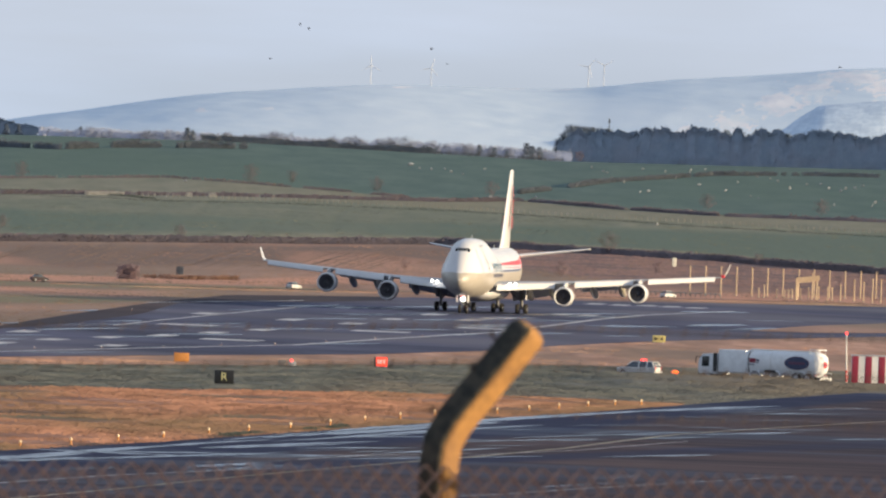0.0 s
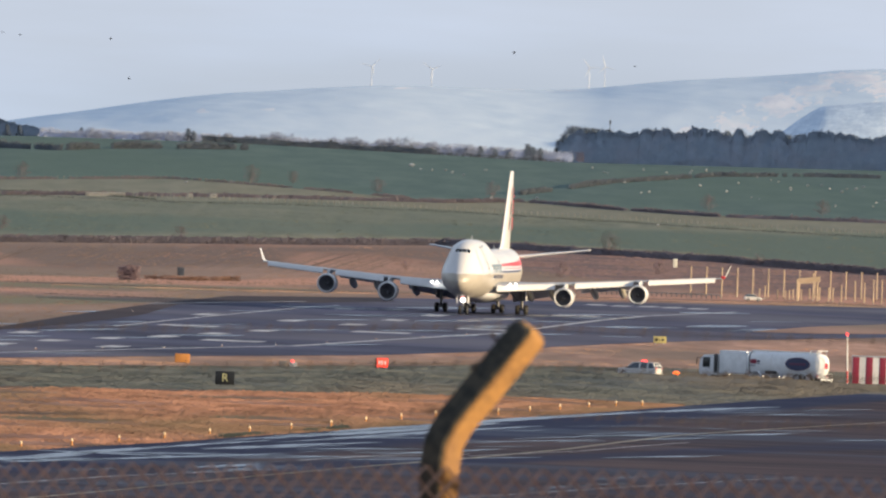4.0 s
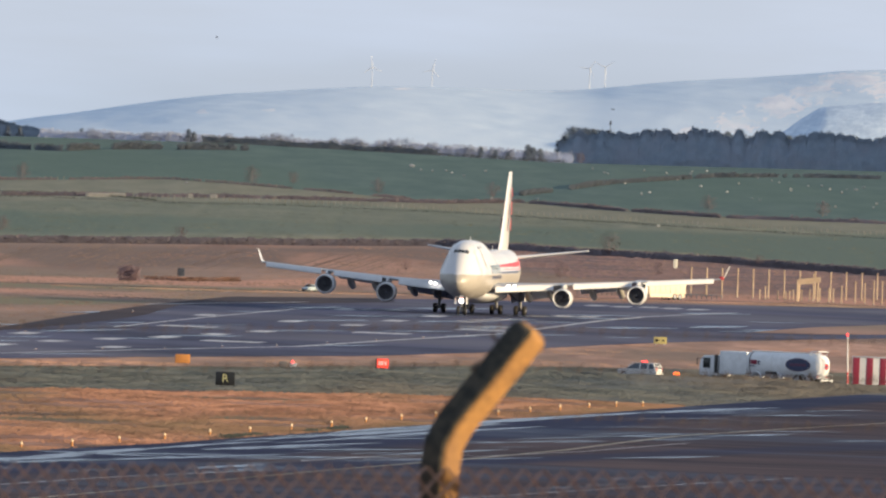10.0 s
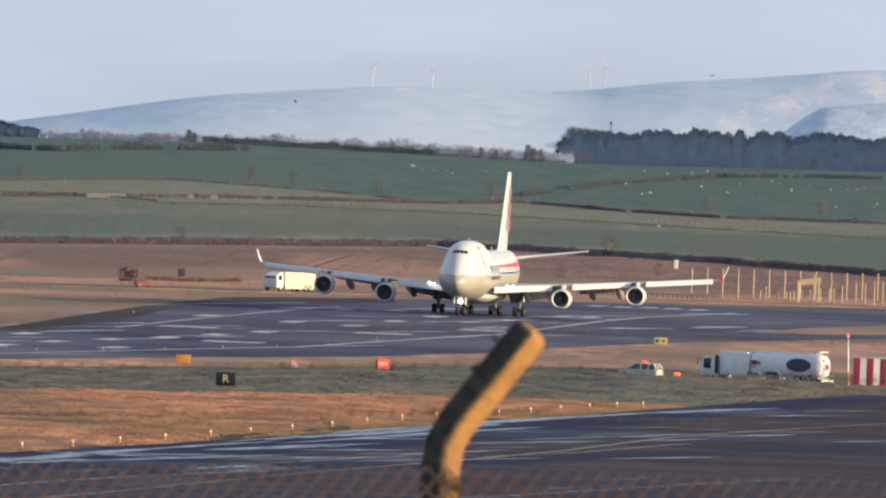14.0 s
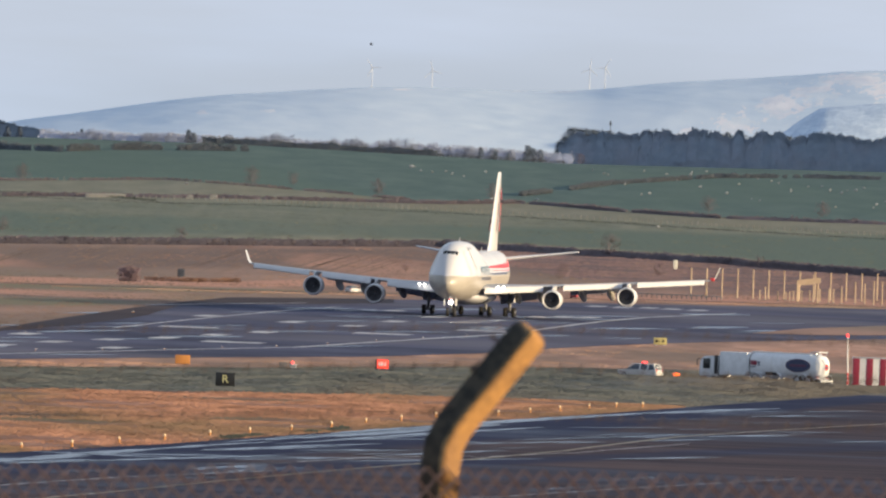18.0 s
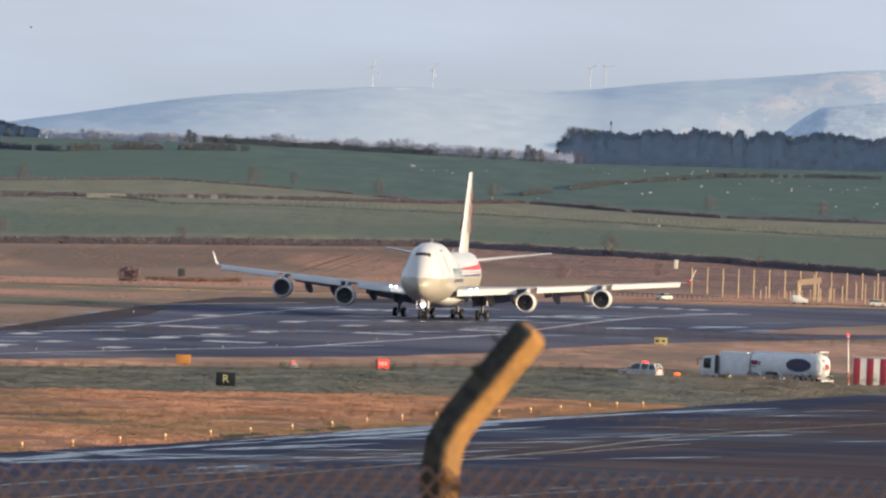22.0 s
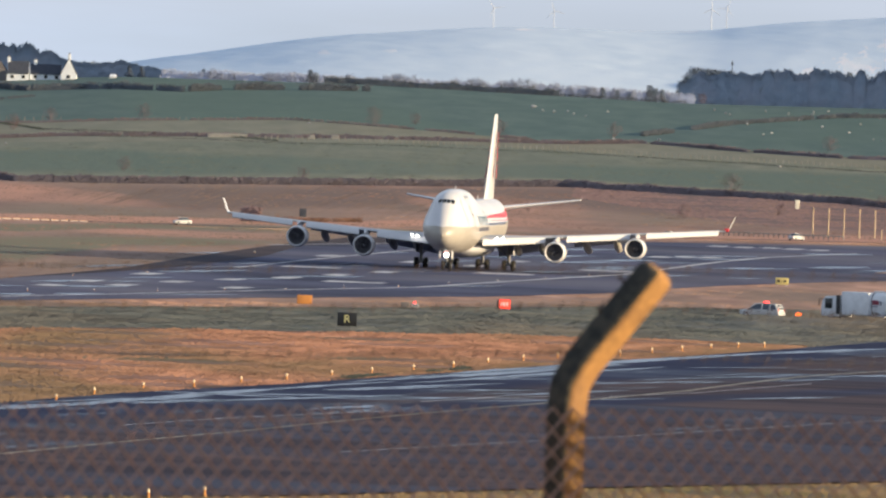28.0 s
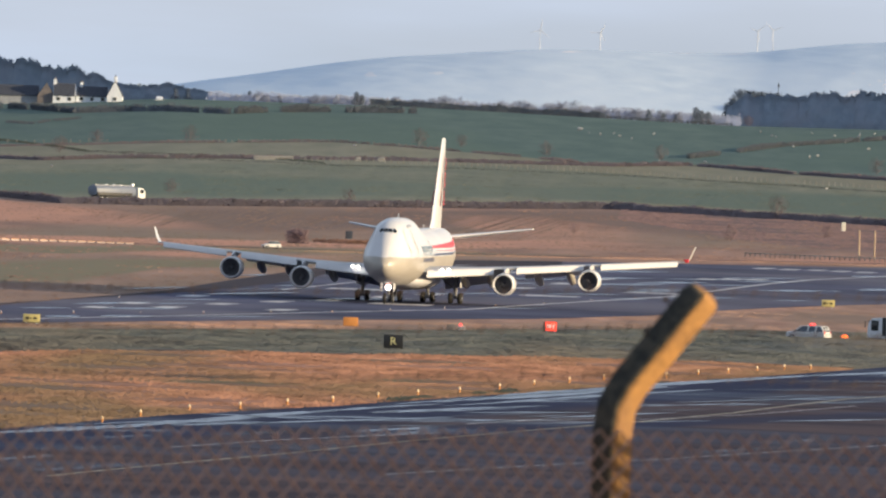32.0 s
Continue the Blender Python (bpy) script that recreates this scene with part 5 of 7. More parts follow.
    soft_normals(crown, ns / np.linalg.norm(ns, axis=1)[:, None], front)
    return t


def place_tree(t, b, d, s, rz):
    z = spot(b, d, -0.1)
    ob = copy_thing(t, Matrix.Translation(z) @ Matrix.Rotation(rz, 4, "Z"))
    ob.scale = (s, s, s)
    return ob


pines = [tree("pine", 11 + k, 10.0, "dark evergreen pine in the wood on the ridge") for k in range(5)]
birches = [tree("birch", 41 + k, 6.0, "distant leafless birch with twigs tinted lilac by painted haze") for k in range(3)]
bares = [tree("bare", 31 + k, 6.0, "bare leafless tree with reddish twigs") for k in range(4)]
for k, t in enumerate(pines):
    t.matrix_basis = Matrix.Translation(spot(7.0 + k * 0.35, 4345 + 3 * k, -0.1))
for k, t in enumerate(birches):
    t.matrix_basis = Matrix.Translation(spot((-19.6, -9.4, -6.2)[k], 4276, -0.1)) @ Matrix.Scale((0.5, 0.6, 0.55)[k], 4)
for k, t in enumerate(bares):
    t.matrix_basis = Matrix.Translation(spot((9.2, 2.6, -10.7, 14.6)[k], (3205, 3745, 3776, 3686)[k], -0.1)) @ Matrix.Scale((0.75, 0.62, 0.7, 0.62)[k], 4)
rng = random.Random(8)
# the wood on the ridge
b = 6.3
while b < 33:
    edge = min(1.0, 0.72 + (b - 6.2) * 0.14)
    place_tree(rng.choice(pines), b, 4318 + rng.uniform(-5, 10), edge * rng.uniform(0.72, 0.92), rng.uniform(0, 6.28))
    b += rng.uniform(0.30, 0.56)
# the wood behind the farm
b = -44.0
while b < -24.5:
    top = float(np.interp(b, (-48, -34, -32, -30.2, -28.8, -26.5, -24.5), (1.15, 1.1, 0.92, 0.86, 0.62, 0.36, 0.36)))
    place_tree(rng.choice(pines), b, 4300 + rng.uniform(-8, 8), top * rng.uniform(0.70, 0.92), rng.uniform(0, 6.28))
    b += rng.uniform(0.34, 0.62)
for b, s in ((-24.3, 0.30), (-23.6, 0.30), (-22.4, 0.22), (-20.2, 0.28), (-19.9, 0.22)):
    place_tree(rng.choice(pines), b, 4285, s, rng.uniform(0, 6.28))
# bare trees beyond the ridge stand in clumps: (bearing, spread, how many, size)
for b, spread, many, size in ((-19.0, 1.2, 9, 0.32), (-16.4, 1.4, 14, 0.38), (-14.2, 0.8, 9, 0.42), (-11.8, 1.2, 12, 0.42), (-9.2, 0.9, 11, 0.50), (-7.2, 0.8, 8, 0.42), (-4.8, 0.8, 11, 0.56), (-3.0, 0.9, 13, 0.62), (-1.0, 1.0, 12, 0.50),
                              (1.2, 1.0, 12, 0.48), (3.2, 1.0, 12, 0.50), (5.2, 0.9, 11, 0.48)):
    for _ in range(many):
        place_tree(rng.choice(birches), b + rng.gauss(0, spread * 0.6), 4277 + rng.uniform(-6, 10), size * rng.uniform(0.6, 1.15), rng.uniform(0, 6.28))
for b, d, s in ((1.9, 4268, 0.30), (2.7, 4268, 0.26), (4.5, 4268, 0.42), (4.8, 4268, 0.36), (5.2, 4268, 0.34), (3.4, 4268, 0.2), (-1.2, 4266, 0.2), (-14.3, 4266, 0.34), (-14.0, 4266, 0.28)):
    place_tree(rng.choice(pines), b, d, s, rng.uniform(0, 6.28))
# single bare trees in the fields
for b, d, s in ((-23.4, 3741, 0.62), (-8.4, 3791, 0.5), (-3.7, 3733, 0.6), (20.9, 3668, 0.6), (-24.4, 3228, 0.5), (-14.5, 3213, 0.45), (-30.6, 3600, 0.62), (-28.6, 3700, 0.55), (-36.0, 3330, 0.45), (17.5, 3150, 0.4),
                (-2.0, 2960, 0.36), (6.6, 2930, 0.5), (12.0, 3005, 0.42), (-34.5, 3720, 0.6), (7.4, 4262, 0.5)):
    place_tree(rng.choice(bares), b, d, s, rng.uniform(0, 6.28))


def hedge(name, pts, h, w, per_m, gaps, label, seed, material="hedge", fine=1.0):
    """A ragged hedge along a line of (bearing, distance)."""
    r = np.random.RandomState(seed)
    vs, fs = [], []
    for (b0, d0), (b1, d1) in zip(pts, pts[1:]):
        p0, p1 = spot(b0, d0), spot(b1, d1)
        ln = (p1 - p0).length
        for _ in range(int(ln * per_m)):
            f = r.rand()
            b, d = b0 + (b1 - b0) * f, d0 + (d1 - d0) * f
            k = noise.noise((b * 0.55, seed, 0.0)) * 0.6 + noise.noise((b * 2.3, seed, 4.0)) * 0.4
            if k < gaps:
                continue
            hh = h * (0.75 + 0.6 * max(0.0, k - gaps) + (0.07 if h < 3 else 0.03) * r.normal())
            c = spot(b, d)
            i = len(vs)
            q = np.array((c.x + r.uniform(-0.5, 0.5), c.y + r.uniform(-w / 2, w / 2), c.z))
            a = r.uniform(0, math.pi)
            s = min(r.uniform(0.25, 0.75) * h * 0.7, fine * r.uniform(0.22, 0.6) if h < 3 else fine * r.uniform(0.5, 1.1))
            z0 = r.uniform(0.0, 1.0) * hh - s * 0.6 if h < 3 else r.uniform(0.0, 1.0) * hh - s
            vs += [tuple(q + (-math.cos(a) * s / 2, -math.sin(a) * s / 2, z0)), tuple(q + (math.cos(a) * s / 2, math.sin(a) * s / 2, z0 + r.uniform(-0.1, 0.1))),
                   tuple(q + (r.uniform(-0.8, 0.8) * s, r.uniform(-0.8, 0.8) * s, z0 + s * r.uniform(0.5, 1.0)))]
            fs.append((i, i + 1, i + 2))
    ob = raw(name, vs, fs, material)
    ns = np.repeat(r.normal(size=(len(fs), 3)) * 0.15 + (0, 0, 1.0), 3, 0) + np.array([(0, -0.5, 0)] * len(vs))
    soft_normals(ob, ns / np.linalg.norm(ns, axis=1)[:, None], [(0, -1, 0.3)] * len(fs))
    return tagged(ob, label, "hedge", kind="stuff")


hedge("field_hedge", HEDGE1, 1.2, 1.4, 30, -0.7, "dense dark leafless hedge below the pasture", 1)
hedge("field_hedge", HEDGE2, 1.1, 1.4, 24, -0.28, "ragged broken hedge between the fields", 2)
hedge("field_hedge", [(b, d) for b, d in FIELD2 if b < 0], 0.75, 1.0, 36, -0.2, "low ragged hedge along the slope", 3)
hedge("field_hedge", [(-30, 3546), (-19.7, 3550), (-14.9, 3540), (-8.8, 3560), (-0.1, 3562), (3.8, 3554), (9.8, 3526), (16.1, 3490), (24.5, 3458), (40, 3420)], 0.38, 0.8, 40, -0.7, "low dark field margin", 4, "ditch")
hedge("field_hedge", [(-36, 3780), (-33.9, 3734), (-32.5, 3706), (-30.5, 3652), (-29, 3608), (-24.4, 3596), (-19.4, 3592), (-16, 3558)], 0.45, 0.8, 40, -0.75, "low dark rushes along a diagonal ditch", 14, "ditch")
hedge("field_hedge", [(-33.6, 3965), (-32.2, 3940), (-31.2, 3975), (-29.4, 4005)], 0.8, 1.0, 30, -0.1, "short ragged hedge below the farm", 15, "far_hedge")
RIDGE_HEDGE = [(-45, 4190), (-34, 4170), (-31.7, 4125), (-29.9, 4080), (-26.7, 4090), (-21.3, 4075), (-19.5, 4110), (-16.5, 4135), (-11, 4165)]
CROP_HEDGE = [(4.2, 3796), (6.4, 3876), (9.3, 3986), (11.7, 4036), (14.7, 4104), (17.1, 4122), (20, 4140), (26, 4142)]
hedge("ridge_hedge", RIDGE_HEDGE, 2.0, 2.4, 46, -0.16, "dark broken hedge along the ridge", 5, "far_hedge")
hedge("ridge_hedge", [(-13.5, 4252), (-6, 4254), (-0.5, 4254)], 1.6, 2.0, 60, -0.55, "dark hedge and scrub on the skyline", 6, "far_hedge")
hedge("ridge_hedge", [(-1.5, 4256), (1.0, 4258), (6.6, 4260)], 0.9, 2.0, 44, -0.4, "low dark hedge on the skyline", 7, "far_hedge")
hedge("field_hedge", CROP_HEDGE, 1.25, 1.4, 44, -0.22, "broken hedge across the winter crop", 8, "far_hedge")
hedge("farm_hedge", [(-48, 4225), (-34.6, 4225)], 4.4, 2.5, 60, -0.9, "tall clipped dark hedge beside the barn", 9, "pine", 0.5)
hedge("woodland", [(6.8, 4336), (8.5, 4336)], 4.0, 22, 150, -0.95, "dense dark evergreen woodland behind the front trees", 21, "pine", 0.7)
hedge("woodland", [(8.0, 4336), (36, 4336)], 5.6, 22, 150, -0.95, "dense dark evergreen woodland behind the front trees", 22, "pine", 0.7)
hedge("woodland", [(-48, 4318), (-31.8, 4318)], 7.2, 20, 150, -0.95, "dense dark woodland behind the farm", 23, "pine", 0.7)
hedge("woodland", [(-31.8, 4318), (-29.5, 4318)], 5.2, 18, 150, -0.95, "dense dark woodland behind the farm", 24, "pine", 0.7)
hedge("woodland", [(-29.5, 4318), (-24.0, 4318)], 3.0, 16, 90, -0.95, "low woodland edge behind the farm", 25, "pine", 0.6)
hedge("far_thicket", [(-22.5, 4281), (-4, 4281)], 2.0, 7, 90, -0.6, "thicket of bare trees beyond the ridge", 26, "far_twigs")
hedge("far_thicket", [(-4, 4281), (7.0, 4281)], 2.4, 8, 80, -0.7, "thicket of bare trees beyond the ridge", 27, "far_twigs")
hedge("scrub", [(-17.8, 2739), (-16.8, 2739)], 2.1, 2.0, 420, -0.9, "reddish thorn bush in the rough pasture", 10, "twigs", 0.6)
hedge("scrub", [(-16.4, 2770), (-14.2, 2764), (-11.2, 2790)], 0.9, 1.5, 40, -0.1, "low sunlit rubble and dry brambles in the pasture", 11, "straw")
hedge("rushes", [(-11.7, 1487), (-9.8, 1506)], 0.42, 3.0, 60, -0.25, "dark clump of rushes at the edge of the taxiway", 16, "ditch")
hedge("rushes", [(-7.2, 1532), (-5.0, 1556)], 0.42, 3.0, 60, -0.25, "dark clump of rushes at the edge of the taxiway", 18, "ditch")
hedge("hill_scrub", [(-1.0, 4560), (4.2, 4560)], 0.7, 3.0, 26, -0.3, "dark scrub line at the foot of the snowy hills", 12, "far_hedge")
hedge("hill_scrub", [(5.0, 4562), (9.5, 4562)], 0.6, 3.0, 20, -0.2, "dark scrub line at the foot of the snowy hills", 13, "far_hedge")


def dense_core(name, pts, h, w, gaps, label, seed, material, crowns=0.0):
    """The closed mass of twigs inside a hedge or a wood edge, below its loose sprays; crowns gives single treetops of that spacing."""
    vs, fs, ns = [], [], []
    bb, dd = [p[0] for p in pts], [p[1] for p in pts]
    r = random.Random(seed)
    tops = []
    if crowns:
        at = bb[0]
        while at < bb[-1]:
            tops.append((at, crowns * r.uniform(0.7, 1.3), r.uniform(0.82, 1.10)))
            at += crowns * r.uniform(0.5, 1.1)
    step = 0.035 if crowns else 0.05
    n = int((bb[-1] - bb[0]) / step)
    rows = 22 if crowns else 6
    for i in range(n + 1):
        b = bb[0] + (bb[-1] - bb[0]) * i / n
        d = float(np.interp(b, bb, dd))
        k = noise.noise((b * 0.55, seed, 0.0)) * 0.6 + noise.noise((b * 2.3, seed, 4.0)) * 0.4
        hh = (float(np.interp(b, [p[0] for p in h], [p[1] for p in h])) if isinstance(h, tuple) else h) * (0.74 + 0.5 * max(0.0, k - gaps)) * (1 + 0.09 * noise.noise((b * 7, seed, 8))) if k > gaps else -0.3
        fold, lean = 0.0, 0.0
        if tops:
            hh = 1.2 * float(np.interp(b, [p[0] for p in h], [p[1] for p in h]))
            best = max((z * (1 - ((b - c) / wd) ** 2 * 0.35), c, wd) for c, wd, z in tops if abs(b - c) < 3 * crowns)
            hh *= max(0.55, best[0]) * (1 + 0.05 * noise.noise((b * 24, seed, 3)) + 0.03 * noise.noise((b * 60, seed, 3)))
            lean = (b - best[1]) / best[2]
            fold = lean * lean
        c = spot(b, d)
        for q in range(rows):
            g = q / (rows - 2)
            f, z = (-0.5 + 0.55 * g ** 1.8, -0.1 + 1.1 * g) if q < rows - 1 else (0.5, -0.2)
            bump = (0.03 if crowns else 0.02) * noise.noise((b * 4, z * 5, seed)) + (0.015 if crowns else 0.02) * noise.noise((b * 9, z * 11, seed))
            vs.append((c.x + 0.12 * noise.noise((b * 9, z * 9, 2)), c.y + (f + bump + 0.04 * fold) * w, c.z + (z + 0.05 * noise.noise((b * 8, z * 8, 6))) * hh))
            ns.append(((0.14 if crowns else 0.08) * noise.noise((b * 5, z * 6, seed + 1)) - (0.45 if crowns else 0.1) + 0.18 * lean * max(0.0, z), -0.25 + 0.3 * bump, (0.66 if crowns else 0.85) + 0.2 * z + 0.16 * noise.noise((b * 5, z * 8, seed + 2)) + 0.12 * noise.noise((b * 14, z * 24, seed + 3))))
    for i in range(n):
        for j in range(rows - 1):
            a = i * rows + j
            fs.append((a, a + rows, a + rows + 1, a + 1))
    if crowns:
        # loose twigs along the treetops and over the face of the wood
        for i in range(n):
            for q in range(12):
                a = i * rows + (rows - 2 - int(abs(r.gauss(0, 1.4))) if q < 7 else r.randrange(3, rows - 2))
                p, sz = Vector(vs[a]), r.uniform(0.14, 0.50)
                k = len(vs)
                for _ in range(3):
                    vs.append((p.x + r.uniform(-sz, sz), p.y - 0.15 + r.uniform(-sz, 0), p.z + r.uniform(-sz, sz * 1.1)))
                    ns.append((ns[a][0] + r.uniform(-0.15, 0.15), ns[a][1], ns[a][2] + r.uniform(-0.25, 0.25)))
                u, w2 = Vector(vs[k + 1]) - Vector(vs[k]), Vector(vs[k + 2]) - Vector(vs[k])
                fs.append((k, k + 1, k + 2) if u.cross(w2).y < 0 else (k, k + 2, k + 1))
    ob = raw(name, vs, fs, material, smooth=True)
    ns = np.array(ns)
    soft_normals(ob, ns / np.linalg.norm(ns, axis=1)[:, None])
    return tagged(ob, label, "hedge", kind="stuff")


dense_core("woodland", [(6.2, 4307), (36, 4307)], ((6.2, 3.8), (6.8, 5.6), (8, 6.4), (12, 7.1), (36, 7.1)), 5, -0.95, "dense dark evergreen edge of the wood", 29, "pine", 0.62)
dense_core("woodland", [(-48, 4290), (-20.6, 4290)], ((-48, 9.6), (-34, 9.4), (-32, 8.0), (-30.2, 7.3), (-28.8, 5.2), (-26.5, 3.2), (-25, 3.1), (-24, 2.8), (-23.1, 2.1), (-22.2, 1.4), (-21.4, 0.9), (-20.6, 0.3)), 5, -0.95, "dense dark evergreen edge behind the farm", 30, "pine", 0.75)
dense_core("field_hedge", HEDGE1, 1.18, 1.2, -0.7, "dense dark leafless hedge below the pasture", 1, "hedge")
dense_core("field_hedge", HEDGE2, 0.85, 1.0, -0.28, "ragged broken hedge between the fields", 2, "hedge")
dense_core("scrub", [(-17.75, 2739.5), (-16.85, 2739.5)], 1.5, 1.6, -0.9, "reddish thorn bush in the rough pasture", 10, "twigs")
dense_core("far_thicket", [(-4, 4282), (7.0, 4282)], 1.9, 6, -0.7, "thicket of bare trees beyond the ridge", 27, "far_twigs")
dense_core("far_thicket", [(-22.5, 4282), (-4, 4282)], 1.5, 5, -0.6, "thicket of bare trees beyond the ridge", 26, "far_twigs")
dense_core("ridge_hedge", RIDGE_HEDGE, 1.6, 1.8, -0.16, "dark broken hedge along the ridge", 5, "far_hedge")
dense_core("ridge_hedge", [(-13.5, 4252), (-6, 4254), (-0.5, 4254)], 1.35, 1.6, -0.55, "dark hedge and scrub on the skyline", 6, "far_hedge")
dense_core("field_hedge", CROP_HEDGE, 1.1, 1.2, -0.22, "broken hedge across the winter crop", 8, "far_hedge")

# field fences
def post_fence(b0, b1, line, n, h, label, rails=0):
    bb, dd = [p[0] for p in line], [p[1] for p in line]
    t = thing("field_fence", label, "fence")
    bm0 = B()
    box(bm0, (0, 0, h / 2), (0.14, 0.14, h), 0.02)
    me = None
    ps = []
    for k in range(n):
        b = b0 + (b1 - b0) * k / (n - 1)
        p = spot(b, float(np.interp(b, bb, dd)))
        ps.append(p)
        if me is None:
            ob = part("post", bm0, "timber", t)
            me = ob.data
        else:
            ob = new("post", me)
            ob.parent = t
        ob.location = p
    for q in range(rails):
        bm = B()
        tube(bm, [p + Vector((0, -0.08, h * (0.85 - 0.4 * q))) for p in ps], 0.07, 5)
        part("rail", bm, "barrier" if rails > 1 else "timber", t)
    return t


STRIP_F = [(-19, 3580), (-5.8, 3590), (0.4, 3588), (6.7, 3570), (14.5, 3535), (24.5, 3490), (34, 3460)]
post_fence(-17, 27, STRIP_F, 130, 0.85, "line of pale wooden fence posts across the pasture")
post_fence(-25, -9, FIELD2, 46, 0.8, "wooden fence posts along the upper field")
post_fence(-36.5, -28, [(-40, 3700), (-20, 3730)], 18, 0.8, "wooden fence posts on the slope below the farm")
# a row of concrete barrier blocks along the road
BLOCK_LINE = [(-60, 2575), (-36.6, 2612), (-31.0, 2628), (-27.0, 2634), (-23.6, 2638), (-18, 2642)]
first_block = None
b = -52.0
while b < -26.2:
    d = float(np.interp(b, [p[0] for p in BLOCK_LINE], [p[1] for p in BLOCK_LINE]))
    p0, p1 = spot(b, d), spot(b + 0.5, float(np.interp(b + 0.5, [p[0] for p in BLOCK_LINE], [p[1] for p in BLOCK_LINE])))
    ang = math.atan2(p1.y - p0.y, p1.x - p0.x)
    length = (p1 - p0).length
    place = Matrix.Translation(p0) @ Matrix.Rotation(ang, 4, "Z") @ Matrix.Diagonal((length * 1.02 / 1.8, 1, float(np.interp(b, (-36, -26), (0.66, 0.42))), 1))
    if first_block is None:
        first_block = thing("barrier_block", "sunlit pale concrete barrier block beside the road", "barrier", place, "roadside barrier blocks")
        bm = B()
        loft(bm, [[(x, y, z) for y, z in ((-0.32, -0.1), (-0.32, 0.25), (-0.16, 0.45), (-0.13, 0.86), (0.13, 0.86), (0.16, 0.45), (0.32, 0.25), (0.32, -0.1))] for x in (-0.9, 0.9)])
        part("body", bm, "barrier", first_block, smooth=False)
        bm = B()
        box(bm, (0, 0, 0.91), (1.86, 0.2, 0.1), 0.02)
        part("top_rail", bm, "orange", first_block, "dull orange rail on top")
    else:
        copy_thing(first_block, place)
    b += 0.53
post_fence(7.5, 15.5, [(7.0, 2800), (16, 2790)], 30, 0.75, "low timber roadside fence", 1)

# dry stone wall between the fields, stone by stone
t = thing("stone_wall", "pale dry stone wall in a gap of the hedge", "wall")
r = random.Random(4)
me = None
for k in range(120):
    b = -19.8 + 0.12 * (k % 60)
    if b > -17.8 and -0.25 < noise.noise((b * 1.6, 7.0, 0)):
        continue
    p = spot(b, float(np.interp(b, [q[0] for q in HEDGE2], [q[1] for q in HEDGE2])) - 6, 0.22 + 0.42 * (k // 60))
    if me is None:
        bm = B()
        box(bm, (0, 0, 0), (0.62, 0.5, 0.44), 0.07)
        ob = part("stone", bm, "stone", t)
        me = ob.data
    else:
        ob = new("stone", me)
        ob.parent = t
    ob.matrix_basis = Matrix.Translation(p) @ Matrix.Rotation(r.uniform(-0.2, 0.2), 4, "Z") @ Matrix.Diagonal((r.uniform(0.8, 1.3), 1, r.uniform(0.8, 1.15), 1))

# the farm: barn, house with white gables
def gable_house(name, label, b, d, w, dep, eave, ridge, wall_m, roof_m, ridge_along=True, windows=0, chimney=None):
    t = thing(name, label, "house", Matrix.Translation(spot(b, d, -0.1)))
    bm = B()
    hw, hd = w / 2, dep / 2
    if ridge_along:
        sec = [(-hd, 0), (-hd, eave), (0, ridge), (hd, eave), (hd, 0)]
        loft(bm, [[(x, y, z) for y, z in sec] for x in (-hw, hw)])
    else:
        sec = [(-hw, 0), (-hw, eave), (0, ridge), (hw, eave), (hw, 0)]
        loft(bm, [[(x, y, z) for x, z in sec] for y in (-hd, hd)])
    body = part("wall", bm, wall_m, t, smooth=False)
    for s in (-1, 1):
        bm = B()
        e = 0.25
        if ridge_along:
            a, c = (s * (hd + e), eave - e * (ridge - eave) / hd), (0, ridge)
            loft(bm, [[(x, a[0], a[1] + 0.03), (x, c[0], c[1] + 0.03), (x, c[0], c[1] + 0.2), (x, a[0], a[1] + 0.2)] for x in (-hw + 0.1, hw - 0.1)])
        else:
            a, c = (s * (hw + e * 0.3), eave - 0.3 * e * (ridge - eave) / hw), (0, ridge)
            loft(bm, [[(a[0], y, a[1] + 0.03), (c[0], y, c[1] + 0.03), (c[0], y, c[1] + 0.2), (a[0], y, a[1] + 0.2)] for y in (-hd + 0.35, hd - 0.1)])
        part("roof", bm, roof_m, t, smooth=False)
    for k in range(windows):
        x = -hw + w * (k + 0.5) / windows
        bm = B()
        box(bm, (x, -hd - 0.02, eave * 0.55), (0.9, 0.08, 0.9), 0.01)
        win = part("window", bm, "car_white", t)
        bm = B()
        box(bm, (x, -hd - 0.065, eave * 0.55), (0.72, 0.02, 0.72))
        part("pane", bm, "glass_dark", win)
    if chimney is not None:
        bm = B()
        box(bm, (chimney, 0, ridge + 0.35), (0.75, 0.75, 1.5), 0.04)
        ch = part("chimney", bm, wall_m, t)
        bm = B()
        lathe(bm, [(ridge + 1.05, 0.16), (ridge + 1.5, 0.13)], 8, "z", (chimney, 0, 0), True)
        part("chimney_pot", bm, "brown_wall", ch)
    return t


gable_house("barn", "long low stone barn with a dark slate roof", -33.1, 4232, 10.6, 6.0, 2.2, 4.4, "barn_stone", "slate")
gable_house("farmhouse", "stone farm building with a gable end", -31.45, 4231, 4.0, 6.5, 1.8, 4.7, "brown_wall", "slate", False)
gable_house("farmhouse", "whitewashed farm building with a steep gable", -30.45, 4230, 5.2, 6.0, 1.9, 4.5, "whitewash", "slate", True, 2, -2.3)
gable_house("farmhouse", "low whitewashed cottage with a slate roof", -28.9, 4231, 7.4, 6.0, 1.5, 3.6, "whitewash", "slate", True, 3, -2.6)
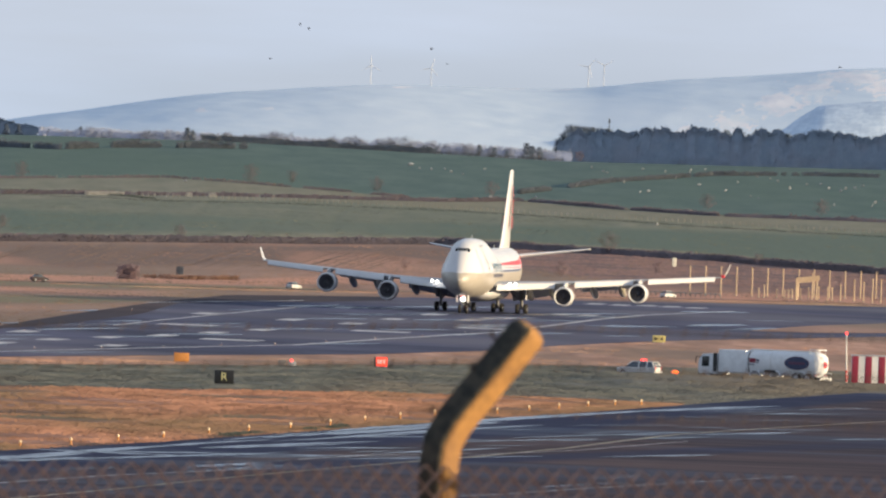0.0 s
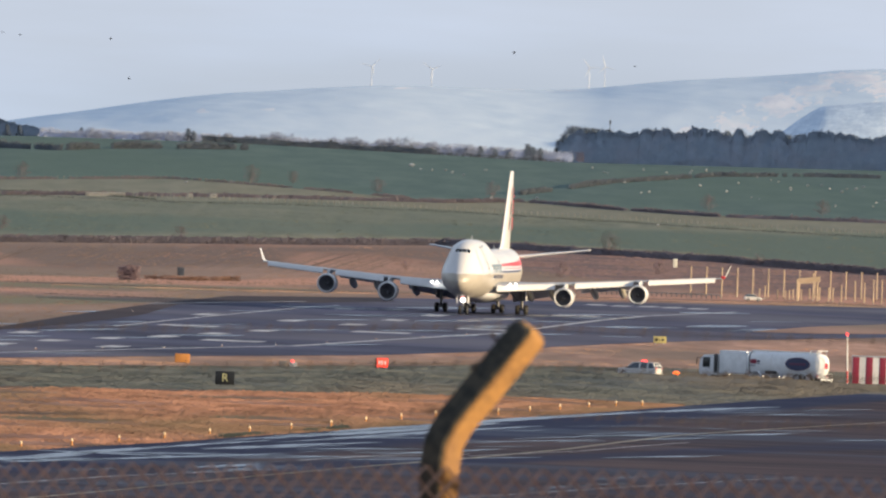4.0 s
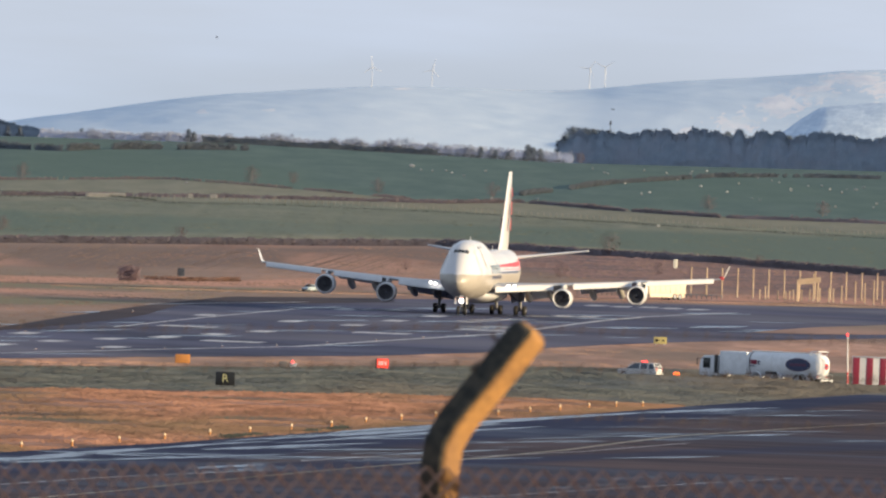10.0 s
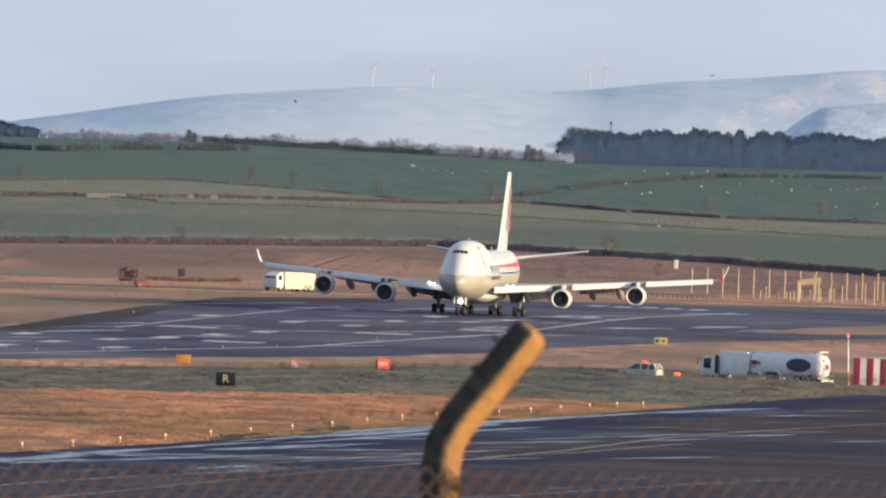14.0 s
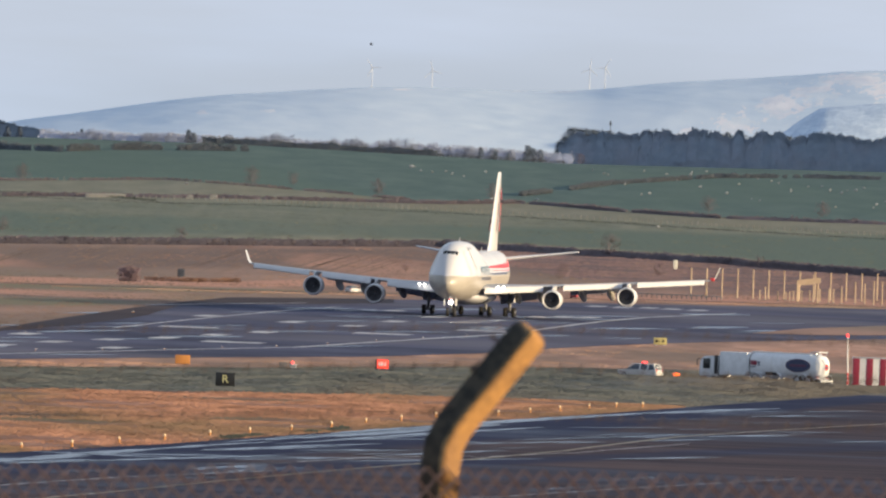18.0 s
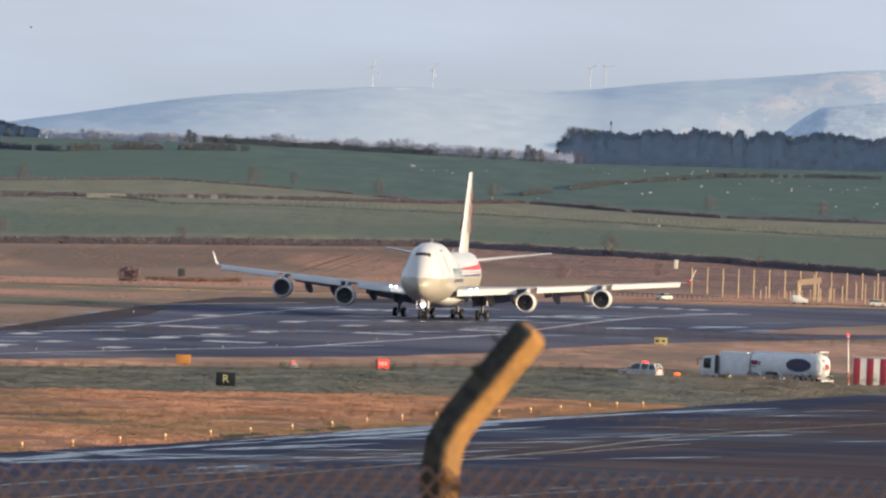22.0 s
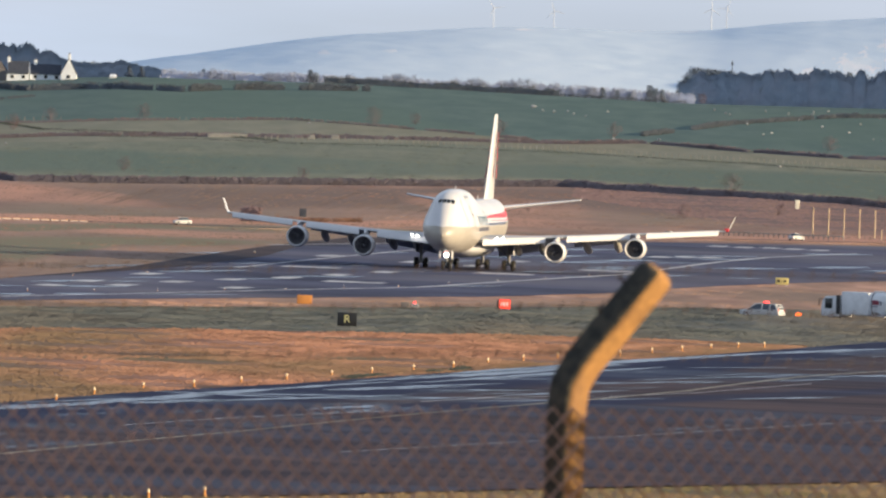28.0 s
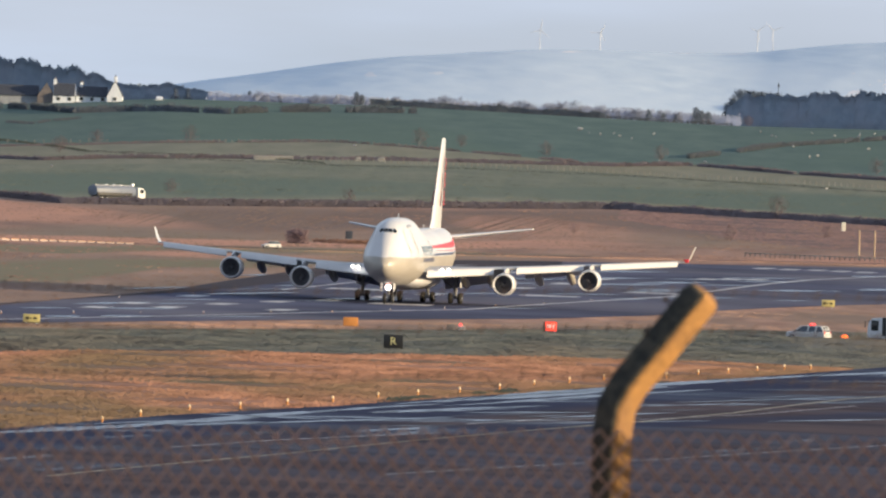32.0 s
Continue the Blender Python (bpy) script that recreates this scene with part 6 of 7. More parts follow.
gable_house("farmhouse", "whitewashed house with a bright gable end and chimney", -27.65, 4229, 3.6, 6.0, 1.4, 4.9, "whitewash", "slate", False, 1, 0.0)
gable_house("shed", "small white shed beside the farmhouse", -25.2, 4232, 1.6, 2.0, 0.5, 0.9, "whitewash", "whitewash")

# sheep on the crop
def sheep(m):
    t = thing("sheep", "white woolly sheep grazing in the field", "sheep", m, "grazing sheep")
    bm = B()
    rr = np.random.RandomState(3)
    rings = []
    for x, f in ((-0.55, 0.3), (-0.5, 0.72), (-0.25, 1.0), (0.1, 1.0), (0.4, 0.85), (0.52, 0.4)):
        rings.append([(x, 0.27 * f * math.cos(a) * rr.uniform(0.92, 1.08), 0.62 + 0.27 * f * math.sin(a)) for a in [k * 0.628 for k in range(10)]])
    loft(bm, rings)
    part("body", bm, "wool", t)
    bm = B()
    loft(bm, [[(0.5 + dx, f * math.cos(a), 0.62 + dz + f * math.sin(a)) for a in [k * 1.047 for k in range(6)]] for dx, dz, f in ((0, 0.06, 0.12), (0.16, -0.05, 0.12), (0.3, -0.2, 0.07))])
    part("head", bm, "wool", t)
    for x in (-0.36, 0.32):
        for y in (-0.14, 0.14):
            bm = B()
            tube(bm, [(x, y, 0.45), (x, y, 0)], [0.05, 0.035], 6)
            part("leg", bm, "bark", t)
    return t


FLOCK = [(-1.9, 4060), (-1.4, 4036), (-0.75, 4027), (0.0, 4041), (0.35, 4015), (1.0, 3993), (2.2, 4067), (8.1, 4164), (10.85, 3856), (11.3, 3873), (14.1, 3970), (16.95, 3845), (17.4, 3829), (19.1, 3976), (20.8, 4026),
         (22.2, 3982), (22.7, 3986), (23.7, 3781), (21.6, 3779), (10.7, 3670), (11.85, 3500), (5.1, 3754), (19.2, 3660), (2.6, 3730), (-14.3, 3747), (13.6, 4161), (14.4, 4176), (15.9, 4167), (12.2, 4133), (-34.7, 3420), (-31.0, 3440)]
FLOCK += [(8.5 + 0.72 * k + rng.uniform(-0.3, 0.3), rng.uniform(3800, 4170)) for k in range(24)]
first = sheep(Matrix.Translation(spot(*FLOCK[0], 0.1)))
for b, d in FLOCK[1:]:
    ob = copy_thing(first, Matrix.Translation(spot(b, d, 0.1)) @ Matrix.Rotation(rng.uniform(0, 6.28), 4, "Z"))
    s = rng.uniform(0.42, 0.6)
    ob.scale = (s, s, s)

t = thing("marker_post", "broad cream marker post by the hedge", "post", Matrix.Translation(spot(12.88, 3096, 0)))
bm = B()
box(bm, (0, 0, 0.8), (0.72, 0.3, 1.6), 0.05)
part("panel", bm, "lime", t)
t = thing("utility_cabinet", "grey utility cabinet in the rough pasture", "cabinet", Matrix.Translation(spot(-14.43, 2826, 0)))
bm = B()
box(bm, (0, 0, 0.65), (1.1, 0.8, 1.3), 0.05)
part("body", bm, "slate", t)
t = thing("concrete_pillar", "tall dark grey concrete pillar in the pasture", "pillar", Matrix.Translation(spot(-36.34, 2714, 0)))
bm = B()
loft(bm, [[(sx * w, sy * w, z) for sx, sy in ((-1, -1), (1, -1), (1, 1), (-1, 1))] for z, w in ((-0.1, 0.8), (1.2, 0.78), (1.25, 0.72), (5.0, 0.7), (5.1, 0.62))])
part("shaft", bm, "slate", t, smooth=False)

# wind turbines on the hill
ROTORS = []
for b, d, h in ((-4.28, 4885, 5.2), (-0.95, 4886, 4.6), (7.75, 4884, 5.4), (8.6, 4885, 5.4)):
    x = b * d / 1000
    base = hill_top(b)
    t = thing("wind_turbine", "white wind turbine on the snowy hill", "wind turbine", Matrix.Translation((x, d, base - 0.6)), "wind turbines")
    bm = B()
    tube(bm, [(0, 0, 0), (0, 0, h + 0.6)], [0.14, 0.09], 10)
    part("tower", bm, "turbine", t)
    bm = B()
    box(bm, (0, 0.1, h + 0.75), (0.30, 0.9, 0.30), 0.08)
    part("nacelle", bm, "turbine", t)
    bm = B()
    lathe(bm, [(-0.3, 0.03), (-0.15, 0.2), (0.05, 0.22)], 10, "y", (0, 0, 0), True)
    rotor = part("rotor", bm, "turbine", t)
    for k in range(3):
        bm = B()
        a = k * 2 * math.pi / 3
        ring = []
        for rr, w in ((0.1, 0.09), (0.6, 0.13), (3.0, 0.03)):
            ring.append([(rr * math.cos(a) - q * math.sin(a), -0.05 + e, rr * math.sin(a) + q * math.cos(a)) for q, e in ((w, 0), (0, 0.05), (-w, 0), (0, -0.05))])
        loft(bm, ring)
        part("blade", bm, "turbine", rotor)
    ROTORS.append((rotor, (0, -0.45, h + 0.75), 0.5 + 0.35 * len(ROTORS)))
t = thing("radio_mast", "thin lattice radio mast above the wood", "mast", Matrix.Translation(spot(9.0, 4372, 0)))
bm = B()
tube(bm, [(0, 0, 0), (0, 0, 13.0)], [0.14, 0.07], 6)
part("pole", bm, "slate", t)
bm = B()
box(bm, (0, 0, 12.2), (0.45, 0.3, 0.8), 0.05)
part("antenna", bm, "slate", t)


# ---- perimeter fence close to the eye ----
FENCE_Y, FENCE_Z = 72.0, 18.5


def fence_post(x, dz=0.0):
    t = thing("fence_post", "weathered cranked concrete fence post", "post", Matrix.Translation((x, FENCE_Y, FENCE_Z)), "concrete fence posts")
    path = [(-0.03, -0.3), (-0.02, 1.2), (0.0, 1.95), (-0.001, 2.23), (0.012, 2.325), (0.056, 2.41), (0.19, 2.585), (0.326, 2.765)]
    rings = []
    for i, (px, pz) in enumerate(path):
        a, b2 = path[max(i - 1, 0)], path[min(i + 1, len(path) - 1)]
        ax = Vector((b2[0] - a[0], 0, b2[1] - a[1])).normalized()
        u = Vector((0, 1, 0))
        w = u.cross(ax).normalized()
        ring = []
        for k in range(4):
            for off in (-9, 9):
                g = radians(90 * k - 5 + off)
                q = 0.078 * (math.cos(g) * u + math.sin(g) * w)
                wob = 0.0035 * noise.noise((px * 40 + k, pz * 9 + off, x))
                ring.append(Vector((px, 0, pz + dz)) + q * (1 + wob * 8))
        rings.append(ring)
    # the end is worn round
    ax = Vector((path[-1][0] - path[-2][0], 0, path[-1][1] - path[-2][1])).normalized()
    end = rings[-1]
    mid = sum(end, Vector()) / len(end)
    rings += [[mid + (q - mid) * f + ax * e for q in end] for f, e in ((0.94, 0.016), (0.80, 0.030), (0.45, 0.040))]
    bm = B()
    loft(bm, rings)
    part("shaft", bm, "concrete", t)
    # a dark skin paints shade, flecked with lichen, on the side off the sun
    bm = B()
    rows = []
    for i in range(1, len(rings) * 4 - 3):
        a, f = divmod(i, 4)
        f /= 4
        if a + 1 >= len(rings):
            break
        pts = [rings[a][k].lerp(rings[a + 1][k], f) for k in range(8)]
        lo, hi = pts[5], pts[6]
        nrm = Vector((-1, -0.8, 0)).normalized() * 0.003
        e = 0.06 * noise.noise((i * 0.7, x, 3))
        rows.append([pts[4].lerp(pts[5], 0.45 + e) + nrm, lo + nrm, lo.lerp(hi, 0.5) + nrm * 1.6, hi + nrm, pts[6].lerp(pts[7], 0.9) + nrm])
    loft(bm, rows, False, False)
    part("shade_skin", bm, "shade_skin", t, "dark skin of painted shade with lichen on the shaded side")
    for f, z in ((0.105, 2.42), (0.195, 2.58), (0.27, 2.715)):
        bm = B()
        tube(bm, [(f - 0.055, -0.02, z + 0.02), (f - 0.09, -0.03, z + 0.05), (f - 0.072, -0.03, z + 0.06)], 0.007, 5)
        part("wire_staple", bm, "wire", t, "rusty wire staple")
    return t


POSTS = ((-5.9, -0.1), (-2.938, -0.085), (0.022, 0.0), (2.98, 0.03), (5.94, 0.05))
for x, dz in ((0.022, 0.0), (-2.938, -0.085), (2.98, 0.03), (-5.9, -0.1), (5.94, 0.05)):
    fence_post(x, dz)


# chain-link mesh: each wire zigzags down the panel
def mesh_panel(x0, x1, top, h, pitch, rise, r=0.0070):
    vs, fs = [], []
    n = int((x1 - x0) / (pitch / 2) / 2)
    rows = int(h / rise)
    for c in range(n):
        for s in (0, 1):
            xx = x0 + c * pitch + s * pitch / 2
            pts = []
            for k in range(rows + 1):
                px = xx + (pitch / 2 if (k % 2 != s) else 0)
                z = top + float(np.interp(px, [q[0] for q in POSTS], [q[1] for q in POSTS])) - k * rise + 0.012 * noise.noise((px * 1.4, k * 0.2, 1))
                pts.append((px + 0.004 * noise.noise((px * 3, z * 5, 2)), FENCE_Y - 0.1 + (0.004 if s else -0.004), z))
            for a, b2 in zip(pts, pts[1:]):
                i = len(vs)
                for p in (a, b2):
                    vs += [(p[0] - r, p[1], p[2]), (p[0] + r * 0.5, p[1] - r, p[2]), (p[0] + r * 0.5, p[1] + r, p[2])]
                fs += [(i, i + 1, i + 4, i + 3), (i + 1, i + 2, i + 5, i + 4), (i + 2, i, i + 3, i + 5)]
    return vs, fs


t = thing("chain_link_fence", "rusty chain-link perimeter fence mesh", "fence")
for x0, x1 in ((-5.1, -2.916), (-2.916, 0.048), (0.048, 3.012), (3.012, 5.1)):
    vs, fs = mesh_panel(x0, x1, 20.735, 2.1, 0.078, 0.045)
    raw("mesh_panel", vs, fs, "mesh_wire", t, "diamond mesh between two posts")
for z in (19.62, 18.75):
    bm = B()
    tube(bm, [(-5.1 + 0.4 * k, FENCE_Y - 0.1, z + float(np.interp(-5.1 + 0.4 * k, [q[0] for q in POSTS], [q[1] for q in POSTS]))) for k in range(26)], 0.0025, 5)
    part("line_wire", bm, "mesh_wire", t, "straining wire through the mesh")


# barbed wire strands along the cranked arms
BARB = None
for off, z in ((0.27, 2.80), (0.19, 2.645), (0.07, 2.455)):
    t = thing("barbed_wire", "rusty barbed wire strand on the cranked posts", "wire", None, "barbed wire strands")
    run = []
    for (x0, d0), (x1, d1) in zip(POSTS, POSTS[1:]):
        run += [(x0 + off + (x1 - x0) * k / 12, FENCE_Y + 0.09, FENCE_Z + z + d0 + (d1 - d0) * k / 12 - 0.02 * math.sin(math.pi * k / 12)) for k in range(12)]
    bm = B()
    tube(bm, run, 0.0026, 5)
    part("strand", bm, "wire", t)
    x = -4.0
    while x < 4.2:
        if BARB is None:
            vs, fs = [], []
            for g in (0.5, 2.1, 3.6, 5.3):
                e = Vector((0.35 * math.cos(g * 3), math.cos(g), math.sin(g))) * 0.022
                w = Vector((0.0022, 0.002, 0))
                i = len(vs)
                vs += [tuple(-w), tuple(w), tuple(e + w), tuple(e - w), tuple(e + Vector((0, 0.004, 0.004)))]
                fs += [(i, i + 1, i + 2, i + 3), (i + 1, i + 2, i + 4), (i, i + 3, i + 4)]
            ob = raw("barb", vs, fs, "wire", t)
            BARB = ob.data
        else:
            ob = new("barb", BARB)
            ob.parent = t
        ob.location = (x, FENCE_Y + 0.09, float(np.interp(x, [q[0] for q in run], [q[2] for q in run])))
        x += 0.083


# ---- vehicles ----
def shaped(bm, sections):
    """A vehicle body lofted from cross-sections (x, half width, bottom, shoulder, top, half width at the top)."""
    rings = []
    for x, hw, z0, z1, z2, tw in sections:
        rings.append([(x, -hw * 0.94, z0), (x, -hw, z0 + 0.12), (x, -hw, z1), (x, -tw, z2 - 0.05), (x, -tw * 0.8, z2), (x, tw * 0.8, z2), (x, tw, z2 - 0.05), (x, hw, z1), (x, hw, z0 + 0.12), (x, hw * 0.94, z0)])
    loft(bm, rings)


def road_wheel(t, x, y, r=0.32, w=0.2):
    bm = B()
    lathe(bm, [(-w / 2, r * 0.6), (-w / 2, r * 0.93), (-w / 3, r), (w / 3, r), (w / 2, r * 0.93), (w / 2, r * 0.6)], 18, "y", (x, y, r), True)
    wh = part("wheel", bm, "tyre", t)
    bm = B()
    lathe(bm, [(-w / 2 - 0.01, 0.04), (-w / 2 - 0.005, r * 0.6), (w / 2 + 0.005, r * 0.6), (w / 2 + 0.01, 0.04)], 12, "y", (x, y, r), True)
    part("rim", bm, "grey", wh)


def car(label, paint_name, estate=False, van=False):
    t = thing("van" if van else "car", label, "van" if van else "car")
    bm = B()
    top = 1.8 if van else 1.42
    low = 0.95
    L = 1.72 if van else 1.9
    if van:
        secs = [(L, 0.7, 0.4, 0.8, 0.85, 0.6), (L - 0.2, 0.9, 0.3, 1.0, 1.05, 0.8), (L - 0.9, 0.95, 0.28, 1.1, 1.25, 0.85), (L - 1.6, 0.97, 0.28, 1.2, top, 0.82), (-L + 0.2, 0.97, 0.28, 1.3, top, 0.85), (-L, 0.9, 0.4, 1.2, top - 0.1, 0.8)]
    else:
        secs = [(L, 0.62, 0.38, 0.55, 0.62, 0.5), (L - 0.15, 0.82, 0.28, 0.66, 0.74, 0.66), (L - 1.05, 0.88, 0.24, 0.82, 0.95, 0.74), (-L + 0.5, 0.89, 0.24, 0.86, 0.98, 0.74), (-L + 0.1, 0.84, 0.26, 0.84, 0.97, 0.7), (-L, 0.72, 0.36, 0.76, 0.9, 0.6)]
    shaped(bm, secs)
    part("body", bm, paint_name, t)
    if not van:
        bm = B()
        back = -L + (0.12 if estate else 0.55)
        shaped(bm, [(L - 1.05, 0.74, 0.9, 0.93, 0.97, 0.70), (L - 1.75, 0.76, 0.9, 0.98, top - 0.02, 0.58), (0, 0.77, 0.9, 1.0, top, 0.60), (back + 0.35, 0.76, 0.9, 1.0, top - 0.04, 0.58), (back, 0.72, 0.9, 0.95, 1.05, 0.62)])
        cab = part("cabin", bm, "car_glass", t, "window glass")
        bm = B()
        box(bm, (-0.15, 0, top + 0.005), (2.0, 1.15, 0.05), 0.02)
        part("roof", bm, paint_name, t)
    else:
        bm = B()
        box(bm, (L - 1.3, 0, 1.45), (0.5, 1.72, 0.5), 0.06)
        part("windscreen", bm, "glass_dark", t)
    for x in (L - 0.85, -L + 0.8):
        for y in (-0.8, 0.8):
            road_wheel(t, x, y)
    for y in (-0.62, 0.62):
        bm = B()
        box(bm, (L - 0.06, y, 0.62), (0.12, 0.3, 0.14), 0.03)
        part("headlight", bm, "grey", t)
        bm = B()
        box(bm, (-L + 0.03, y, 0.8), (0.1, 0.22, 0.2), 0.03)
        part("tail_light", bm, "red", t)
    return t


def lorry(label, cab_m, body_m, length=9.6, tank=False):
    t = thing("lorry", label, "truck")
    x1 = length / 2
    bm = B()
    shaped(bm, [(x1, 1.05, 0.55, 1.5, 1.7, 0.95), (x1 - 0.1, 1.2, 0.5, 1.6, 2.1, 1.05), (x1 - 0.55, 1.22, 0.5, 1.7, 2.5, 1.05), (x1 - 1.9, 1.22, 0.5, 1.7, 2.62, 1.1)])
    cab = part("cab", bm, cab_m, t)
    bm = B()
    box(bm, (x1 - 0.16, 0, 1.95), (0.24, 1.9, 0.5), 0.05)
    part("windscreen", bm, "car_glass", cab)
    for y in (-1.215, 1.215):
        bm = B()
        box(bm, (x1 - 1.0, y, 1.95), (0.8, 0.05, 0.65), 0.02)
        part("side_window", bm, "glass_dark", cab)
    bm = B()
    lx = length - 2.3
    if tank:
        rings = []
        for x, f in ((-x1, 0.55), (-x1 + 0.15, 0.88), (-x1 + 0.5, 1.0), (x1 - 2.7, 1.0), (x1 - 2.4, 0.85), (x1 - 2.3, 0.5)):
            rings.append([(x, 1.22 * f * math.copysign(abs(math.cos(a)) ** 0.7, math.cos(a)), 1.85 + 0.95 * f * math.copysign(abs(math.sin(a)) ** 0.7, math.sin(a))) for a in [k * 2 * math.pi / 24 for k in range(24)]])
        loft(bm, rings)
        part("tank", bm, body_m, t)
        bm = B()
        box(bm, (-1.1, 0, 2.86), (lx - 0.5, 0.9, 0.12), 0.03)
        part("walkway", bm, "grey", t)
        for x in (-x1 + 0.9, -x1 + 3.6, -x1 + 6.3, -x1 + 9.0):
            bm = B()
            rings = []
            for dx in (-0.06, 0.06):
                rings.append([(x + dx, 1.245 * math.copysign(abs(math.cos(a)) ** 0.7, math.cos(a)), 1.85 + 0.972 * math.copysign(abs(math.sin(a)) ** 0.7, math.sin(a))) for a in [k * 2 * math.pi / 24 for k in range(24)]])
            loft(bm, rings)
            part("tank_band", bm, body_m, t, "raised band round the tank")
        bm = B()
        box(bm, (-1.6, -1.24, 1.35), (lx - 1.5, 0.1, 0.5), 0.03)
        part("side_rail", bm, "dark", t, "dark side rail")
        bm = B()
        box(bm, (x1 - 2.15, 0.0, 2.95), (0.4, 0.5, 0.6), 0.1)
        part("exhaust_stack", bm, "alu", t, "bright upright stack behind the cab")
        for x in (-2.6, -0.8, 1.0):
            bm = B()
            lathe(bm, [(2.85, 0.25), (3.02, 0.25), (3.06, 0.1)], 10, "z", (x, 0, 0), True)
            part("hatch", bm, "alu", t)
    else:
        box(bm, (-x1 + lx / 2, 0, 1.85), (lx, 2.45, 1.95), 0.06)
        bod = part("box_body", bm, body_m, t)
        for k in range(int(lx / 1.2) + 1):
            bm = B()
            box(bm, (-x1 + 0.1 + k * 1.2, 0, 1.85), (0.05, 2.5, 1.88), 0.01)
            part("rib", bm, "timber" if k % 3 == 0 else body_m, bod, "tan curtain strap" if k % 3 == 0 else "")
        bm = B()
        loft(bm, [[(x, -1.0, z), (x, 1.0, z), (x, 0.95, z + h), (x, -0.95, z + h)] for x, z, h in ((x1 - 0.7, 2.45, 0.06), (x1 - 1.4, 2.5, 0.2), (x1 - 2.1, 2.5, 0.3))])
        part("wind_deflector", bm, cab_m, cab, "sloping roof deflector")
        bm = B()
        box(bm, (-x1 + lx / 2, 0, 0.62), (lx * 0.94, 2.35, 0.55), 0.03)
        part("side_skirt", bm, body_m, bod, "pale side skirt")
    bm = B()
    box(bm, (-0.2, 0, 0.78), (length - 1.0, 0.9, 0.25), 0.03)
    part("chassis", bm, "dark", t)
    for x in (x1 - 1.2, -x1 + 2.6, -x1 + 1.4):
        for y in (-1.05, 1.05):
            road_wheel(t, x, y, 0.5, 0.3)
    return t


# the fuel tanker parked on the verge
def tanker(m):
    t = thing("fuel_tanker", "white aircraft fuel tanker with a dark oval badge", "truck", m)
    bm = B()
    shaped(bm, [(6.9, 1.08, 0.6, 1.5, 1.75, 1.0), (6.75, 1.22, 0.5, 1.6, 2.2, 1.1), (6.4, 1.25, 0.5, 1.7, 2.62, 1.1), (4.7, 1.25, 0.5, 1.7, 2.75, 1.12)])
    cab = part("cab", bm, "tanker_white", t)
    bm = B()
    box(bm, (6.55, 0, 2.0), (0.5, 2.15, 0.72), 0.06)
    part("windscreen", bm, "glass_dark", cab)
    for y in (-1.245, 1.245):
        bm = B()
        box(bm, (5.95, y, 1.85), (0.85, 0.05, 1.1), 0.03)
        part("door_window", bm, "glass_dark", cab)
        bm = B()
        box(bm, (4.85, y, 1.75), (0.42, 0.06, 2.0), 0.03)
        part("side_panel", bm, "dark", cab)
        bm = B()
        tube(bm, [(6.7, y, 2.3), (6.95, y * 1.15, 2.3), (6.95, y * 1.15, 1.6)], 0.05, 6)
        part("mirror", bm, "black", cab)
    bm = B()
    box(bm, (2.9, 0, 1.95), (3.2, 2.4, 2.5), 0.12)
    part("pump_locker", bm, "tanker_white", t)
    bm = B()
    rings = []
    for x, f in ((-7.22, 0.30), (-7.12, 0.60), (-6.95, 0.82), (-6.72, 0.94), (-6.45, 0.99), (-6.1, 1.0), (1.0, 1.0), (1.35, 0.92)):
        rings.append([(x, 1.25 * f * math.copysign(abs(math.cos(a)) ** 0.75, math.cos(a)), 1.98 + 1.3 * f * math.copysign(abs(math.sin(a)) ** 0.75, math.sin(a))) for a in [k * 2 * math.pi / 32 for k in range(32)]])
    loft(bm, rings)
    tank = part("tank", bm, "tanker_white", t)
    for y in (-1.262, 1.262):
        bm = B()
        lathe(bm, [(y - 0.015, 1.0), (y + 0.015, 1.0)], 32, "y", (0, 0, 0), True)
        bmesh.ops.transform(bm, matrix=Matrix.Translation((-4.7, 0, 2.05)) @ Matrix.Diagonal((1.45, 1, 0.72, 1)), verts=bm.verts)
        part("badge_rim", bm, "purple", tank, "dark red rim of the oval badge")
        bm = B()
        lathe(bm, [(y - 0.03, 1.0), (y + 0.03, 1.0)], 32, "y", (0, 0, 0), True)
        bmesh.ops.transform(bm, matrix=Matrix.Translation((-4.7, 0, 2.05)) @ Matrix.Diagonal((1.38, 1, 0.66, 1)), verts=bm.verts)
        part("badge", bm, "navy", tank, "dark blue oval badge")
        bm = B()
        box(bm, (-4.7, y * 1.026, 2.05), (1.9, 0.02, 0.3), 0.005)
        part("writing_bar", bm, "purple", tank, "bar of unreadable writing")
        bm = B()
        box(bm, (0.45, y, 2.15), (0.75, 0.05, 0.48), 0.02)
        part("placard", bm, "dark_red", tank, "red hazard placard")
    for x, mt in ((0.95, "dark"), (-1.6, "alu"), (-6.0, "alu")):
        bm = B()
        loft(bm, [[(x + dx, 1.265 * math.copysign(abs(math.cos(a)) ** 0.75, math.cos(a)), 1.98 + 1.315 * math.copysign(abs(math.sin(a)) ** 0.75, math.sin(a))) for a in [k * 2 * math.pi / 32 for k in range(32)]] for dx in (-0.05, 0.05)])
        part("tank_band", bm, mt, tank, "band round the tank")
    for y in (-1.27, 1.27):
        for x, z, w, h in ((-0.15, 2.2, 0.28, 0.2), (-0.15, 1.95, 0.2, 0.16), (0.55, 1.72, 0.7, 0.1)):
            bm = B()
            box(bm, (x, y, z), (w, 0.04, h), 0.01)
            part("writing_bar", bm, "navy", tank, "bar of unreadable writing")
        bm = B()
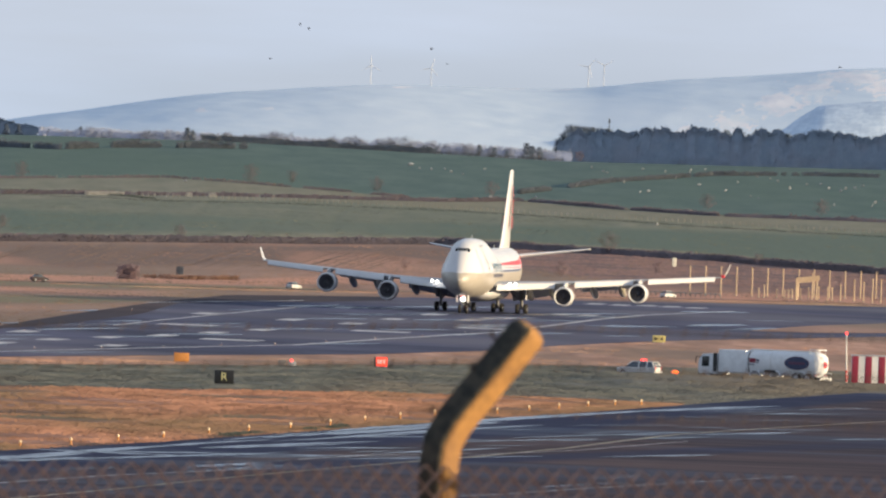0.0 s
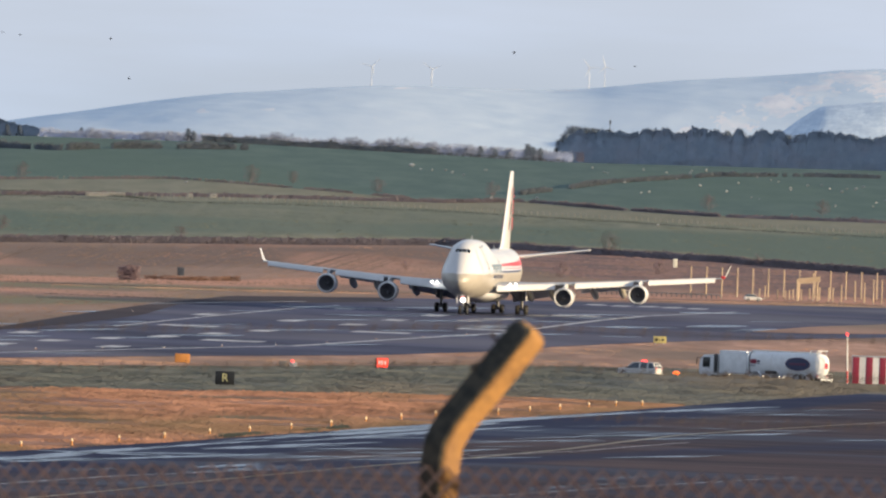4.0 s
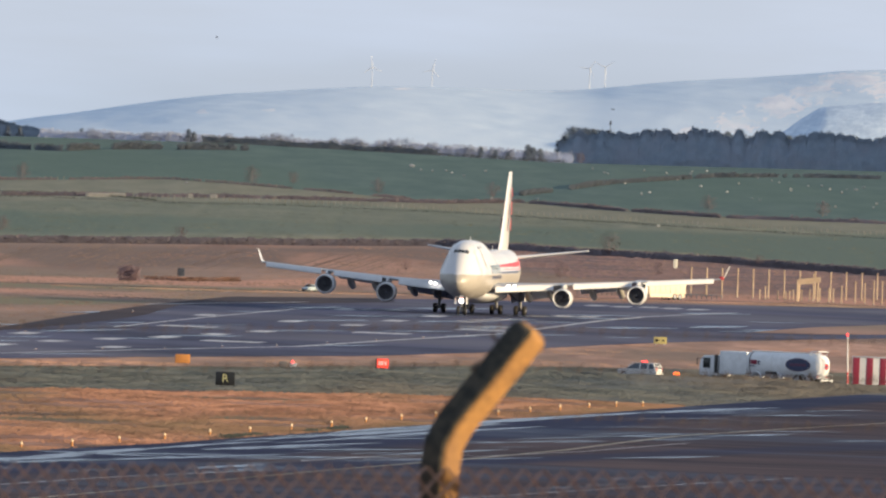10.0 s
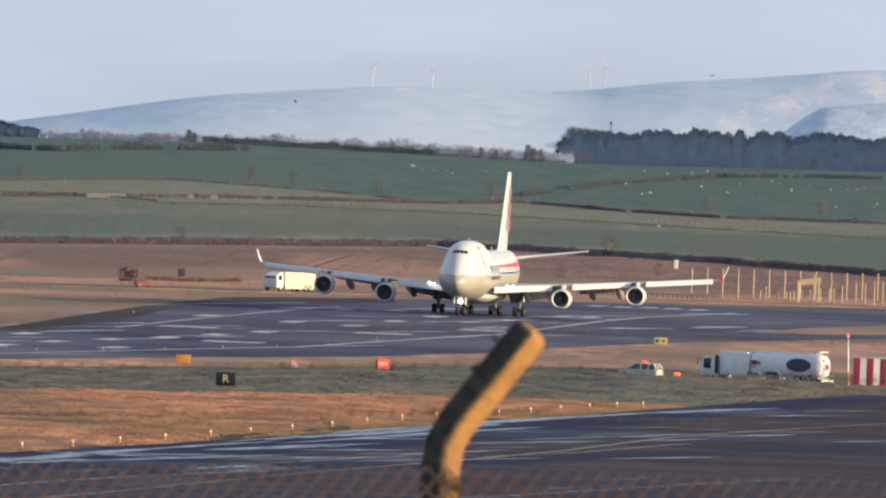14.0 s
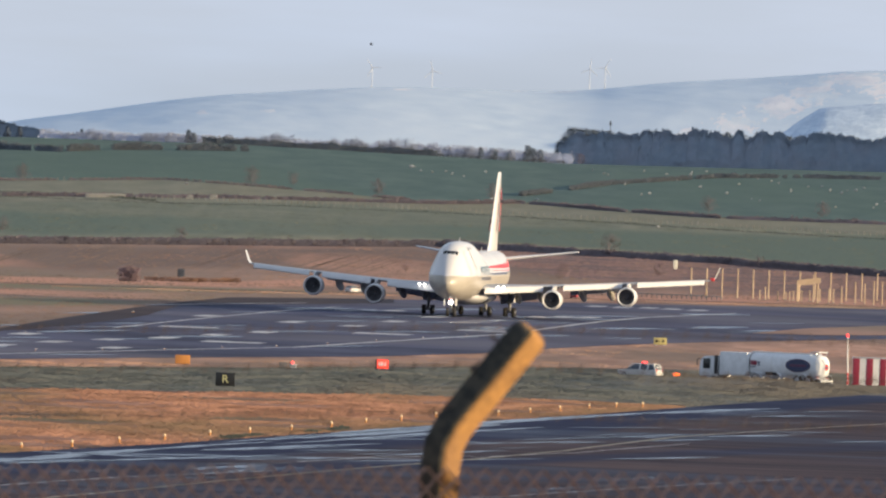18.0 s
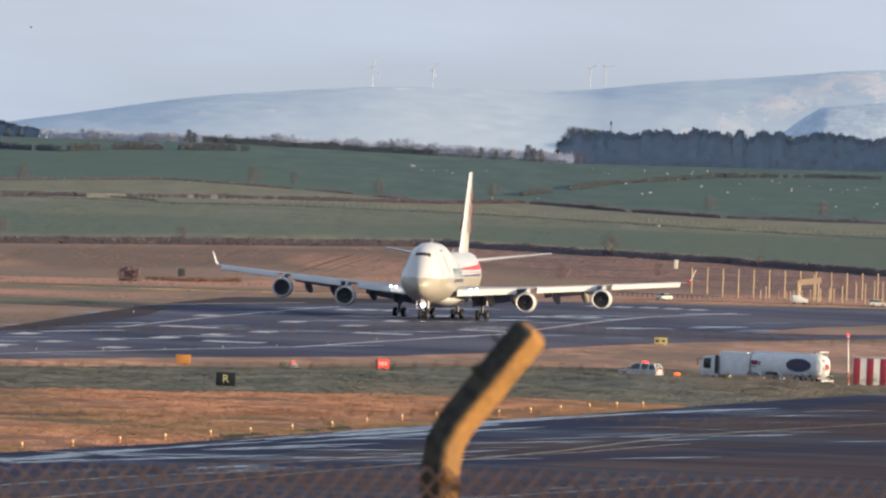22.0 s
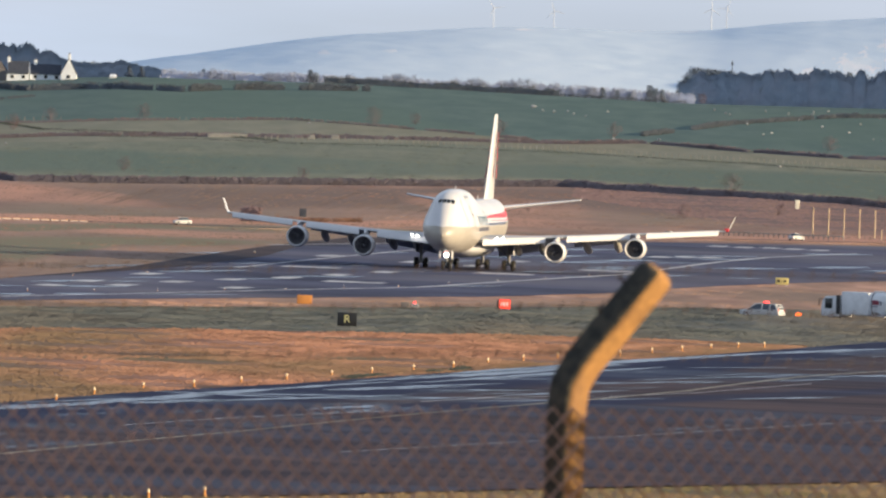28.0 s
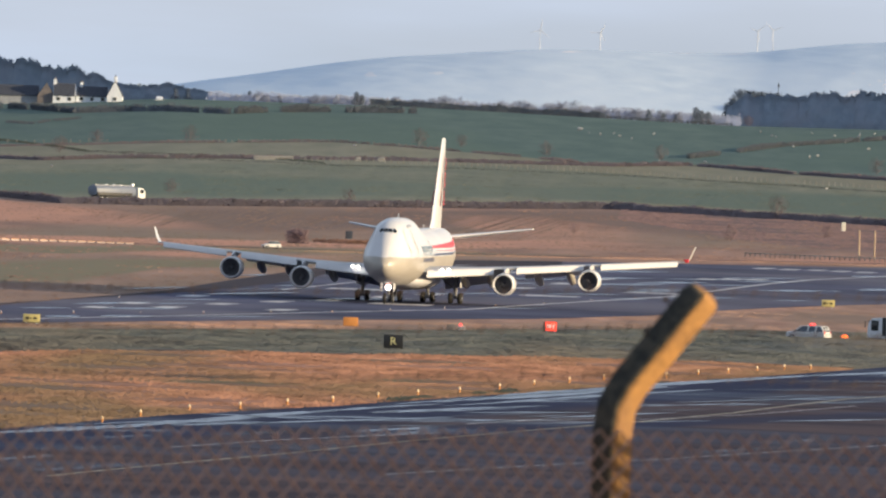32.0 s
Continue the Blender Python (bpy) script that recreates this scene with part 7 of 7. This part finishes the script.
        box(bm, (-1.6, y * 0.93, 1.05), (1.3, 0.2, 0.3), 0.04)
        part("hose_locker", bm, "dark", t, "dark hose locker below the tank")
        for x in (-5.25, -2.2, 0.2):
            bm = B()
            loft(bm, [[(x + 0.62 * math.cos(g), y * f, 0.5 + 0.66 * math.sin(g)) for f in (0.72, 1.0)] + [(x + 0.56 * math.cos(g), y * f, 0.5 + 0.60 * math.sin(g)) for f in (1.0, 0.72)] for g in [math.pi * k / 8 for k in range(9)]])
            part("mudguard", bm, "tanker_white", t, "white mudguard")
    bm = B()
    lathe(bm, [(-0.02, 0.34), (0.10, 0.36)], 20, "x", (-7.24, 0, 1.95), True)
    part("rear_badge", bm, "red", tank, "red round badge on the rear")
    bm = B()
    box(bm, (-7.262, 0, 1.95), (0.03, 0.62, 0.18), 0.005)
    part("writing_bar", bm, "purple", tank, "dark bar across the rear badge")
    bm = B()
    for y in (-0.9, 0.9):
        tube(bm, [(-6.6, y, 3.05), (-6.75, y, 3.55), (-6.0, y, 3.55), (-5.9, y, 3.15)], 0.06, 6)
    tube(bm, [(-6.75, -0.9, 3.55), (-6.75, 0.9, 3.55)], 0.06, 6)
    part("roll_rail", bm, "tanker_white", tank, "white rail over the rear end")
    bm = B()
    box(bm, (-2.5, 0, 3.3), (7.5, 0.8, 0.14), 0.03)
    part("walkway", bm, "alu", tank)
    bm = B()
    box(bm, (-2.7, 0, 0.72), (8.4, 2.2, 0.16), 0.03)
    part("chassis", bm, "grey", t)
    bm = B()
    for y in (-0.95, 0.95):
        tube(bm, [(-6.6, y, 0.3), (-7.35, y, 0.3), (-7.35, y, 1.1), (-6.7, y, 1.1)], 0.05, 6)
    box(bm, (-7.32, 0, 0.5), (0.08, 2.2, 0.16), 0.02)
    part("rear_bumper", bm, "tanker_white", t, "white tubular rear bumper")
    bm = B()
    for y in (0.45, 0.85):
        tube(bm, [(-7.3, y, 0.7), (-7.3, y, 2.6), (-6.5, y, 3.3)], 0.035, 6)
    for k in range(6):
        tube(bm, [(-7.3, 0.45, 0.9 + 0.32 * k), (-7.3, 0.85, 0.9 + 0.32 * k)], 0.025, 5)
    part("rear_ladder", bm, "alu", t, "metal ladder on the rear")
    for x in (-5.2, -3.6, -0.6):
        bm = B()
        box(bm, (x, -1.2, 0.55), (0.9, 0.12, 0.25), 0.03)
        part("side_guard", bm, "alu", t)
    for x in (5.6, -4.6, -5.9):
        for y in (-1.05, 1.05):
            road_wheel(t, x, y, 0.5, 0.32)
    for y in (-0.9, 0.9):
        bm = B()
        box(bm, (-6.75, y, 0.75), (0.12, 0.35, 0.25), 0.03)
        part("tail_light", bm, "red", t)
    return t


tanker(Matrix.Translation(spot(18.0, 1947, 0.02)) @ Matrix.Rotation(radians(180 - 37), 4, "Z") @ Matrix.Diagonal((1.14, 1, 1, 1)))
def patrol_car(m):
    t = thing("patrol_car", "white airport estate car with lit red roof beacons on the verge", "car", m)
    bm = B()
    shaped(bm, [(2.4, 0.66, 0.45, 0.70, 0.80, 0.55), (2.25, 0.86, 0.34, 0.84, 0.95, 0.72), (1.15, 0.93, 0.30, 0.98, 1.10, 0.80), (-2.1, 0.94, 0.30, 1.02, 1.12, 0.82), (-2.35, 0.88, 0.36, 0.98, 1.08, 0.76)])
    body = part("body", bm, "car_white", t)
    bm = B()
    shaped(bm, [(1.2, 0.78, 1.0, 1.06, 1.12, 0.74), (0.45, 0.82, 1.0, 1.1, 1.74, 0.66), (-1.9, 0.82, 1.0, 1.1, 1.76, 0.68), (-2.25, 0.8, 1.0, 1.08, 1.3, 0.72)])
    part("window_glass", bm, "car_glass", t, "dark window glass")
    bm = B()
    box(bm, (-0.75, 0, 1.79), (2.6, 1.32, 0.08), 0.03)
    part("roof", bm, "car_white", t)
    for y in (-1, 1):
        for x0, x1 in ((1.2, 0.5), (-0.35, -0.38), (-1.3, -1.34), (-2.26, -1.95)):
            bm = B()
            tube(bm, [(x0, y * 0.84, 1.08), ((x0 + x1) / 2, y * 0.79, 1.42), (x1, y * 0.69, 1.76)], 0.075, 6)
            part("pillar", bm, "car_white", t)
        bm = B()
        box(bm, (1.05, y * 1.0, 1.15), (0.2, 0.2, 0.16), 0.04)
        part("mirror", bm, "black", t)
        bm = B()
        box(bm, (-2.34, y * 0.72, 1.0), (0.1, 0.2, 0.4), 0.03)
        part("tail_light", bm, "red", t)
        bm = B()
        box(bm, (2.32, y * 0.6, 0.72), (0.14, 0.34, 0.16), 0.03)
        part("headlight", bm, "grey", t)
    bm = B()
    box(bm, (-2.3, 0, 1.42), (0.06, 1.25, 0.1), 0.02)
    box(bm, (-2.38, 0, 0.55), (0.14, 1.7, 0.22), 0.04)
    part("tailgate_frame", bm, "car_white", t)
    bm = B()
    box(bm, (-0.5, 0, 1.88), (0.3, 1.2, 0.10), 0.03)
    bar_body = part("light_bar", bm, "dark", t)
    for y in (-0.5, -0.2, 0.15, 0.48):
        bm = B()
        lathe(bm, [(1.9, 0.13), (2.06, 0.13), (2.14, 0.05)], 10, "z", (-0.5, y, 0), True)
        part("beacon", bm, "lamp_red", bar_body, "lit red roof beacon")
    for x in (1.5, -1.5):
        for y in (-0.82, 0.82):
            road_wheel(t, x, y, 0.34, 0.22)
    return t


patrol_car(Matrix.Translation(spot(11.15, 1957, -0.02)) @ Matrix.Rotation(radians(180 - 28), 4, "Z") @ Matrix.Diagonal((1.0, 0.98, 0.82, 1)))
t = thing("hazard_lamp", "glowing orange hazard lamp in the grass", "lamp", Matrix.Translation(spot(13.16, 1960, 0.02)))
bm = B()
lathe(bm, [(0, 0.3), (0.06, 0.3), (0.1, 0.12), (0.4, 0.1)], 12, "z", (0, 0, 0), True)
part("base", bm, "orange", t)
bm = B()
lathe(bm, [(0.25, 0.30), (0.40, 0.40), (0.54, 0.25), (0.60, 0.05)], 12, "z", (0, 0, 0), True)
part("lens", bm, "lamp_amber", t)

# traffic on the road behind the runway: (maker, bearing at 0 s, mrad per second)
ROAD = [(-400, 2590), (-60, 2592), (-36.6, 2624), (-27, 2643), (-22.5, 2647), (-12, 2657), (-4, 2692), (5, 2716), (11, 2752), (17.2, 2772), (24.4, 2775), (60, 2790), (400, 2800)]
road_b, road_d = [p[0] for p in ROAD], [p[1] for p in ROAD]


def road_strip():
    pts = [(-120 + 5 * k) for k in range(49)]
    vs = []
    for b in pts:
        d = float(np.interp(b, road_b, road_d))
        vs += [tuple(spot(b, d - 3.6, 0.09)), tuple(spot(b, d + 3.6, 0.09))]
    fs = [(2 * i, 2 * i + 2, 2 * i + 3, 2 * i + 1) for i in range(len(pts) - 1)]
    tagged(raw("road", vs, fs, "asphalt_old"), "narrow asphalt road through the rough pasture", "road", kind="structure")


road_strip()
TRAFFIC = [
    (car("dark saloon car driving on the road", "car_dark"), -22.17, 7.31),
    (car("white car driving on the road", "car_white", True), -8.11, 6.34),
    (car("white saloon car driving on the road", "car_white"), 12.6, 5.78),
    (car("pale blue car driving on the road", "car_blue", True), 74.3, -8.16),
    (lorry("white box lorry driving on the road", "car_white", "box_white", 11.0), 62.8, -5.09),
    (car("red hatchback driving on the road", "car_red", True), -100.5, 6.0),
    (car("white van driving on the road", "car_white", van=True), -110.9, 5.94),
    (car("white hatchback driving on the road", "car_white", True), -135.4, 7.25),
    (car("white car driving on the road", "car_white"), 134.6, -5.56),
    (car("white car driving on the road", "car_white"), -173.6, 6.66),
    (car("white car driving on the road", "car_white", True), 177.3, -6.125),
    (car("dark car driving on the road", "car_dark", True), -224.0, 6.6),
]
for moving, _, _ in TRAFFIC:
    if moving.name.startswith(("car", "van")):
        for piece in moving.children_recursive:
            piece.data.transform(Matrix.Scale(0.72, 4))
grey_tanker = lorry("grey tanker lorry driving behind the hedge", "car_white", "silver_tank", 12.3, True)


# ---- birds ----
def bird(label, s, group=""):
    t = thing("bird", label, "bird", None, group)
    bm = B()
    loft(bm, [[(x * s, f * s * math.cos(a), z * s + f * s * math.sin(a)) for a in [k * 0.785 for k in range(8)]] for x, z, f in ((0.24, 0.02, 0.008), (0.18, 0.02, 0.04), (0.08, 0.01, 0.065), (-0.1, 0, 0.06), (-0.2, 0, 0.03), (-0.32, 0.0, 0.045), (-0.34, 0, 0.01))])
    part("body", bm, "feather", t)
    wings = []
    for sd in (1, -1):
        bm = B()
        rows = []
        for y, x0, c, z in ((0.0, 0.1, 0.2, 0), (0.22, 0.14, 0.22, 0.02), (0.42, 0.06, 0.18, 0.0), (0.55, -0.06, 0.07, -0.02)):
            rows.append([((x0) * s, sd * y * s, z * s), ((x0 - c * 0.4) * s, sd * y * s, (z + 0.018) * s), ((x0 - c) * s, sd * y * s, z * s), ((x0 - c * 0.4) * s, sd * y * s, (z - 0.004) * s)])
        loft(bm, rows)
        wings.append((part("wing", bm, "feather", t), sd))
    return t, wings


crow, crow_wings = bird("black crow flying low over the grass", 1.35)
# bearing and rise above the horizon (mrad) at the first second given, and their rates
FLOCK_PATHS = [(0, -8.3, 6.7, -4.12, -0.35), (0, -7.8, 6.5, -4.0, -0.3), (0, -1.0, 5.6, -4.45, -0.05), (0, -0.1, 4.6, -4.4, -0.3), (0, -9.9, 4.4, -4.33, -0.25), (0, 21.6, 3.9, -4.5, 0.16), (0, 26.4, 4.6, -3.95, 0.12),
               (13, -4.1, 2.5, -4.4, 0.05), (13, 19.2, 4.4, -4.72, 0.2)]
# two of them change their pace: seconds, bearings and rises
FLOCK_TURNS = {21.6: ((0, 3, 6, 7, 8, 9, 32), (21.6, 8.1, -5.6, -10.6, -15.8, -20.5, -136), (5.2, 5.4, 5.4, 4.9, 4.6, 4.1, 2.0)),
               26.4: ((0, 2, 3, 7, 8, 9, 11, 32), (26.4, 18.9, 13.6, 0.1, -4.2, -8.6, -17.3, -108), (6.0, 6.1, 4.5, 6.0, 5.5, 5.3, 6.05, 9.0))}
FLOCK_BIRDS = [bird("small dark bird flying in the distant flock", 0.80 + 0.08 * (k % 3), "flock of birds")[0] for k in range(len(FLOCK_PATHS))]


def traffic_pose(b, rate, t, line_b, line_d, lane):
    bb = b + rate * t
    d = float(np.interp(bb, line_b, line_d)) + lane
    p = spot(bb, d, 0.1)
    q = spot(bb + math.copysign(0.2, rate), float(np.interp(bb + math.copysign(0.2, rate), line_b, line_d)) + lane, 0.1)
    return Matrix.Translation(p) @ Matrix.Rotation(math.atan2(q.y - p.y, q.x - p.x), 4, "Z")


def more_motions():
    for ob, b, rate in TRAFFIC:
        walk(ob, [(t, traffic_pose(b, rate, t, road_b, road_d, 1.7 if rate > 0 else -1.7)) for t in range(33)])
    hb, hd = [p[0] for p in HEDGE1], [p[1] + 26 for p in HEDGE1]
    walk(grey_tanker, [(t, traffic_pose(-197.3, 5.31, t, hb, hd, 0)) for t in range(33)])
    for rotor, at, rate in ROTORS:
        walk(rotor, [(t / 2, Matrix.Translation(at) @ Matrix.Rotation(rate + 1.25 * t / 2, 4, "Y")) for t in range(65)])
    # the crow crosses low from one side to the other in the first seconds
    rows = []
    for t, b, up in ((0.0, 34.0, -9.3), (0.5, 22.6, -8.9), (1.0, 13.3, -8.8), (1.5, 4.7, -8.6), (2.0, -4.4, -8.3), (2.5, -12.1, -7.2), (3.0, -19.9, -6.35), (4.0, -36, -4.0), (6.0, -70, 2.0), (32.0, -470, 30.0)):
        rows.append((t, Matrix.Translation((b * 0.5, 500, EYE_Z + up * 0.5)) @ Matrix.Rotation(radians(228), 4, "Z")))
    walk(crow, rows)
    for wing, sd in crow_wings:
        walk(wing, [(t / 10, Matrix.Rotation(sd * radians(6 + 44 * math.cos(1.047 * (t - 10))), 4, "X")) for t in range(0, 321)])
    for ob, (t0, b, up, vb, vu) in zip(FLOCK_BIRDS, FLOCK_PATHS):
        if b in FLOCK_TURNS:
            rows = FLOCK_TURNS[b]
            walk(ob, [(t, Matrix.Translation((float(np.interp(t, rows[0], rows[1])) * 2.6, 2600, EYE_Z + float(np.interp(t, rows[0], rows[2])) * 2.6)) @ Matrix.Rotation(radians(180), 4, "Z") @ Matrix.Rotation(radians(25 * math.sin(2 * t + b)), 4, "X"))
                      for t in range(33)])
            continue
        walk(ob, [(t, Matrix.Translation(((b + vb * (t - t0)) * 2.6, 2600, EYE_Z + (up + 0.25 * math.sin(t * 1.1 + b) + vu * min(t - t0, 8)) * 2.6)) @ Matrix.Rotation(radians(180), 4, "Z") @ Matrix.Rotation(radians(25 * math.sin(2 * t + b)), 4, "X"))
                  for t in range(33)])


# ---- movement ----
JET_X = [(0, 2.35), (5.5, 2.2), (9, 2.03), (12, 1.9), (14.5, 1.72), (15.5, 1.5), (16.5, 1.2), (17, 1.0), (18, 0.5), (19, -0.1), (20, -0.95), (21, -2.0), (22, -3.35), (23, -4.9), (24, -6.65), (25, -8.6),
         (26.5, -11.75), (27, -12.9), (28, -15.4), (29, -17.95), (30, -20.7), (31, -23.6), (32, -26.7)]


def jet_x(t):
    """Sideways place of the nose: a smooth curve through JET_X."""
    k = max(i for i in range(len(JET_X)) if JET_X[i][0] <= t or i == 0)
    if k >= len(JET_X) - 1:
        return JET_X[-1][1]

    def slope(i):
        i0, i1 = max(i - 1, 0), min(i + 1, len(JET_X) - 1)
        return (JET_X[i1][1] - JET_X[i0][1]) / (JET_X[i1][0] - JET_X[i0][0])
    (t0, x0), (t1, x1) = JET_X[k], JET_X[k + 1]
    h = t1 - t0
    u = (t - t0) / h
    return ((2 * u ** 3 - 3 * u * u + 1) * x0 + (u ** 3 - 2 * u * u + u) * h * slope(k) + (-2 * u ** 3 + 3 * u * u) * x1 + (u ** 3 - u * u) * h * slope(k + 1))


def jet_run(t):
    """Metres rolled since the start."""
    return (2.35 - jet_x(t)) / math.sin(radians(5.17))


def jet_pose(t):
    x = jet_x(t)
    y = 2414.0 - (2.0 - x) / math.tan(radians(5.17))
    z = gz(x, y + 30) + 0.11
    # the nose swings a little as it lines up, about the main wheels
    u = min(1.0, max(0.0, (t - 15.0) / 13.0))
    turn = -95.9 + 0.85 * u * u * (3 - 2 * u)
    a0, a1 = radians(-95.9), radians(turn)
    x += 33.0 * (math.cos(a1) - math.cos(a0))
    y += 33.0 * (math.sin(a1) - math.sin(a0))
    return pose(x, y, z, 0, 0.13, turn)


def motions():
    walk(jet, [(t / 2, jet_pose(t / 2)) for t in range(65)])
    for ob, at in WHEELS:
        rows, t, turn, last = [], 0.0, 0.0, 0.0
        while t < 32.01:
            turn, last = turn + min((jet_run(t) - last) / at[2], 1.45), jet_run(t)
            rows.append((t, Matrix.Translation(at) @ Matrix.Rotation(turn, 4, "Y")))
            t += 1.0 if t < 12.9 else 0.2 if t < 17.9 else 0.1 if t < 19.9 else 1 / 15 if t < 24 else 1 / 30
        walk(ob, rows)
    more_motions()


motions()
